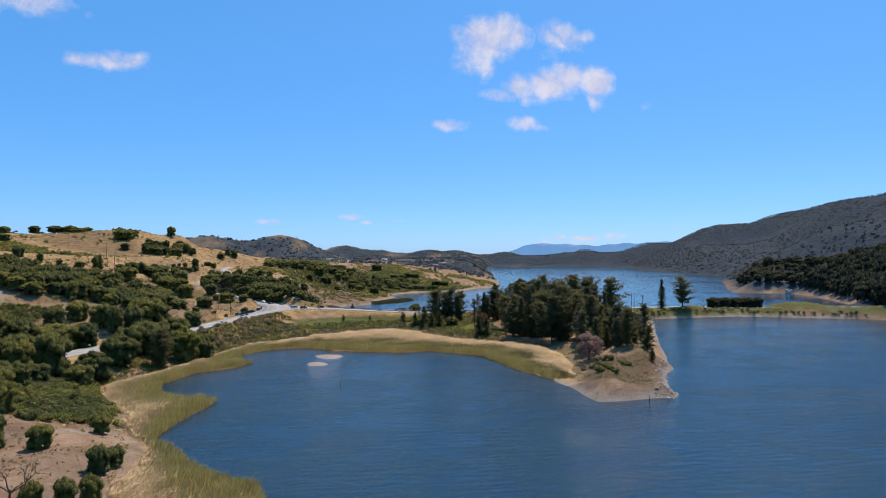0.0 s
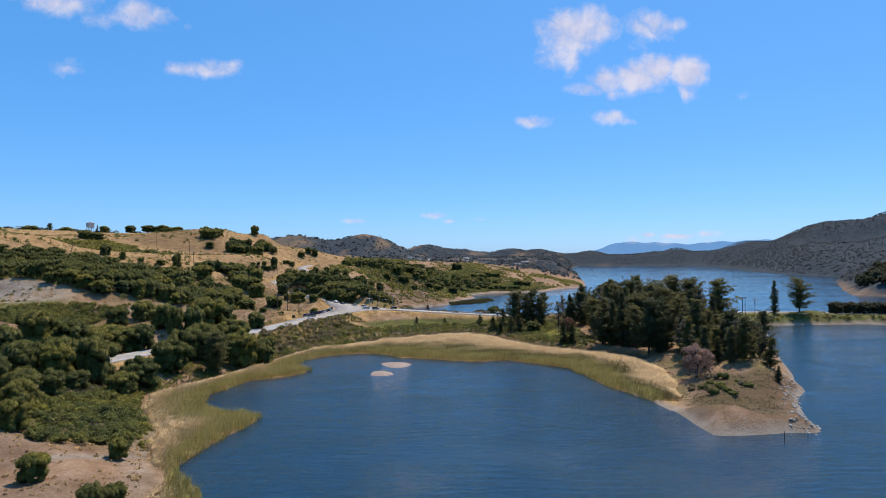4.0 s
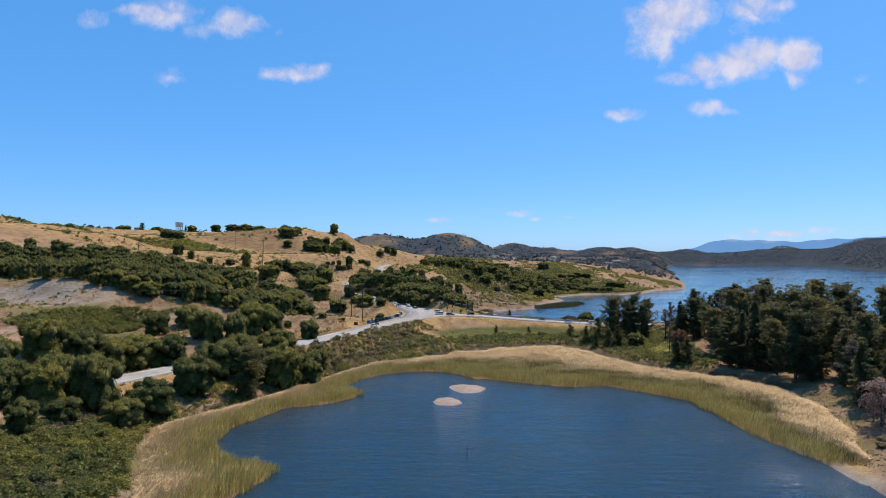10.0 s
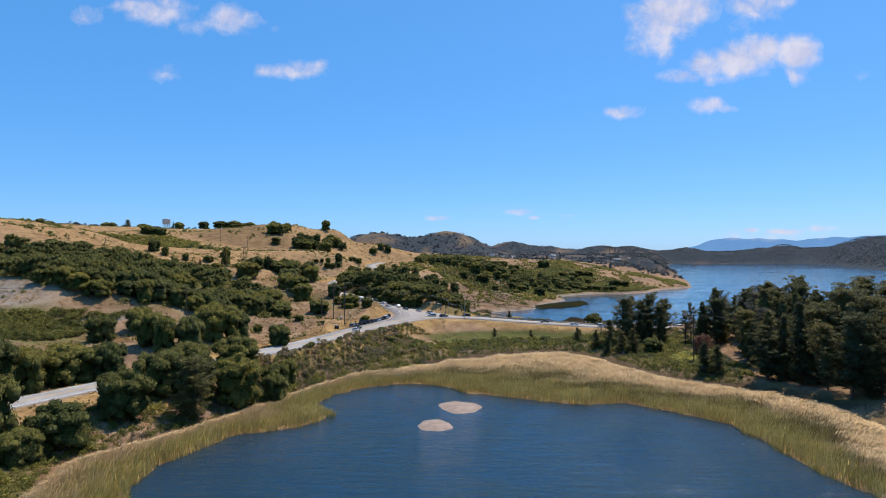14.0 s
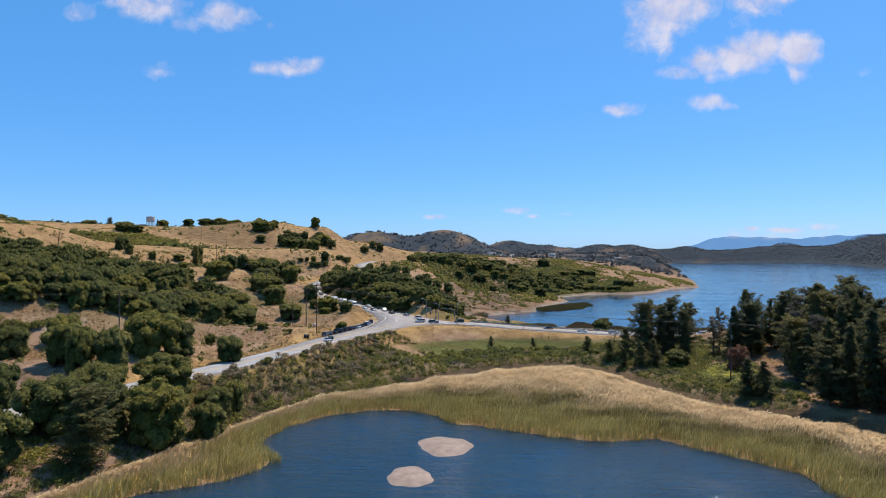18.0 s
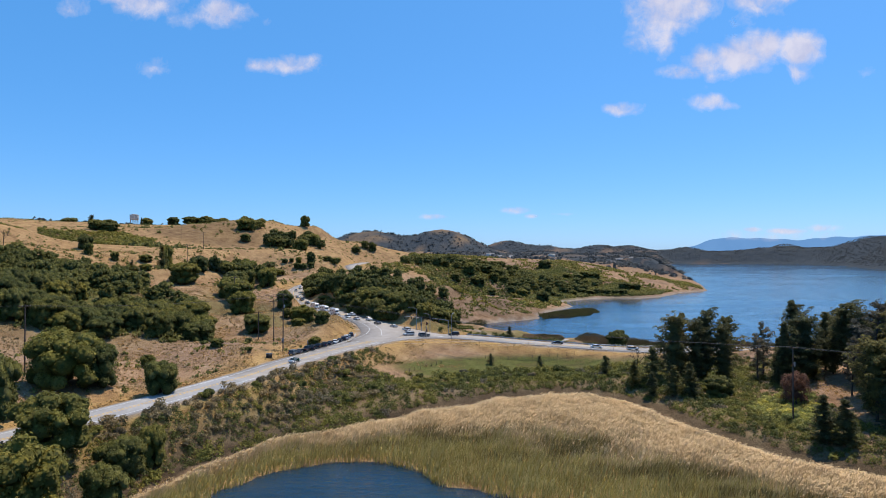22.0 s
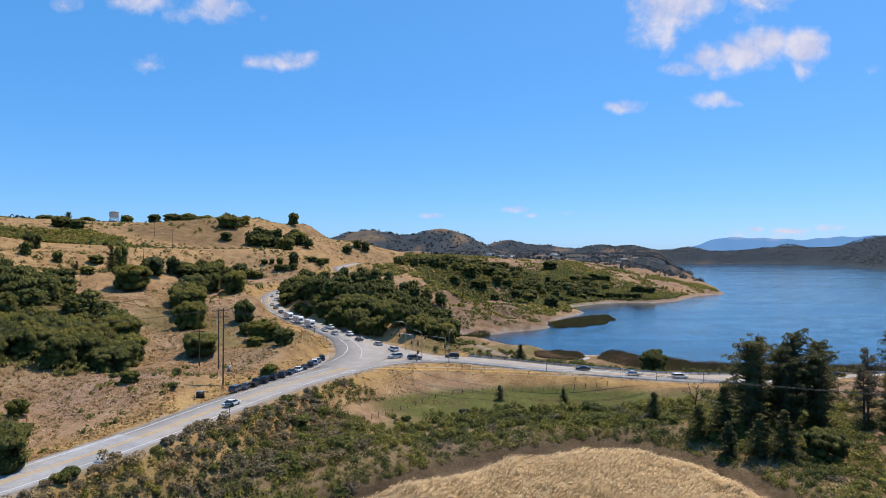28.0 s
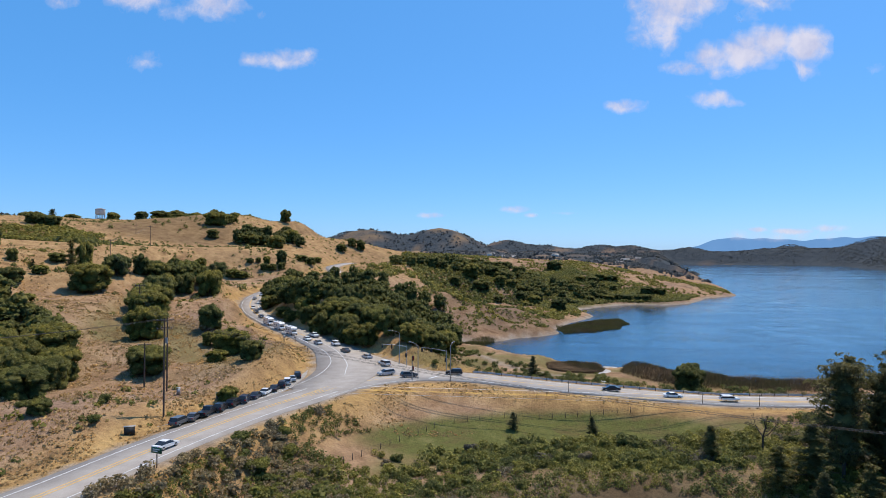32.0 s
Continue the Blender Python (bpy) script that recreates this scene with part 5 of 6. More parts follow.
def on_road(x, y):
    q = ROAD_ALL[np.argmin((ROAD_ALL[:, 0] - x) ** 2 + (ROAD_ALL[:, 1] - y) ** 2)]
    return float(q[2])


def paint(name, line, off, width, mat, label, lift=0.075, dash=0):
    v, f = ribbon(line, off - width / 2, off + width / 2, lift)
    if dash:
        f = f[(np.arange(len(f)) // dash) % 3 == 0]
    return tagged(new(name, mesh_of(name, v, f, mat)), label, "road marking", kind="structure")


def part_of_line(rows, y0, y1):
    line = curve_points(rows, 1.0)
    return line[(line[:, 1] > y0) & (line[:, 1] < y1)]


south = part_of_line(ROAD_MAIN, 60, 438)
paint("edge_line_west", south, -4.2, 0.2, M_WHITE_LINE, "worn white edge line on asphalt")
paint("edge_line_east", south, 4.2, 0.2, M_WHITE_LINE, "worn white edge line on asphalt")
paint("centre_line_west", south, -0.42, 0.22, M_YELLOW_LINE, "worn yellow centre line on asphalt")
paint("centre_line_east", south, 0.42, 0.22, M_YELLOW_LINE, "worn yellow centre line on asphalt")
whole = curve_points(ROAD_MAIN, 1.0)
cause = whole[(whole[:, 0] > 8) & (whole[:, 0] < 420)]
paint("edge_line_north", cause, -4.2, 0.2, M_WHITE_LINE, "white edge line on the causeway")
paint("edge_line_south", cause, 4.2, 0.2, M_WHITE_LINE, "white edge line on the causeway")
paint("centre_line_causeway", cause, -0.2, 0.22, M_YELLOW_LINE, "yellow centre line on the causeway")
uphill = part_of_line(ROAD_HILL, 510, 760)
paint("edge_line_hill_west", uphill, -3.9, 0.2, M_WHITE_LINE, "white edge line on the hill road")
paint("edge_line_hill_east", uphill, 3.9, 0.2, M_WHITE_LINE, "white edge line on the hill road")
paint("centre_line_hill", uphill, 0, 0.3, M_YELLOW_LINE, "double yellow line on the hill road")


def loose_line(name, rows, mat, width=0.17, label="white turning lane line"):
    line = curve_points([(x, y, on_road(x, y) + 0.03, 0) for x, y in rows], 1.0)
    return paint(name, line, 0, width, mat, label)


loose_line("turn_line_west", [(-37.5, 426), (-34.2, 438), (-32, 450), (-31.4, 461), (-33, 475), (-39, 491), (-49, 507), (-55, 516)], M_WHITE_LINE)
loose_line("turn_line_east", [(-24.5, 455), (-25.6, 462), (-27, 470), (-31, 482), (-37, 496), (-44, 507)], M_WHITE_LINE)
loose_line("median_line_a", [(-29, 430), (-24, 443), (-17, 453), (-7, 459.5)], M_YELLOW_LINE, 0.14, "yellow median line in the junction")
loose_line("median_line_b", [(-27, 429), (-22, 441), (-15, 450.5), (-6, 456)], M_YELLOW_LINE, 0.14, "yellow median line in the junction")
loose_line("lane_line", [(-22.5, 428), (-17.5, 439), (-10, 448.5), (-2, 453)], M_WHITE_LINE, 0.16, "white lane line at the junction")
for x, y, w in ((-20.5, 440.5, 1.0), (-19.9, 442, 0.5), (-19.2, 443.5, 0.5), (-18.6, 445, 0.5)):
    loose_line("arrow_mark", [(x, y), (x + 0.65, y + 1.5)], M_WHITE_LINE, w, "white turn arrow on asphalt")
loose_line("stop_line", [(-1.5, 455.5), (0.5, 459)], M_WHITE_LINE, 0.5, "white stop line at the signals")

# gravel lay-by with the parked cars, and the worn concrete patch farther down
layby = curve_points([(-52, 398, 11.58, 0), (-45.5, 412, 11.66, 2.2), (-41.2, 424, 11.74, 4), (-38.8, 438, 11.82, 4.4), (-38.2, 452, 11.9, 3.6), (-38.5, 464, 12.0, 1.5)], 1.0)
v, f = slab(layby, -layby[:, 3], layby[:, 3], 0.066, 0.3)
tagged(new("layby", mesh_of("layby", v, f, M_GRAVEL)), "pale gravel lay-by beside the road", "lay-by", kind="structure")
patch = part_of_line(ROAD_MAIN, 120, 366)
v, f = ribbon(patch, -5.2, 5.2, 0.058)
M_PATCH = mat_plain("old_concrete", (0.29, 0.278, 0.262), (0.40, 0.384, 0.364), 0.15, 0.9, bump=0.3, distance=0.02)
tagged(new("pavement_patch", mesh_of("pavement_patch", v, f, M_PATCH)), "older paler road surface", "road surface", kind="structure")

# ---- helpers for built things ----


def box(x0, x1, y0, y1, z0, z1, taper=0.0):
    v = np.array([(x, y, z0) for x, y in ((x0, y0), (x1, y0), (x1, y1), (x0, y1))] + [(x, y, z1) for x, y in ((x0 + taper, y0 + taper), (x1 - taper, y0 + taper), (x1 - taper, y1 - taper), (x0 + taper, y1 - taper))], float)
    f = np.array([(3, 2, 1, 0), (4, 5, 6, 7), (0, 1, 5, 4), (1, 2, 6, 5), (2, 3, 7, 6), (3, 0, 4, 7)])
    return v, f


def bm_mesh(name, build, mat, bevel=0.0, segments=1):
    bm = bmesh.new()
    build(bm)
    if bevel:
        bmesh.ops.bevel(bm, geom=bm.edges[:], offset=bevel, segments=segments, affect="EDGES")
    me = bpy.data.meshes.new(name)
    bm.to_mesh(me)
    bm.free()
    me.materials.append(mat)
    return me


def solid(points, half, top_half, z_split):
    """A side outline of x, z swept across the width, narrower above z_split."""
    def build(bm):
        rows = []
        for s in (-1, 1):
            rows.append([bm.verts.new((x, s * (half if z <= z_split else top_half), z)) for x, z in points])
        bm.faces.new(rows[0])
        bm.faces.new(rows[1][::-1])
        n = len(points)
        for i in range(n):
            j = (i + 1) % n
            bm.faces.new((rows[0][j], rows[0][i], rows[1][i], rows[1][j]))
        bmesh.ops.recalc_face_normals(bm, faces=bm.faces[:])
    return build


def disc(radius, width, sides=14):
    def build(bm):
        bmesh.ops.create_cone(bm, cap_ends=True, segments=sides, radius1=radius, radius2=radius, depth=width, matrix=Matrix.Rotation(radians(90), 4, "X"))
    return build


# ---- vehicles ----
def car_paint(name, colour, rough=0.3):
    m, n, l, b = shader(name, rough, 0.35)
    tc = n.new("ShaderNodeTexCoord").outputs["Object"]
    dust = noise_node(n, l, 2.5, 4, 0.6, tc)
    l.new(ramp_node(n, l, dust, (0.35, colour), (0.75, tuple(c * 0.9 + 0.02 for c in colour))), b.inputs["Base Color"])
    b.inputs["Coat Weight"].default_value = 0.2
    return m


PAINTS = {"white": car_paint("white_paint", (0.75, 0.75, 0.74)), "black": car_paint("black_paint", (0.012, 0.012, 0.014)), "grey": car_paint("grey_paint", (0.10, 0.105, 0.11)), "silver": car_paint("silver_paint", (0.45, 0.46, 0.47)), "blue": car_paint("dark_blue_paint", (0.02, 0.028, 0.05))}
M_GLASS = car_paint("tinted_glass", (0.02, 0.024, 0.028), 0.05)
M_TYRE = mat_plain("tyre_rubber", (0.015, 0.015, 0.015), (0.03, 0.03, 0.03), 5, 0.9, bump=0)
M_RIM = mat_plain("alloy_rim", (0.35, 0.35, 0.36), (0.5, 0.5, 0.5), 5, 0.35, 0.8, bump=0)
M_LAMP = mat_plain("lamp_glass", (0.6, 0.6, 0.58), (0.75, 0.75, 0.73), 5, 0.15, bump=0)
M_TAIL = mat_plain("tail_lamp_glass", (0.30, 0.01, 0.01), (0.40, 0.02, 0.02), 5, 0.2, bump=0)
TYRE, RIM = bm_mesh("tyre", disc(0.34, 0.24), M_TYRE, 0.03), bm_mesh("rim", disc(0.21, 0.26, 10), M_RIM, 0.02)
SHAPES = {
    "sedan": dict(body=[(-2.3, 0.32), (2.3, 0.30), (2.36, 0.55), (2.25, 0.72), (1.3, 0.88), (-1.55, 0.94), (-2.3, 0.92), (-2.36, 0.6)], glass=[(1.35, 0.86), (0.45, 1.36), (-0.9, 1.38), (-1.75, 0.93)], roof=[(0.42, 1.34), (-0.88, 1.36), (-0.8, 1.42), (0.3, 1.41)], half=0.9, top=0.68, wheel=(1.42, -1.38)),
    "suv": dict(body=[(-2.35, 0.4), (2.35, 0.38), (2.4, 0.7), (2.3, 0.95), (1.25, 1.06), (-2.3, 1.08), (-2.4, 0.7)], glass=[(1.3, 1.04), (0.6, 1.6), (-1.9, 1.62), (-2.3, 1.06)], roof=[(0.58, 1.57), (-1.95, 1.6), (-1.9, 1.68), (0.45, 1.67)], half=0.95, top=0.76, wheel=(1.48, -1.42)),
    "pickup": dict(body=[(-2.85, 0.45), (2.8, 0.43), (2.85, 0.8), (2.75, 1.05), (1.5, 1.14), (-0.65, 1.14), (-0.7, 1.1), (-2.85, 1.12)], glass=[(1.5, 1.12), (0.95, 1.72), (-0.35, 1.74), (-0.65, 1.12)], roof=[(0.93, 1.70), (-0.38, 1.72), (-0.3, 1.8), (0.8, 1.79)], half=1.0, top=0.8, wheel=(1.8, -1.75)),
}
CAR_PARTS = {}


def car(kind, colour, x, y, heading, label, group):
    q = SHAPES[kind]
    if (kind, colour) not in CAR_PARTS:
        paint_mat = PAINTS[colour]
        CAR_PARTS[kind, colour] = (
            bm_mesh("body", solid(q["body"], q["half"], q["half"] * 0.96, 0.6), paint_mat, 0.06, 2), bm_mesh("window_band", solid(q["glass"], q["half"] * 0.93, q["top"], q["glass"][0][1] + 0.1), M_GLASS, 0.03),
            bm_mesh("roof", solid(q["roof"], q["top"] * 1.02, q["top"] * 0.94, q["roof"][0][1] + 0.03), paint_mat, 0.02))
    body, glass, roof = CAR_PARTS[kind, colour]
    e = thing({"sedan": "car", "suv": "car", "pickup": "pickup_truck"}[kind], (x, y, on_road(x, y) + 0.07), label, "car", group, heading)
    child("body", body, e)
    child("window_band", glass, e, "dark tinted window glass")
    child("roof", roof, e)
    for wx in q["wheel"]:
        for s in (-1, 1):
            w = child("wheel", TYRE, e, "black rubber wheel")
            w.location = (wx, s * (q["half"] - 0.1), 0.34)
            child("rim", RIM, w, "grey alloy rim").location = (0, s * 0.02, 0)
    front, z = q["body"][2][0], q["body"][2][1] + 0.05
    for s in (-1, 1):
        child("headlight", HEADLIGHT, e, "clear headlight").location = (front - 0.05, s * (q["half"] - 0.28), z)
        child("tail_light", TAILLIGHT, e, "red tail light").location = (q["body"][0][0] + 0.02, s * (q["half"] - 0.2), z + 0.12)
    return e


HEADLIGHT, TAILLIGHT = mesh_of("headlight", *box(-0.08, 0.08, -0.2, 0.2, -0.08, 0.08, 0.02), M_LAMP), mesh_of("tail_light", *box(-0.06, 0.06, -0.14, 0.14, -0.1, 0.12, 0.02), M_TAIL)


def road_heading(x, y, rows):
    line = curve_points(rows, 1.0)
    k = int(np.clip(np.argmin((line[:, 0] - x) ** 2 + (line[:, 1] - y) ** 2), 1, len(line) - 2))
    d = line[k + 1] - line[k - 1]
    return math.atan2(d[1], d[0])


PARKED = [("suv", "grey"), ("sedan", "grey"), ("pickup", "black"), ("suv", "black"), ("suv", "black"), ("suv", "blue"), ("sedan", "blue"), ("sedan", "white"), ("sedan", "black"), ("suv", "black"), ("suv", "white"), ("sedan", "silver"), ("suv", "black")]
line = curve_points([(-46.2, 402.5, 0, 0), (-42.4, 414.5, 0, 0), (-39, 426, 0, 0), (-36.6, 438, 0, 0), (-36, 453, 0, 0)], 0.5)
for k, (kind, colour) in enumerate(PARKED):
    i = int((k + 0.4) / len(PARKED) * (len(line) - 2))
    d = line[i + 1] - line[i]
    car(kind, colour, line[i, 0], line[i, 1], math.atan2(d[1], d[0]) + R.uniform(-0.05, 0.16) + 0.2, f"{colour} {kind if kind != 'suv' else 'sport utility car'} parked in the gravel lay-by", "parked cars")
for kind, colour, x, y, rows, back, label in (
        ("sedan", "white", -41.2, 389.5, ROAD_MAIN, 0, "white sedan driving on the shore road"), ("suv", "silver", -13.5, 457.5, ROAD_MAIN, 1, "silver sport utility car in the junction"), ("suv", "grey", -7, 456, ROAD_MAIN, 0, "grey car waiting at the signals"),
        ("suv", "white", -16, 471, ROAD_SLIP, 0, "white wagon coming out of the side road"), ("sedan", "silver", -23, 481, ROAD_SLIP, 0, "silver sedan coming down the side road"), ("sedan", "grey", -32, 491, ROAD_SLIP, 0, "grey sedan coming down the side road"),
        ("suv", "white", -38, 503, ROAD_HILL, 1, "white sport utility car on the side road"), ("sedan", "silver", -44.5, 504.5, ROAD_HILL, 1, "silver sedan on the side road"), ("sedan", "white", -50.5, 512, ROAD_HILL, 1, "white sedan queueing on the side road"),
        ("pickup", "white", -50, 520, ROAD_HILL, 1, "white pickup on the side road"), ("suv", "black", 5, 463, ROAD_MAIN, 1, "black car on the causeway"), ("sedan", "black", 47, 454.5, ROAD_MAIN, 1, "black sedan on the causeway"),
        ("sedan", "white", 62, 451.2, ROAD_MAIN, 0, "white sedan on the causeway"), ("suv", "white", 76, 450.5, ROAD_MAIN, 0, "white car on the causeway"), ("sedan", "grey", -79, 552, ROAD_HILL, 1, "grey sedan in the queue uphill"),
        ("sedan", "blue", -85, 562, ROAD_HILL, 1, "dark blue sedan in the queue uphill"), ("suv", "grey", -92, 575, ROAD_HILL, 1, "grey car in the queue uphill"), ("sedan", "white", -98, 587, ROAD_HILL, 1, "white sedan in the queue uphill"),
        ("sedan", "silver", -109, 620, ROAD_HILL, 1, "silver sedan higher on the hill road"), ("suv", "white", -110, 634, ROAD_HILL, 1, "white car higher on the hill road"), ("suv", "white", 118, 456, ROAD_MAIN, 0, "white car behind the pines"),
        ("sedan", "black", 130, 463, ROAD_MAIN, 1, "black car behind the pines"), ("sedan", "white", 320, 474, ROAD_MAIN, 1, "white car far along the causeway")):
    car(kind, colour, x, y, road_heading(x, y, rows) + math.pi * back, label, "cars on the road")

M_RV = mat_plain("rv_white_panel", (0.66, 0.66, 0.65), (0.76, 0.76, 0.75), 0.6, 0.45, bump=0)
M_STRIPE = mat_plain("rv_grey_stripe", (0.25, 0.27, 0.30), (0.32, 0.34, 0.36), 0.6, 0.5, bump=0)
RV_BODY = bm_mesh("coach_body", solid([(-3.9, 0.55), (1.9, 0.55), (2.0, 1.75), (3.1, 1.95), (3.2, 2.6), (2.7, 3.05), (-3.9, 3.1)], 1.2, 1.17, 2.0), M_RV, 0.08, 2)
RV_CAB = bm_mesh("cab", solid([(1.7, 0.5), (3.9, 0.48), (4.0, 0.95), (3.1, 1.15), (2.6, 1.85), (1.7, 1.85)], 0.98, 0.85, 1.2), M_RV, 0.05, 2)
RV_SCREEN = mesh_of("windscreen", *box(2.62, 3.0, -0.8, 0.8, 1.2, 1.78, 0.05), M_GLASS)
RV_WINDOW = mesh_of("window", *box(-0.5, 0.5, -0.03, 0.03, -0.3, 0.3, 0.01), M_GLASS)
RV_BAND = mesh_of("stripe", *box(-3.85, 1.9, -1.215, 1.215, 1.05, 1.25), M_STRIPE)
RV_VENT = mesh_of("roof_vent", *box(-0.45, 0.45, -0.35, 0.35, 0, 0.25, 0.08), M_RV)


def motorhome(x, y, heading):
    e = thing("motorhome", (x, y, on_road(x, y) + 0.07), "white motorhome with grey stripe queueing uphill", "motorhome", "motorhomes", heading)
    child("coach_body", RV_BODY, e)
    child("cab", RV_CAB, e)
    child("windscreen", RV_SCREEN, e, "dark sloped windscreen")
    child("stripe", RV_BAND, e, "grey painted stripe")
    for px, side in ((-2.6, 1), (-0.6, 1), (-2.2, -1), (0.4, -1)):
        child("window", RV_WINDOW, e, "dark side window").location = (px, side * 1.2, 1.95)
    for px in (-2.2, 0.2):
        child("roof_vent", RV_VENT, e).location = (px, 0, 3.08)
    for wx in (2.9, -2.0):
        for s in (-1, 1):
            w = child("wheel", TYRE, e, "black rubber wheel")
            w.location, w.scale = (wx, s * 0.98, 0.4), (1.15, 1.15, 1.15)
            child("rim", RIM, w)
    return e


for x, y in ((-59.8, 523.2), (-68, 534), (-76, 545)):
    motorhome(x, y, road_heading(x, y, ROAD_HILL) + math.pi)

# ---- poles, wires, signals, signs ----
M_INSULATOR = mat_plain("insulator_glaze", (0.25, 0.22, 0.2), (0.4, 0.38, 0.36), 4, 0.3, bump=0)
M_DARK = mat_plain("dark_painted_metal", (0.02, 0.022, 0.022), (0.045, 0.047, 0.045), 3, 0.6, bump=0)
M_SIGN = mat_plain("green_sign_face", (0.01, 0.07, 0.04), (0.02, 0.09, 0.05), 3, 0.5, bump=0)
M_WIRE = mat_plain("power_wire", (0.05, 0.05, 0.05), (0.09, 0.09, 0.09), 3, 0.7, bump=0)
M_CONCRETE = mat_plain("concrete", (0.36, 0.34, 0.31), (0.5, 0.47, 0.43), 0.6, 0.9, bump=0.3)
M_PALE_WALL = mat_plain("pale_painted_wall", (0.55, 0.52, 0.47), (0.68, 0.65, 0.6), 0.4, 0.8)
M_ROOFING = mat_plain("grey_roofing", (0.22, 0.2, 0.19), (0.32, 0.3, 0.28), 0.8, 0.85)
WIRE_ENDS = {}


def utility_pole(key, x, y, height, arms, turn, extra=False):
    z = ground_at(x, y)
    e = thing("utility_pole", (x, y, z), "tall weathered brown wooden utility pole with crossarms", "utility pole", "utility poles", turn)
    child("pole", mesh_of("pole", *tube([(0, 0, -0.8), (0, 0, height * 0.5), (0, 0, height)], [0.2, 0.17, 0.13], 8), M_POLE), e)
    ends = []
    for k in range(arms):
        h = height - 0.5 - 1.7 * k
        child("crossarm", mesh_of("crossarm", *box(-1.45, 1.45, 0.14, 0.27, h - 0.08, h + 0.08, 0.01), M_POLE), e)
        child("brace", mesh_of("brace", *tube([(-0.7, 0.2, h), (0, 0.15, h - 0.7), (0.7, 0.2, h)], [0.025] * 3, 4), M_STEEL), e, "thin steel brace")
        for px in (-1.3, -0.6, 0.6, 1.3):
            child("insulator", INSULATOR, e, "glazed insulator").location = (px, 0.2, h + 0.08)
            ends.append(e.matrix_basis @ Vector((px, 0.2, h + 0.25)))
    if extra:
        child("transformer", mesh_of("transformer", *tube([(0.35, 0, height - 5), (0.35, 0, height - 3.9)], [0.26, 0.26], 10), M_STEEL), e, "grey drum transformer")
    WIRE_ENDS[key] = ends or [Vector((x, y, z + height))]
    return e


INSULATOR = mesh_of("insulator", *tube([(0, 0, 0), (0, 0, 0.1), (0, 0, 0.2)], [0.07, 0.09, 0.03], 6), M_INSULATOR)
for key, x, y, h, arms, turn, extra in (("a", -50, 406, 19.5, 2, 0.4, True), ("b", -60.5, 428, 17, 2, 0.4, False), ("c", -67, 430, 10.5, 1, 0.4, False), ("d", -99.5, 352, 17.5, 1, 1.1, False), ("e", 93, 359, 19, 1, 0.0, True), ("f", -166, 580, 15, 1, 0.3, False),
                                        ("g", -97, 482, 12, 1, 0.3, False), ("h", -283, 812, 15, 1, 0.3, False), ("i", 190, 352, 17, 1, 0.0, False), ("j", 196, 360, 18, 1, 0.0, False), ("k", -175, 300, 15, 1, 1.1, False), ("l", 205, 366, 18, 1, 0, False), ("m", -205, 690, 14, 1, 0.3, False)):
    utility_pole(key, x, y, h, arms, turn, extra)


def wires(a, b, count=3, sag=1.6):
    pieces = []
    for p, q in list(zip(WIRE_ENDS[a], WIRE_ENDS[b]))[:count]:
        pts = [p.lerp(q, t / 10) - Vector((0, 0, sag * 4 * (t / 10) * (1 - t / 10))) for t in range(11)]
        pieces.append(tube([tuple(v) for v in pts], [0.017] * 11, 4))
    return tagged(new("power_line", mesh_of("power_line", *joined(pieces), M_WIRE)), "thin sagging dark power wires between poles", "wires", "power lines")


for a, b, n in (("a", "b", 4), ("a", "e", 4), ("b", "g", 3), ("g", "f", 3), ("f", "m", 3), ("m", "h", 2), ("d", "a", 3), ("k", "d", 2), ("e", "i", 4), ("e", "j", 2)):
    wires(a, b, n, 3.0 if a == "e" or b == "e" else 1.5)


def street_lamp(x, y, height, reach, turn, label):
    e = thing("street_lamp", (x, y, ground_at(x, y)), label, "street lamp", "junction lamps", turn)
    child("pole", mesh_of("pole", *tube([(0, 0, -0.5), (0, 0, height * 0.6), (0, 0, height)], [0.13, 0.1, 0.08], 8), M_STEEL), e)
    child("arm", mesh_of("arm", *tube([(0, 0, height - 0.1), (reach * 0.5, 0, height + 0.55), (reach, 0, height + 0.75)], [0.07, 0.055, 0.045], 6), M_STEEL), e)
    child("lamp_head", mesh_of("lamp_head", *box(reach - 0.1, reach + 0.75, -0.16, 0.16, height + 0.65, height + 0.85, 0.04), M_STEEL), e)
    child("base", mesh_of("base", *tube([(0, 0, -0.3), (0, 0, 0.35)], [0.3, 0.28], 10), M_CONCRETE), e, "round concrete footing")
    return e


def signal_mast(x, y, reach, turn):
    e = thing("traffic_signal", (x, y, ground_at(x, y)), "grey signal mast with dark traffic lights over the road", "traffic light", "traffic lights", turn)
    child("pole", mesh_of("pole", *tube([(0, 0, -0.5), (0, 0, 6.2)], [0.14, 0.11], 8), M_STEEL), e)
    child("mast_arm", mesh_of("mast_arm", *tube([(0, 0, 5.8), (reach * 0.5, 0, 6.4), (reach, 0, 6.6)], [0.1, 0.08, 0.06], 6), M_STEEL), e)
    for px, pz in ((reach * 0.97, 6.0), (reach * 0.6, 5.9), (0.25, 3.2)):
        head = child("signal_head", SIGNAL, e, "dark three-lamp signal head")
        head.location = (px, 0, pz)
        for k in range(3):
            child("lens", LENS, head, "round signal lens").location = (0, -0.15, 0.35 - 0.35 * k)
    return e


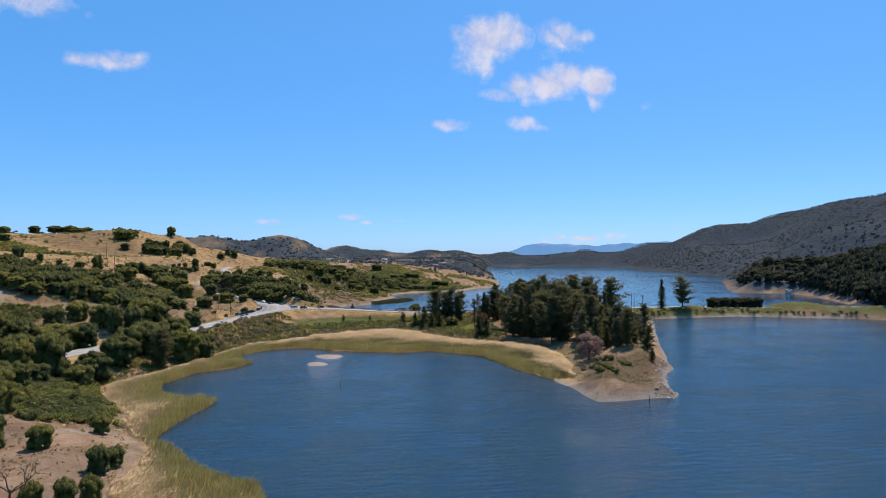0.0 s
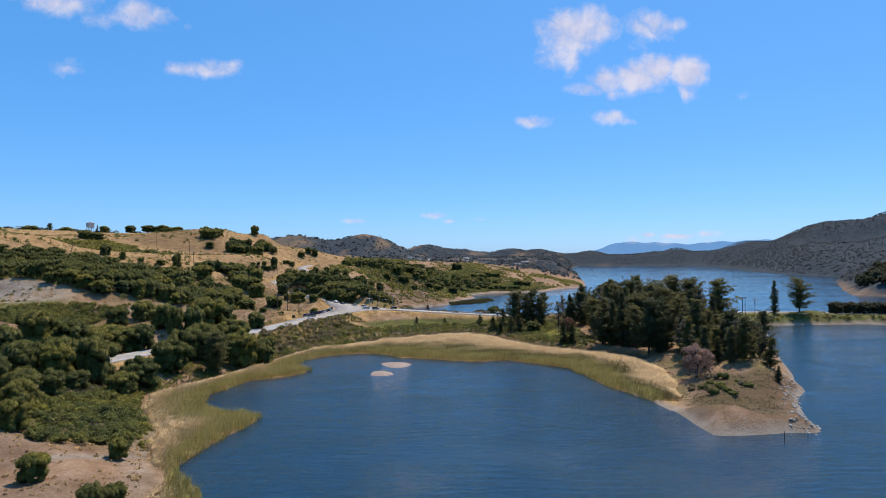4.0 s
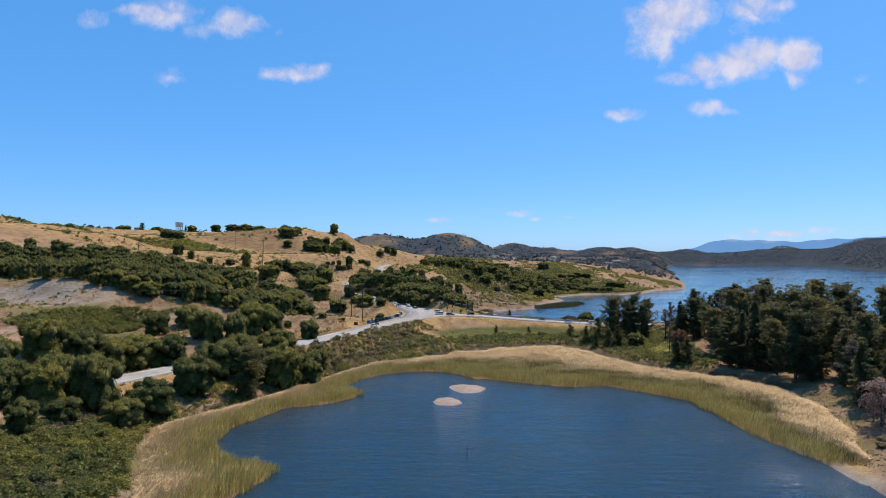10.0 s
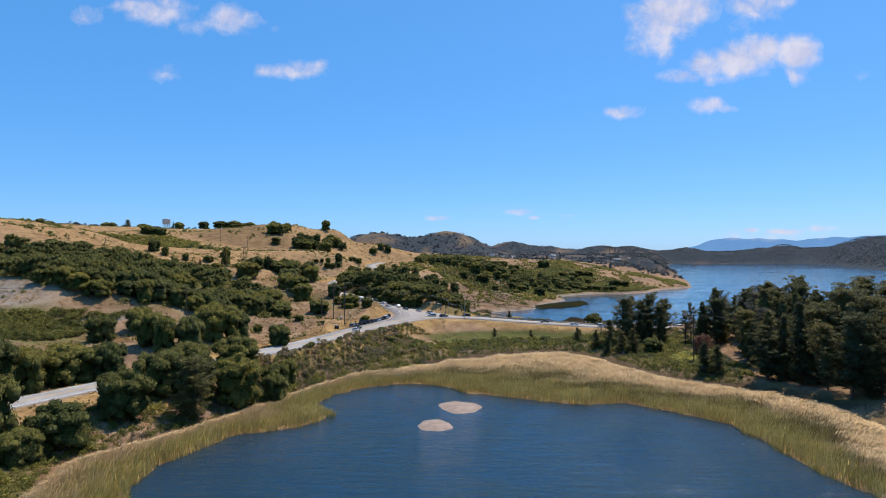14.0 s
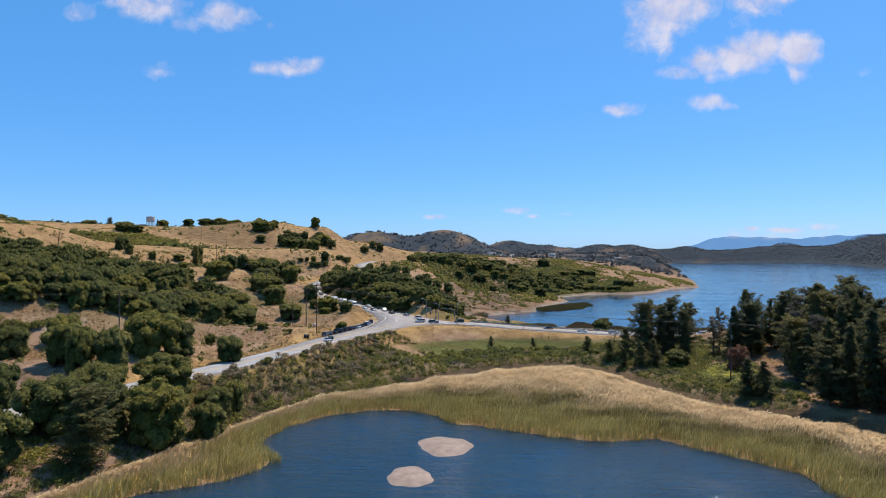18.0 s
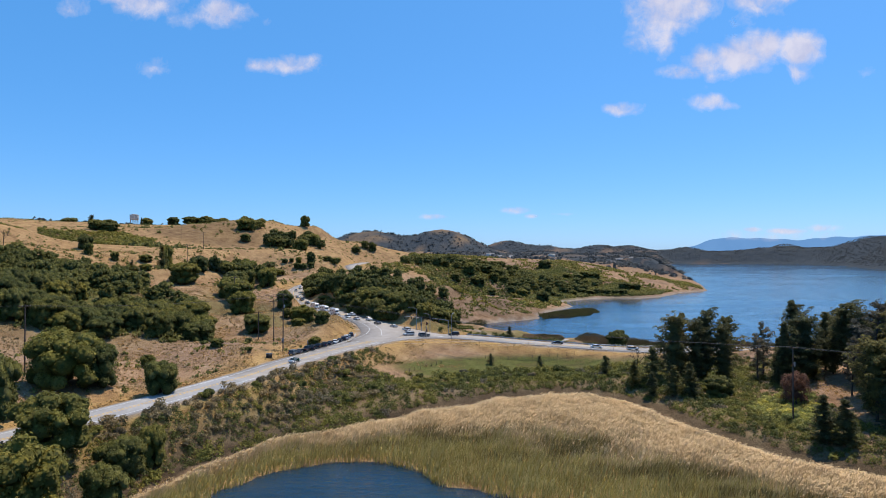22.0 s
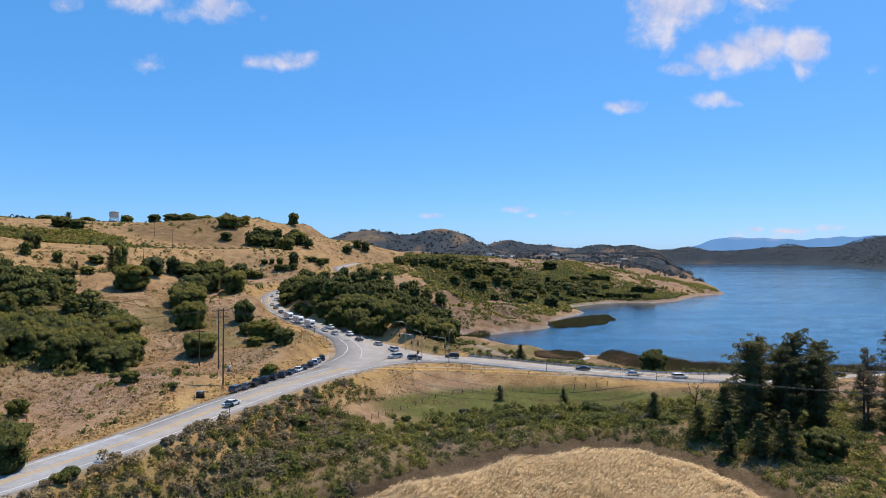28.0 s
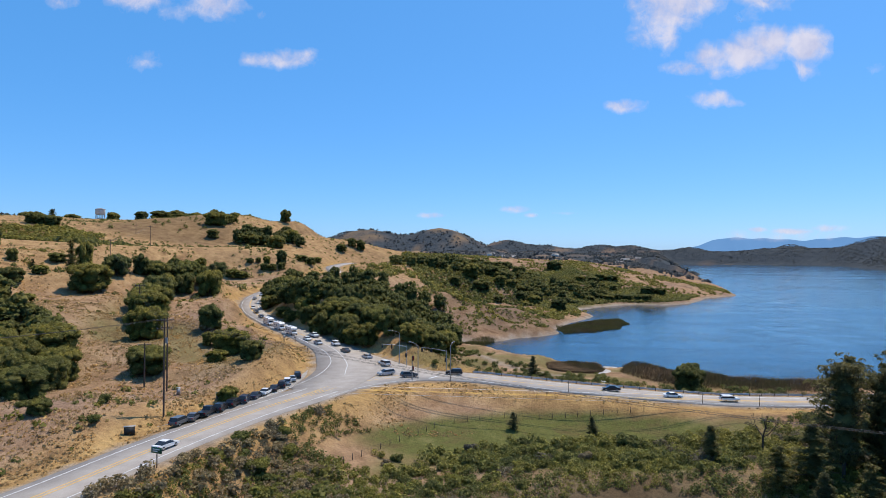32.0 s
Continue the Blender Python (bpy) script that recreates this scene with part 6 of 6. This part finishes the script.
SIGNAL, LENS = mesh_of("signal_head", *box(-0.24, 0.24, -0.14, 0.14, -0.6, 0.6, 0.03), M_DARK), bm_mesh("lens", disc(0.12, 0.06, 10), M_TAIL)
street_lamp(4.3, 454.2, 9.5, 2.6, 1.3, "tall grey street lamp at the junction")
street_lamp(-4.5, 455.0, 9, 2.4, 2.6, "grey street lamp beside the signals")
street_lamp(-12, 474.5, 9.5, 2.8, 3.4, "grey street lamp across the junction")
signal_mast(-9.5, 472.2, 7.5, 3.3)
signal_mast(2.5, 468.5, 7.5, 3.0)
signal_mast(-5.8, 452.2, 0.3, 0.4)


def road_sign(x, y, height, w, h, turn, mat, label):
    e = thing("road_sign", (x, y, ground_at(x, y)), label, "sign", "road signs", turn)
    child("post", mesh_of("post", *box(-0.06, 0.06, -0.06, 0.06, -0.5, height, 0.005), M_POLE), e)
    child("panel", mesh_of("panel", *box(-w / 2, w / 2, -0.1, -0.065, height - h - 0.05, height - 0.05, 0.006), mat), e)
    for k in range(2):
        child("lettering", mesh_of("lettering", *box(-w * 0.36, w * (0.3 - 0.2 * k), -0.108, -0.1, height - 0.05 - h * (0.42 + 0.34 * k), height - 0.05 - h * (0.25 + 0.34 * k)), M_WHITE_LINE), e, "white bar of writing")
    return e


road_sign(-38, 380.5, 3.2, 2.2, 0.9, -0.35, M_SIGN, "dark green road sign with two white bars of writing")
road_sign(-6.2, 453.4, 2.6, 0.6, 0.9, 0.3, M_DARK, "small dark sign on a post at the junction")
for x, y in ((35, 449.6), (67.7, 446), (82, 447)):
    road_sign(x, y, 2.9, 0.3, 0.5, 0.0, M_DARK, "thin dark marker post beside the causeway")
road_sign(-57, 505.5, 2.6, 0.8, 0.8, 0.6, M_STEEL, "grey back of a road sign uphill")
road_sign(-53.5, 507, 2.6, 0.8, 0.8, 0.6, M_STEEL, "grey back of a road sign uphill")
road_sign(-44, 489, 2.0, 0.5, 0.4, 0.6, M_DARK, "small dark sign on the inside of the bend")


def cabinet(x, y, w, h, mat, label):
    e = thing("utility_cabinet", (x, y, ground_at(x, y)), label, "utility box", "", 0.5)
    child("body", mesh_of("body", *box(-w / 2, w / 2, -0.3, 0.3, -0.1, h, 0.02), mat), e)
    child("door", mesh_of("door", *box(-w * 0.42, w * 0.42, -0.33, -0.29, 0.1, h * 0.9, 0.01), mat), e)
    child("lid", mesh_of("lid", *box(-w * 0.55, w * 0.55, -0.36, 0.36, h, h + 0.08, 0.03), M_STEEL), e)


cabinet(-55.8, 424, 0.8, 1.6, M_STEEL, "pale grey utility cabinet in the grass")
cabinet(-45.5, 421.5, 1.1, 1.3, M_STEEL, "grey utility box behind the parked cars")
cabinet(-51.5, 396.5, 1.8, 1.5, M_DARK, "dark gate box at the roadside")


def guard_rail(line, label):
    e = thing("guard_rail", (0, 0, 0), label, "guard rail")
    pts = line[::4]
    rail = np.column_stack([line[:, :3], line[:, 3]])
    for h in (0.45, 0.72):
        v, f = slab(rail, -0.06, 0.06, h + 0.12, 0.2)
        child("rail", mesh_of("rail", v, f, M_STEEL), e)
    post = mesh_of("post", *box(-0.1, 0.1, -0.1, 0.1, -0.5, 0.85, 0.01), M_POLE)
    for x, y, z, w in pts:
        child("post", post, e).location = (x, y, z)
    return e


d = np.gradient(cause[:, :2], axis=0)
d /= np.linalg.norm(d, axis=1)[:, None]
rail = np.column_stack([cause[:, 0] - d[:, 1] * 6.4, cause[:, 1] + d[:, 0] * 6.4, cause[:, 2] - 0.15, cause[:, 3]])
guard_rail(rail[(rail[:, 0] > 10) & (rail[:, 0] < 190)], "weathered steel guard rail on wooden posts")


def wire_fence(rows, gap, label):
    line = curve_points([(x, y, 0, 0) for x, y in rows], gap)
    z = ground_height(line[:, 0], line[:, 1])
    e = thing("wire_fence", (0, 0, 0), label, "fence", "wire fences")
    post = mesh_of("post", *box(-0.06, 0.06, -0.06, 0.06, -0.4, 1.35, 0.01), M_POLE)
    for (x, y, _, _), h in zip(line, z):
        child("post", post, e).location = (x, y, h)
    for k in (0.5, 0.85, 1.2):
        child("wire", mesh_of("wire", *tube([(a, b, h + k) for (a, b, _, _), h in zip(line, z)], [0.012] * len(line), 3), M_WIRE), e)
    return e


wire_fence([(3.4, 431), (-1.6, 425), (-6.9, 418), (-11.4, 409.6), (-15, 401)], 2.6, "old wire fence on the golden bank")
wire_fence([(3.4, 431), (18, 437), (33, 440), (52, 441)], 3.0, "old wire fence at the foot of the bank")

# ---- shore and water ----


def mound(name, x, y, rx, ry, h, turn, mat, label, category, seed):
    r = np.random.RandomState(seed)
    rings, sides = 9, 36
    v = [(0, 0, h)]
    for i in range(1, rings + 1):
        t = i / rings
        for s in range(sides):
            a = 2 * math.pi * s / sides
            k = 1 + 0.10 * math.sin(2 * a + seed) + 0.07 * math.sin(3 * a + 2 * seed) + 0.04 * math.sin(7 * a)
            v.append((rx * t * k * math.cos(a), ry * t * k * math.sin(a), h * (1 - t**2.2) * (1 + 0.12 * r.normal() * (1 - t)) - 0.25 * t**4))
    f = [(0, 1 + s, 1 + (s + 1) % sides, 0) for s in range(sides)]
    quads = [(1 + i * sides + s, 1 + (i + 1) * sides + s, 1 + (i + 1) * sides + (s + 1) % sides, 1 + i * sides + (s + 1) % sides) for i in range(rings - 1) for s in range(sides)]
    bm = bmesh.new()
    vs = [bm.verts.new(p) for p in v]
    for q in quads:
        bm.faces.new([vs[i] for i in q])
    for q in f:
        bm.faces.new([vs[i] for i in q[:3]])
    me = bpy.data.meshes.new(name)
    bm.to_mesh(me)
    bm.free()
    me.polygons.foreach_set("use_smooth", np.ones(len(me.polygons), bool))
    me.materials.append(mat)
    ob = tagged(new(name, me), label, category, "sandbars")
    ob.matrix_basis = Matrix.Translation((x, y, 0)) @ Matrix.Rotation(turn, 4, "Z")
    return ob


mound("sandbar", 7.4, 301.5, 7.2, 8.2, 0.55, -0.2, M_SAND, "bare pale grey mud bar in the water", "sandbar", 3)
mound("sandbar", 1.6, 281.3, 5.6, 6.2, 0.5, 0.3, M_SAND, "small bare pale mud bar in the water", "sandbar", 5)


def water_stake(x, y, height, label):
    e = thing("water_stake", (x, y, -0.6), label, "stake", "stakes in the water")
    child("pole", mesh_of("pole", *tube([(0, 0, -2), (0.03, 0, height * 0.5), (0.05, 0.03, height + 0.6)], [0.09, 0.085, 0.08], 8), M_DARK), e)
    child("cap", mesh_of("cap", *tube([(0.05, 0.03, height + 0.55), (0.05, 0.03, height + 0.7)], [0.11, 0.09], 8), M_DARK), e)


water_stake(9.4, 226, 2.4, "thin dark stake standing in the bay")
water_stake(103.2, 180.5, 2.6, "thin dark stake off the point")


def rock_mesh(seed):
    r = np.random.RandomState(seed)

    def build(bm):
        bmesh.ops.create_icosphere(bm, subdivisions=1, radius=0.5)
        for v in bm.verts:
            v.co *= r.uniform(0.7, 1.2)
            v.co.z *= 0.65
    return bm_mesh("rock", build, M_ROCK)


ROCKS = [rock_mesh(k) for k in range(5)]
edge = curve_points([(90, 190, 0, 0), (102, 188.5, 0, 0), (117, 189.5, 0, 0), (123, 203, 0, 0), (131, 219, 0, 0), (140, 232, 0, 0), (148, 245, 0, 0)], 0.45)
for k in range(240):
    q = edge[R.randrange(len(edge))]
    x, y = q[0] + R.gauss(-0.8, 1.3), q[1] + R.gauss(1.2, 1.3)
    s = R.uniform(0.35, 1.2) if q[0] > 114 else R.uniform(0.2, 0.45)
    ob = tagged(new("rock", ROCKS[R.randrange(5)]), "pale angular shore rock on the point", "rock", "shore rocks")
    ob.matrix_basis = Matrix.Translation((x, y, max(ground_at(x, y), -0.1) + 0.05)) @ Matrix.Rotation(R.uniform(0, 6), 4, "Z") @ Matrix.Diagonal((s, s * R.uniform(0.7, 1.2), s, 1))

ramp = curve_points([(50, 488, 3.4, 1.8), (54, 503, 2.9, 2.0), (58, 517, 1.9, 2.3), (62, 530, 1.0, 2.6), (66, 546, -0.5, 2.6)], 1.0)
v, f = slab(ramp, -ramp[:, 3], ramp[:, 3], 0.15, 0.5)
tagged(new("boat_ramp", mesh_of("boat_ramp", v, f, M_CONCRETE)), "pale concrete ramp down to the lake", "ramp")


def dead_tree(x, y, height, seed):
    r = np.random.RandomState(seed)
    e = thing("dead_tree", (x, y, ground_at(x, y)), "bare leafless grey brown tree on the bank", "tree", "dead trees")
    child("trunk", mesh_of("trunk", *tube([(0, 0, -0.5), (0.2, 0.1, height * 0.4)], [0.22, 0.16], 7), M_BARK), e)

    def limb(p, d, length, rad, depth):
        q = p + d * length
        pieces = [tube([tuple(p), tuple(p + d * length * 0.5 + r.normal(size=3) * 0.08 * length), tuple(q)], [rad, rad * 0.8, rad * 0.55], 5)]
        if depth:
            for _ in range(3):
                n = d + r.normal(size=3) * 0.55
                n[2] += 0.15
                pieces += limb(q, n / np.linalg.norm(n), length * r.uniform(0.55, 0.8), rad * 0.55, depth - 1)
        return pieces

    for _ in range(4):
        d = r.normal(size=3) * [0.7, 0.7, 0.3] + [0, 0, 0.9]
        child("limb", mesh_of("limb", *joined(limb(np.array([0.2, 0.1, height * 0.35]), d / np.linalg.norm(d), height * 0.28, 0.13, 3)), M_BARK), e)


dead_tree(-46.5, 110, 9.5, 3)
dead_tree(-112, 246, 9, 4)
dead_tree(69, 416, 7.5, 5)
dead_tree(-232, 512, 9, 6)

# ---- far buildings ----


def water_tank(x, y, z):
    e = thing("water_tank", (x, y, z), "pale round water tank on a steel tower", "water tank")
    child("tank", mesh_of("tank", *tube([(0, 0, 8.5), (0, 0, 9.5), (0, 0, 15.5)], [5.6, 6.2, 6.2], 20), M_PALE_WALL), e)
    child("roof", mesh_of("roof", *tube([(0, 0, 15.4), (0, 0, 16.2), (0, 0, 17.6)], [6.5, 6.3, 0.2], 20), M_ROOFING), e, "low grey conical roof")
    for k in range(8):
        a = k * math.pi / 4
        child("leg", mesh_of("leg", *tube([(6 * math.cos(a), 6 * math.sin(a), -2), (5.4 * math.cos(a), 5.4 * math.sin(a), 9)], [0.35, 0.35], 6), M_STEEL), e)
    for k in range(4):
        a, b = k * math.pi / 2, k * math.pi / 2 + math.pi / 4
        child("brace", mesh_of("brace", *tube([(5.9 * math.cos(a), 5.9 * math.sin(a), 0), (5.5 * math.cos(b), 5.5 * math.sin(b), 8)], [0.15, 0.15], 5), M_STEEL), e)


water_tank(-506, 1120, 89.5)


def house(x, y, w, d, h, turn, label, z=None, group="far buildings"):
    e = thing("house", (x, y, ground_at(x, y) if z is None else z), label, "building", group, turn)
    child("wall", mesh_of("wall", *box(-w / 2, w / 2, -d / 2, d / 2, -1.5, h), M_PALE_WALL), e)
    k = h + w * 0.0 + 1.6
    v = np.array([(-w / 2 - 0.5, -d / 2 - 0.5, h), (w / 2 + 0.5, -d / 2 - 0.5, h), (w / 2 + 0.5, 0, k), (-w / 2 - 0.5, 0, k), (-w / 2 - 0.5, d / 2 + 0.5, h), (w / 2 + 0.5, d / 2 + 0.5, h)])
    child("roof", mesh_of("roof", np.vstack([v, v - [0, 0, 0.25]]), np.array([(0, 1, 2, 3), (3, 2, 5, 4), (6, 9, 8, 7), (9, 10, 11, 8), (0, 6, 7, 1), (4, 5, 11, 10)]), M_ROOFING), e, "low grey gabled roof")
    n = max(2, int(w / 4))
    for i in range(n):
        px = -w / 2 + (i + 0.5) * w / n
        win = child("window", mesh_of("window", *box(px - 0.7, px + 0.7, -d / 2 - 0.06, -d / 2 + 0.02, 1.0, 2.3), M_GLASS), e, "dark window")
        child("sill", mesh_of("sill", *box(px - 0.8, px + 0.8, -d / 2 - 0.16, -d / 2, 0.88, 1.0), M_PALE_WALL), win)
    return e


for x, y, w, d, h, a in ((70, 1545, 34, 14, 7, 0.1), (125, 1560, 24, 12, 6, 0.2), (165, 1500, 16, 10, 5, -0.2), (40, 1590, 18, 11, 6, 0.0), (330, 1720, 20, 10, 5, 0.3), (420, 2050, 24, 12, 5, 0.1), (520, 2300, 20, 12, 6, 0.0), (210, 1900, 16, 10, 6, 0.4), (-30, 2400, 26, 14, 7, 0.2), (120, 2600, 24, 14, 7, 0)):
    house(x, y, w, d, h, a, "pale low building among far trees")
house(622, 728, 20, 8, 4, 0.9, "small pale boathouse at the water's edge", 0.6, "boathouses")

# ---- clouds and the farthest range ----


def mat_cloud():
    m = bpy.data.materials.new("cloud")
    m.use_nodes = True
    n, l = m.node_tree.nodes, m.node_tree.links
    n.remove(n["Principled BSDF"])
    tc = n.new("ShaderNodeTexCoord").outputs["Object"]
    puffs = noise_node(n, l, 0.011, 8, 0.64, tc, 0.25)
    wisps = noise_node(n, l, 0.0045, 4, 0.6, tc, 0.3)
    body = attr_node(n, "body").outputs["Fac"]
    ragged = math_node(n, l, "ADD", math_node(n, l, "MULTIPLY", math_node(n, l, "SUBTRACT", puffs, 0.5), 1.5), math_node(n, l, "MULTIPLY", math_node(n, l, "SUBTRACT", wisps, 0.5), 1.1))
    fac = math_node(n, l, "ADD", body, ragged)
    fac = ramp_node(n, l, fac, (0.0, (0, 0, 0)), (0.38, (0.24, 0.24, 0.24)), (0.72, (0.66, 0.66, 0.66)), (1.0, (0.9, 0.9, 0.9)))
    glow, clear, mixed = n.new("ShaderNodeEmission"), n.new("ShaderNodeBsdfTransparent"), n.new("ShaderNodeMixShader")
    shade = ramp_node(n, l, noise_node(n, l, 0.006, 5, 0.6, tc), (0.35, (0.60, 0.62, 0.84)), (0.65, (0.84, 0.81, 0.93)))
    l.new(shade, glow.inputs["Color"])
    glow.inputs["Strength"].default_value = 0.92
    l.new(fac, mixed.inputs[0])
    l.new(clear.outputs[0], mixed.inputs[1])
    l.new(glow.outputs[0], mixed.inputs[2])
    l.new(mixed.outputs[0], n["Material Output"].inputs["Surface"])
    return m


M_CLOUD = mat_cloud()
# each cloud is a heap of puffs: across, up (tangents seen from the middle of the flight), half width, half height, density
CLOUDS = [
    [(0.375, 0.289, 0.040, 0.012, 0.9), (0.420, 0.307, 0.036, 0.022, 1.0), (0.474, 0.318, 0.044, 0.030, 1.15), (0.510, 0.332, 0.040, 0.028, 1.15), (0.564, 0.327, 0.044, 0.028, 1.15), (0.592, 0.338, 0.026, 0.014, 0.8), (0.564, 0.296, 0.026, 0.020, 0.8), (0.505, 0.293, 0.020, 0.009, 0.6), (0.433, 0.287, 0.020, 0.014, 0.7)],
    [(0.357, 0.390, 0.055, 0.040, 1.15), (0.395, 0.402, 0.042, 0.034, 1.1), (0.330, 0.355, 0.034, 0.036, 0.75), (0.357, 0.345, 0.018, 0.036, 0.75), (0.303, 0.332, 0.020, 0.020, 0.6), (0.298, 0.395, 0.020, 0.022, 0.65)],
    [(0.500, 0.408, 0.050, 0.026, 1.0), (0.474, 0.372, 0.020, 0.015, 0.5), (0.538, 0.410, 0.032, 0.016, 0.8)],
    [(0.286, 0.233, 0.032, 0.011, 0.95), (0.303, 0.231, 0.02, 0.009, 0.7)],
    [(0.424, 0.244, 0.032, 0.014, 0.85), (0.440, 0.238, 0.032, 0.008, 0.75), (0.416, 0.258, 0.010, 0.014, 0.5)],
    [(-0.233, 0.302, 0.046, 0.015, 0.95), (-0.278, 0.298, 0.028, 0.012, 0.9), (-0.205, 0.304, 0.018, 0.015, 0.8)],
    [(-0.449, 0.298, 0.028, 0.018, 0.62)],
    [(-0.580, 0.390, 0.038, 0.018, 0.55), (-0.463, 0.399, 0.056, 0.027, 0.95), (-0.409, 0.368, 0.030, 0.014, 0.6), (-0.346, 0.381, 0.050, 0.022, 0.9), (-0.265, 0.368, 0.018, 0.009, 0.55), (-0.508, 0.404, 0.040, 0.014, 0.8)],
    [(0.672, 0.293, 0.018, 0.009, 0.5)],
    [(-0.008, 0.062, 0.024, 0.005, 0.9)], [(0.122, 0.072, 0.026, 0.006, 0.9)], [(0.143, 0.063, 0.013, 0.004, 0.85)], [(0.200, 0.066, 0.030, 0.003, 0.6)],
    [(0.545, 0.040, 0.034, 0.005, 0.95), (0.600, 0.044, 0.030, 0.006, 0.8), (0.490, 0.042, 0.020, 0.004, 0.8)], [(0.52, 0.033, 0.11, 0.010, 0.52)],
]


def cloud(puffs, seed):
    far, yaw = 4300.0, radians(3.5)
    ahead, right = Vector((-math.sin(yaw), math.cos(yaw), 0)), Vector((math.cos(yaw), math.sin(yaw), 0))
    p = np.array(puffs)
    x0, x1, z0, z1 = (p[:, 0] - 1.7 * p[:, 2]).min(), (p[:, 0] + 1.7 * p[:, 2]).max(), (p[:, 1] - 1.7 * p[:, 3]).min(), (p[:, 1] + 1.7 * p[:, 3]).max()
    u, v = (x0 + x1) / 2, (z0 + z1) / 2
    reach = far / math.sqrt(1 + u * u + v * v)
    place = Vector((15, 140, 44)) + (ahead + right * u + Vector((0, 0, v))) * reach
    nx, nz = 90, 48
    gx, gz = np.meshgrid(np.linspace(x0, x1, nx), np.linspace(z0, z1, nz))
    body = np.full(gx.shape, 0.0)
    for a, b, w, h, density in puffs:
        body = np.maximum(body, density * np.exp(-0.75 * (((gx - a) / w) ** 2 + ((gz - b) / h) ** 2) ** 1.4))
    rim = np.minimum.reduce([(gx - x0) / (x1 - x0), (x1 - gx) / (x1 - x0), (gz - z0) / (z1 - z0), (z1 - gz) / (z1 - z0)])
    body = body * 1.25 - 0.42 - 2.0 * smooth(0.10, 0.0, rim)
    bulge = waves(gx * 4000, gz * 4000, 200, seed) * 25
    vtx = np.stack([(gx - u) * reach, bulge, (gz - v) * reach], -1).reshape(-1, 3)
    i = np.arange(nx * nz).reshape(nz, nx)
    f = np.stack([i[:-1, :-1], i[:-1, 1:], i[1:, 1:], i[1:, :-1]], -1).reshape(-1, 4)
    me = mesh_of("cloud", vtx, f, M_CLOUD, False)
    a = me.attributes.new("body", "FLOAT", "POINT")
    a.data.foreach_set("value", body.astype(np.float32).ravel())
    ob = tagged(new("cloud", me), "soft white fair weather cloud in a blue sky", "cloud", "clouds", "structure")
    ob.matrix_world = Matrix.Translation(place) @ Matrix.Rotation(yaw, 4, "Z")
    ob.visible_shadow = False
    return ob


for k, row in enumerate(CLOUDS):
    cloud(row, 200 + k)


def build_backdrop():
    m = bpy.data.materials.new("haze_glow_range")
    m.use_nodes = True
    n, l = m.node_tree.nodes, m.node_tree.links
    n.remove(n["Principled BSDF"])
    # the range glows an even blue, standing in for the haze before it
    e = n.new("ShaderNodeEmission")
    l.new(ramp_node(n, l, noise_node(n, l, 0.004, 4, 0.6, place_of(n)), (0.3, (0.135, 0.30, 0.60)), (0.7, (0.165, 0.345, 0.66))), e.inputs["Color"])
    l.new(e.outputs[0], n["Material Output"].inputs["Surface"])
    t = np.linspace(0, 1, 90)
    x = 1200 + t * 2300
    crest = 62 + 92 * smooth(0, 0.2, t) + 16 * np.exp(-((t - 0.24) / 0.07) ** 2) + 26 * smooth(0.36, 0.62, t) + 4 * np.sin(t * 43) + 3 * np.sin(t * 91)
    y = 4560 - 0.12 * (x - 1250)
    top, low = np.stack([x, y, crest], -1), np.stack([x, y - 40, x * 0 - 20], -1)
    v = np.empty((180, 3))
    v[0::2], v[1::2] = low, top
    k = np.arange(0, 178, 2)
    return tagged(new("backdrop", mesh_of("backdrop", v, np.stack([k, k + 2, k + 3, k + 1], -1), m)), "mountain range on the horizon, its blue haze painted as glow", "mountains", kind="structure")


build_backdrop()
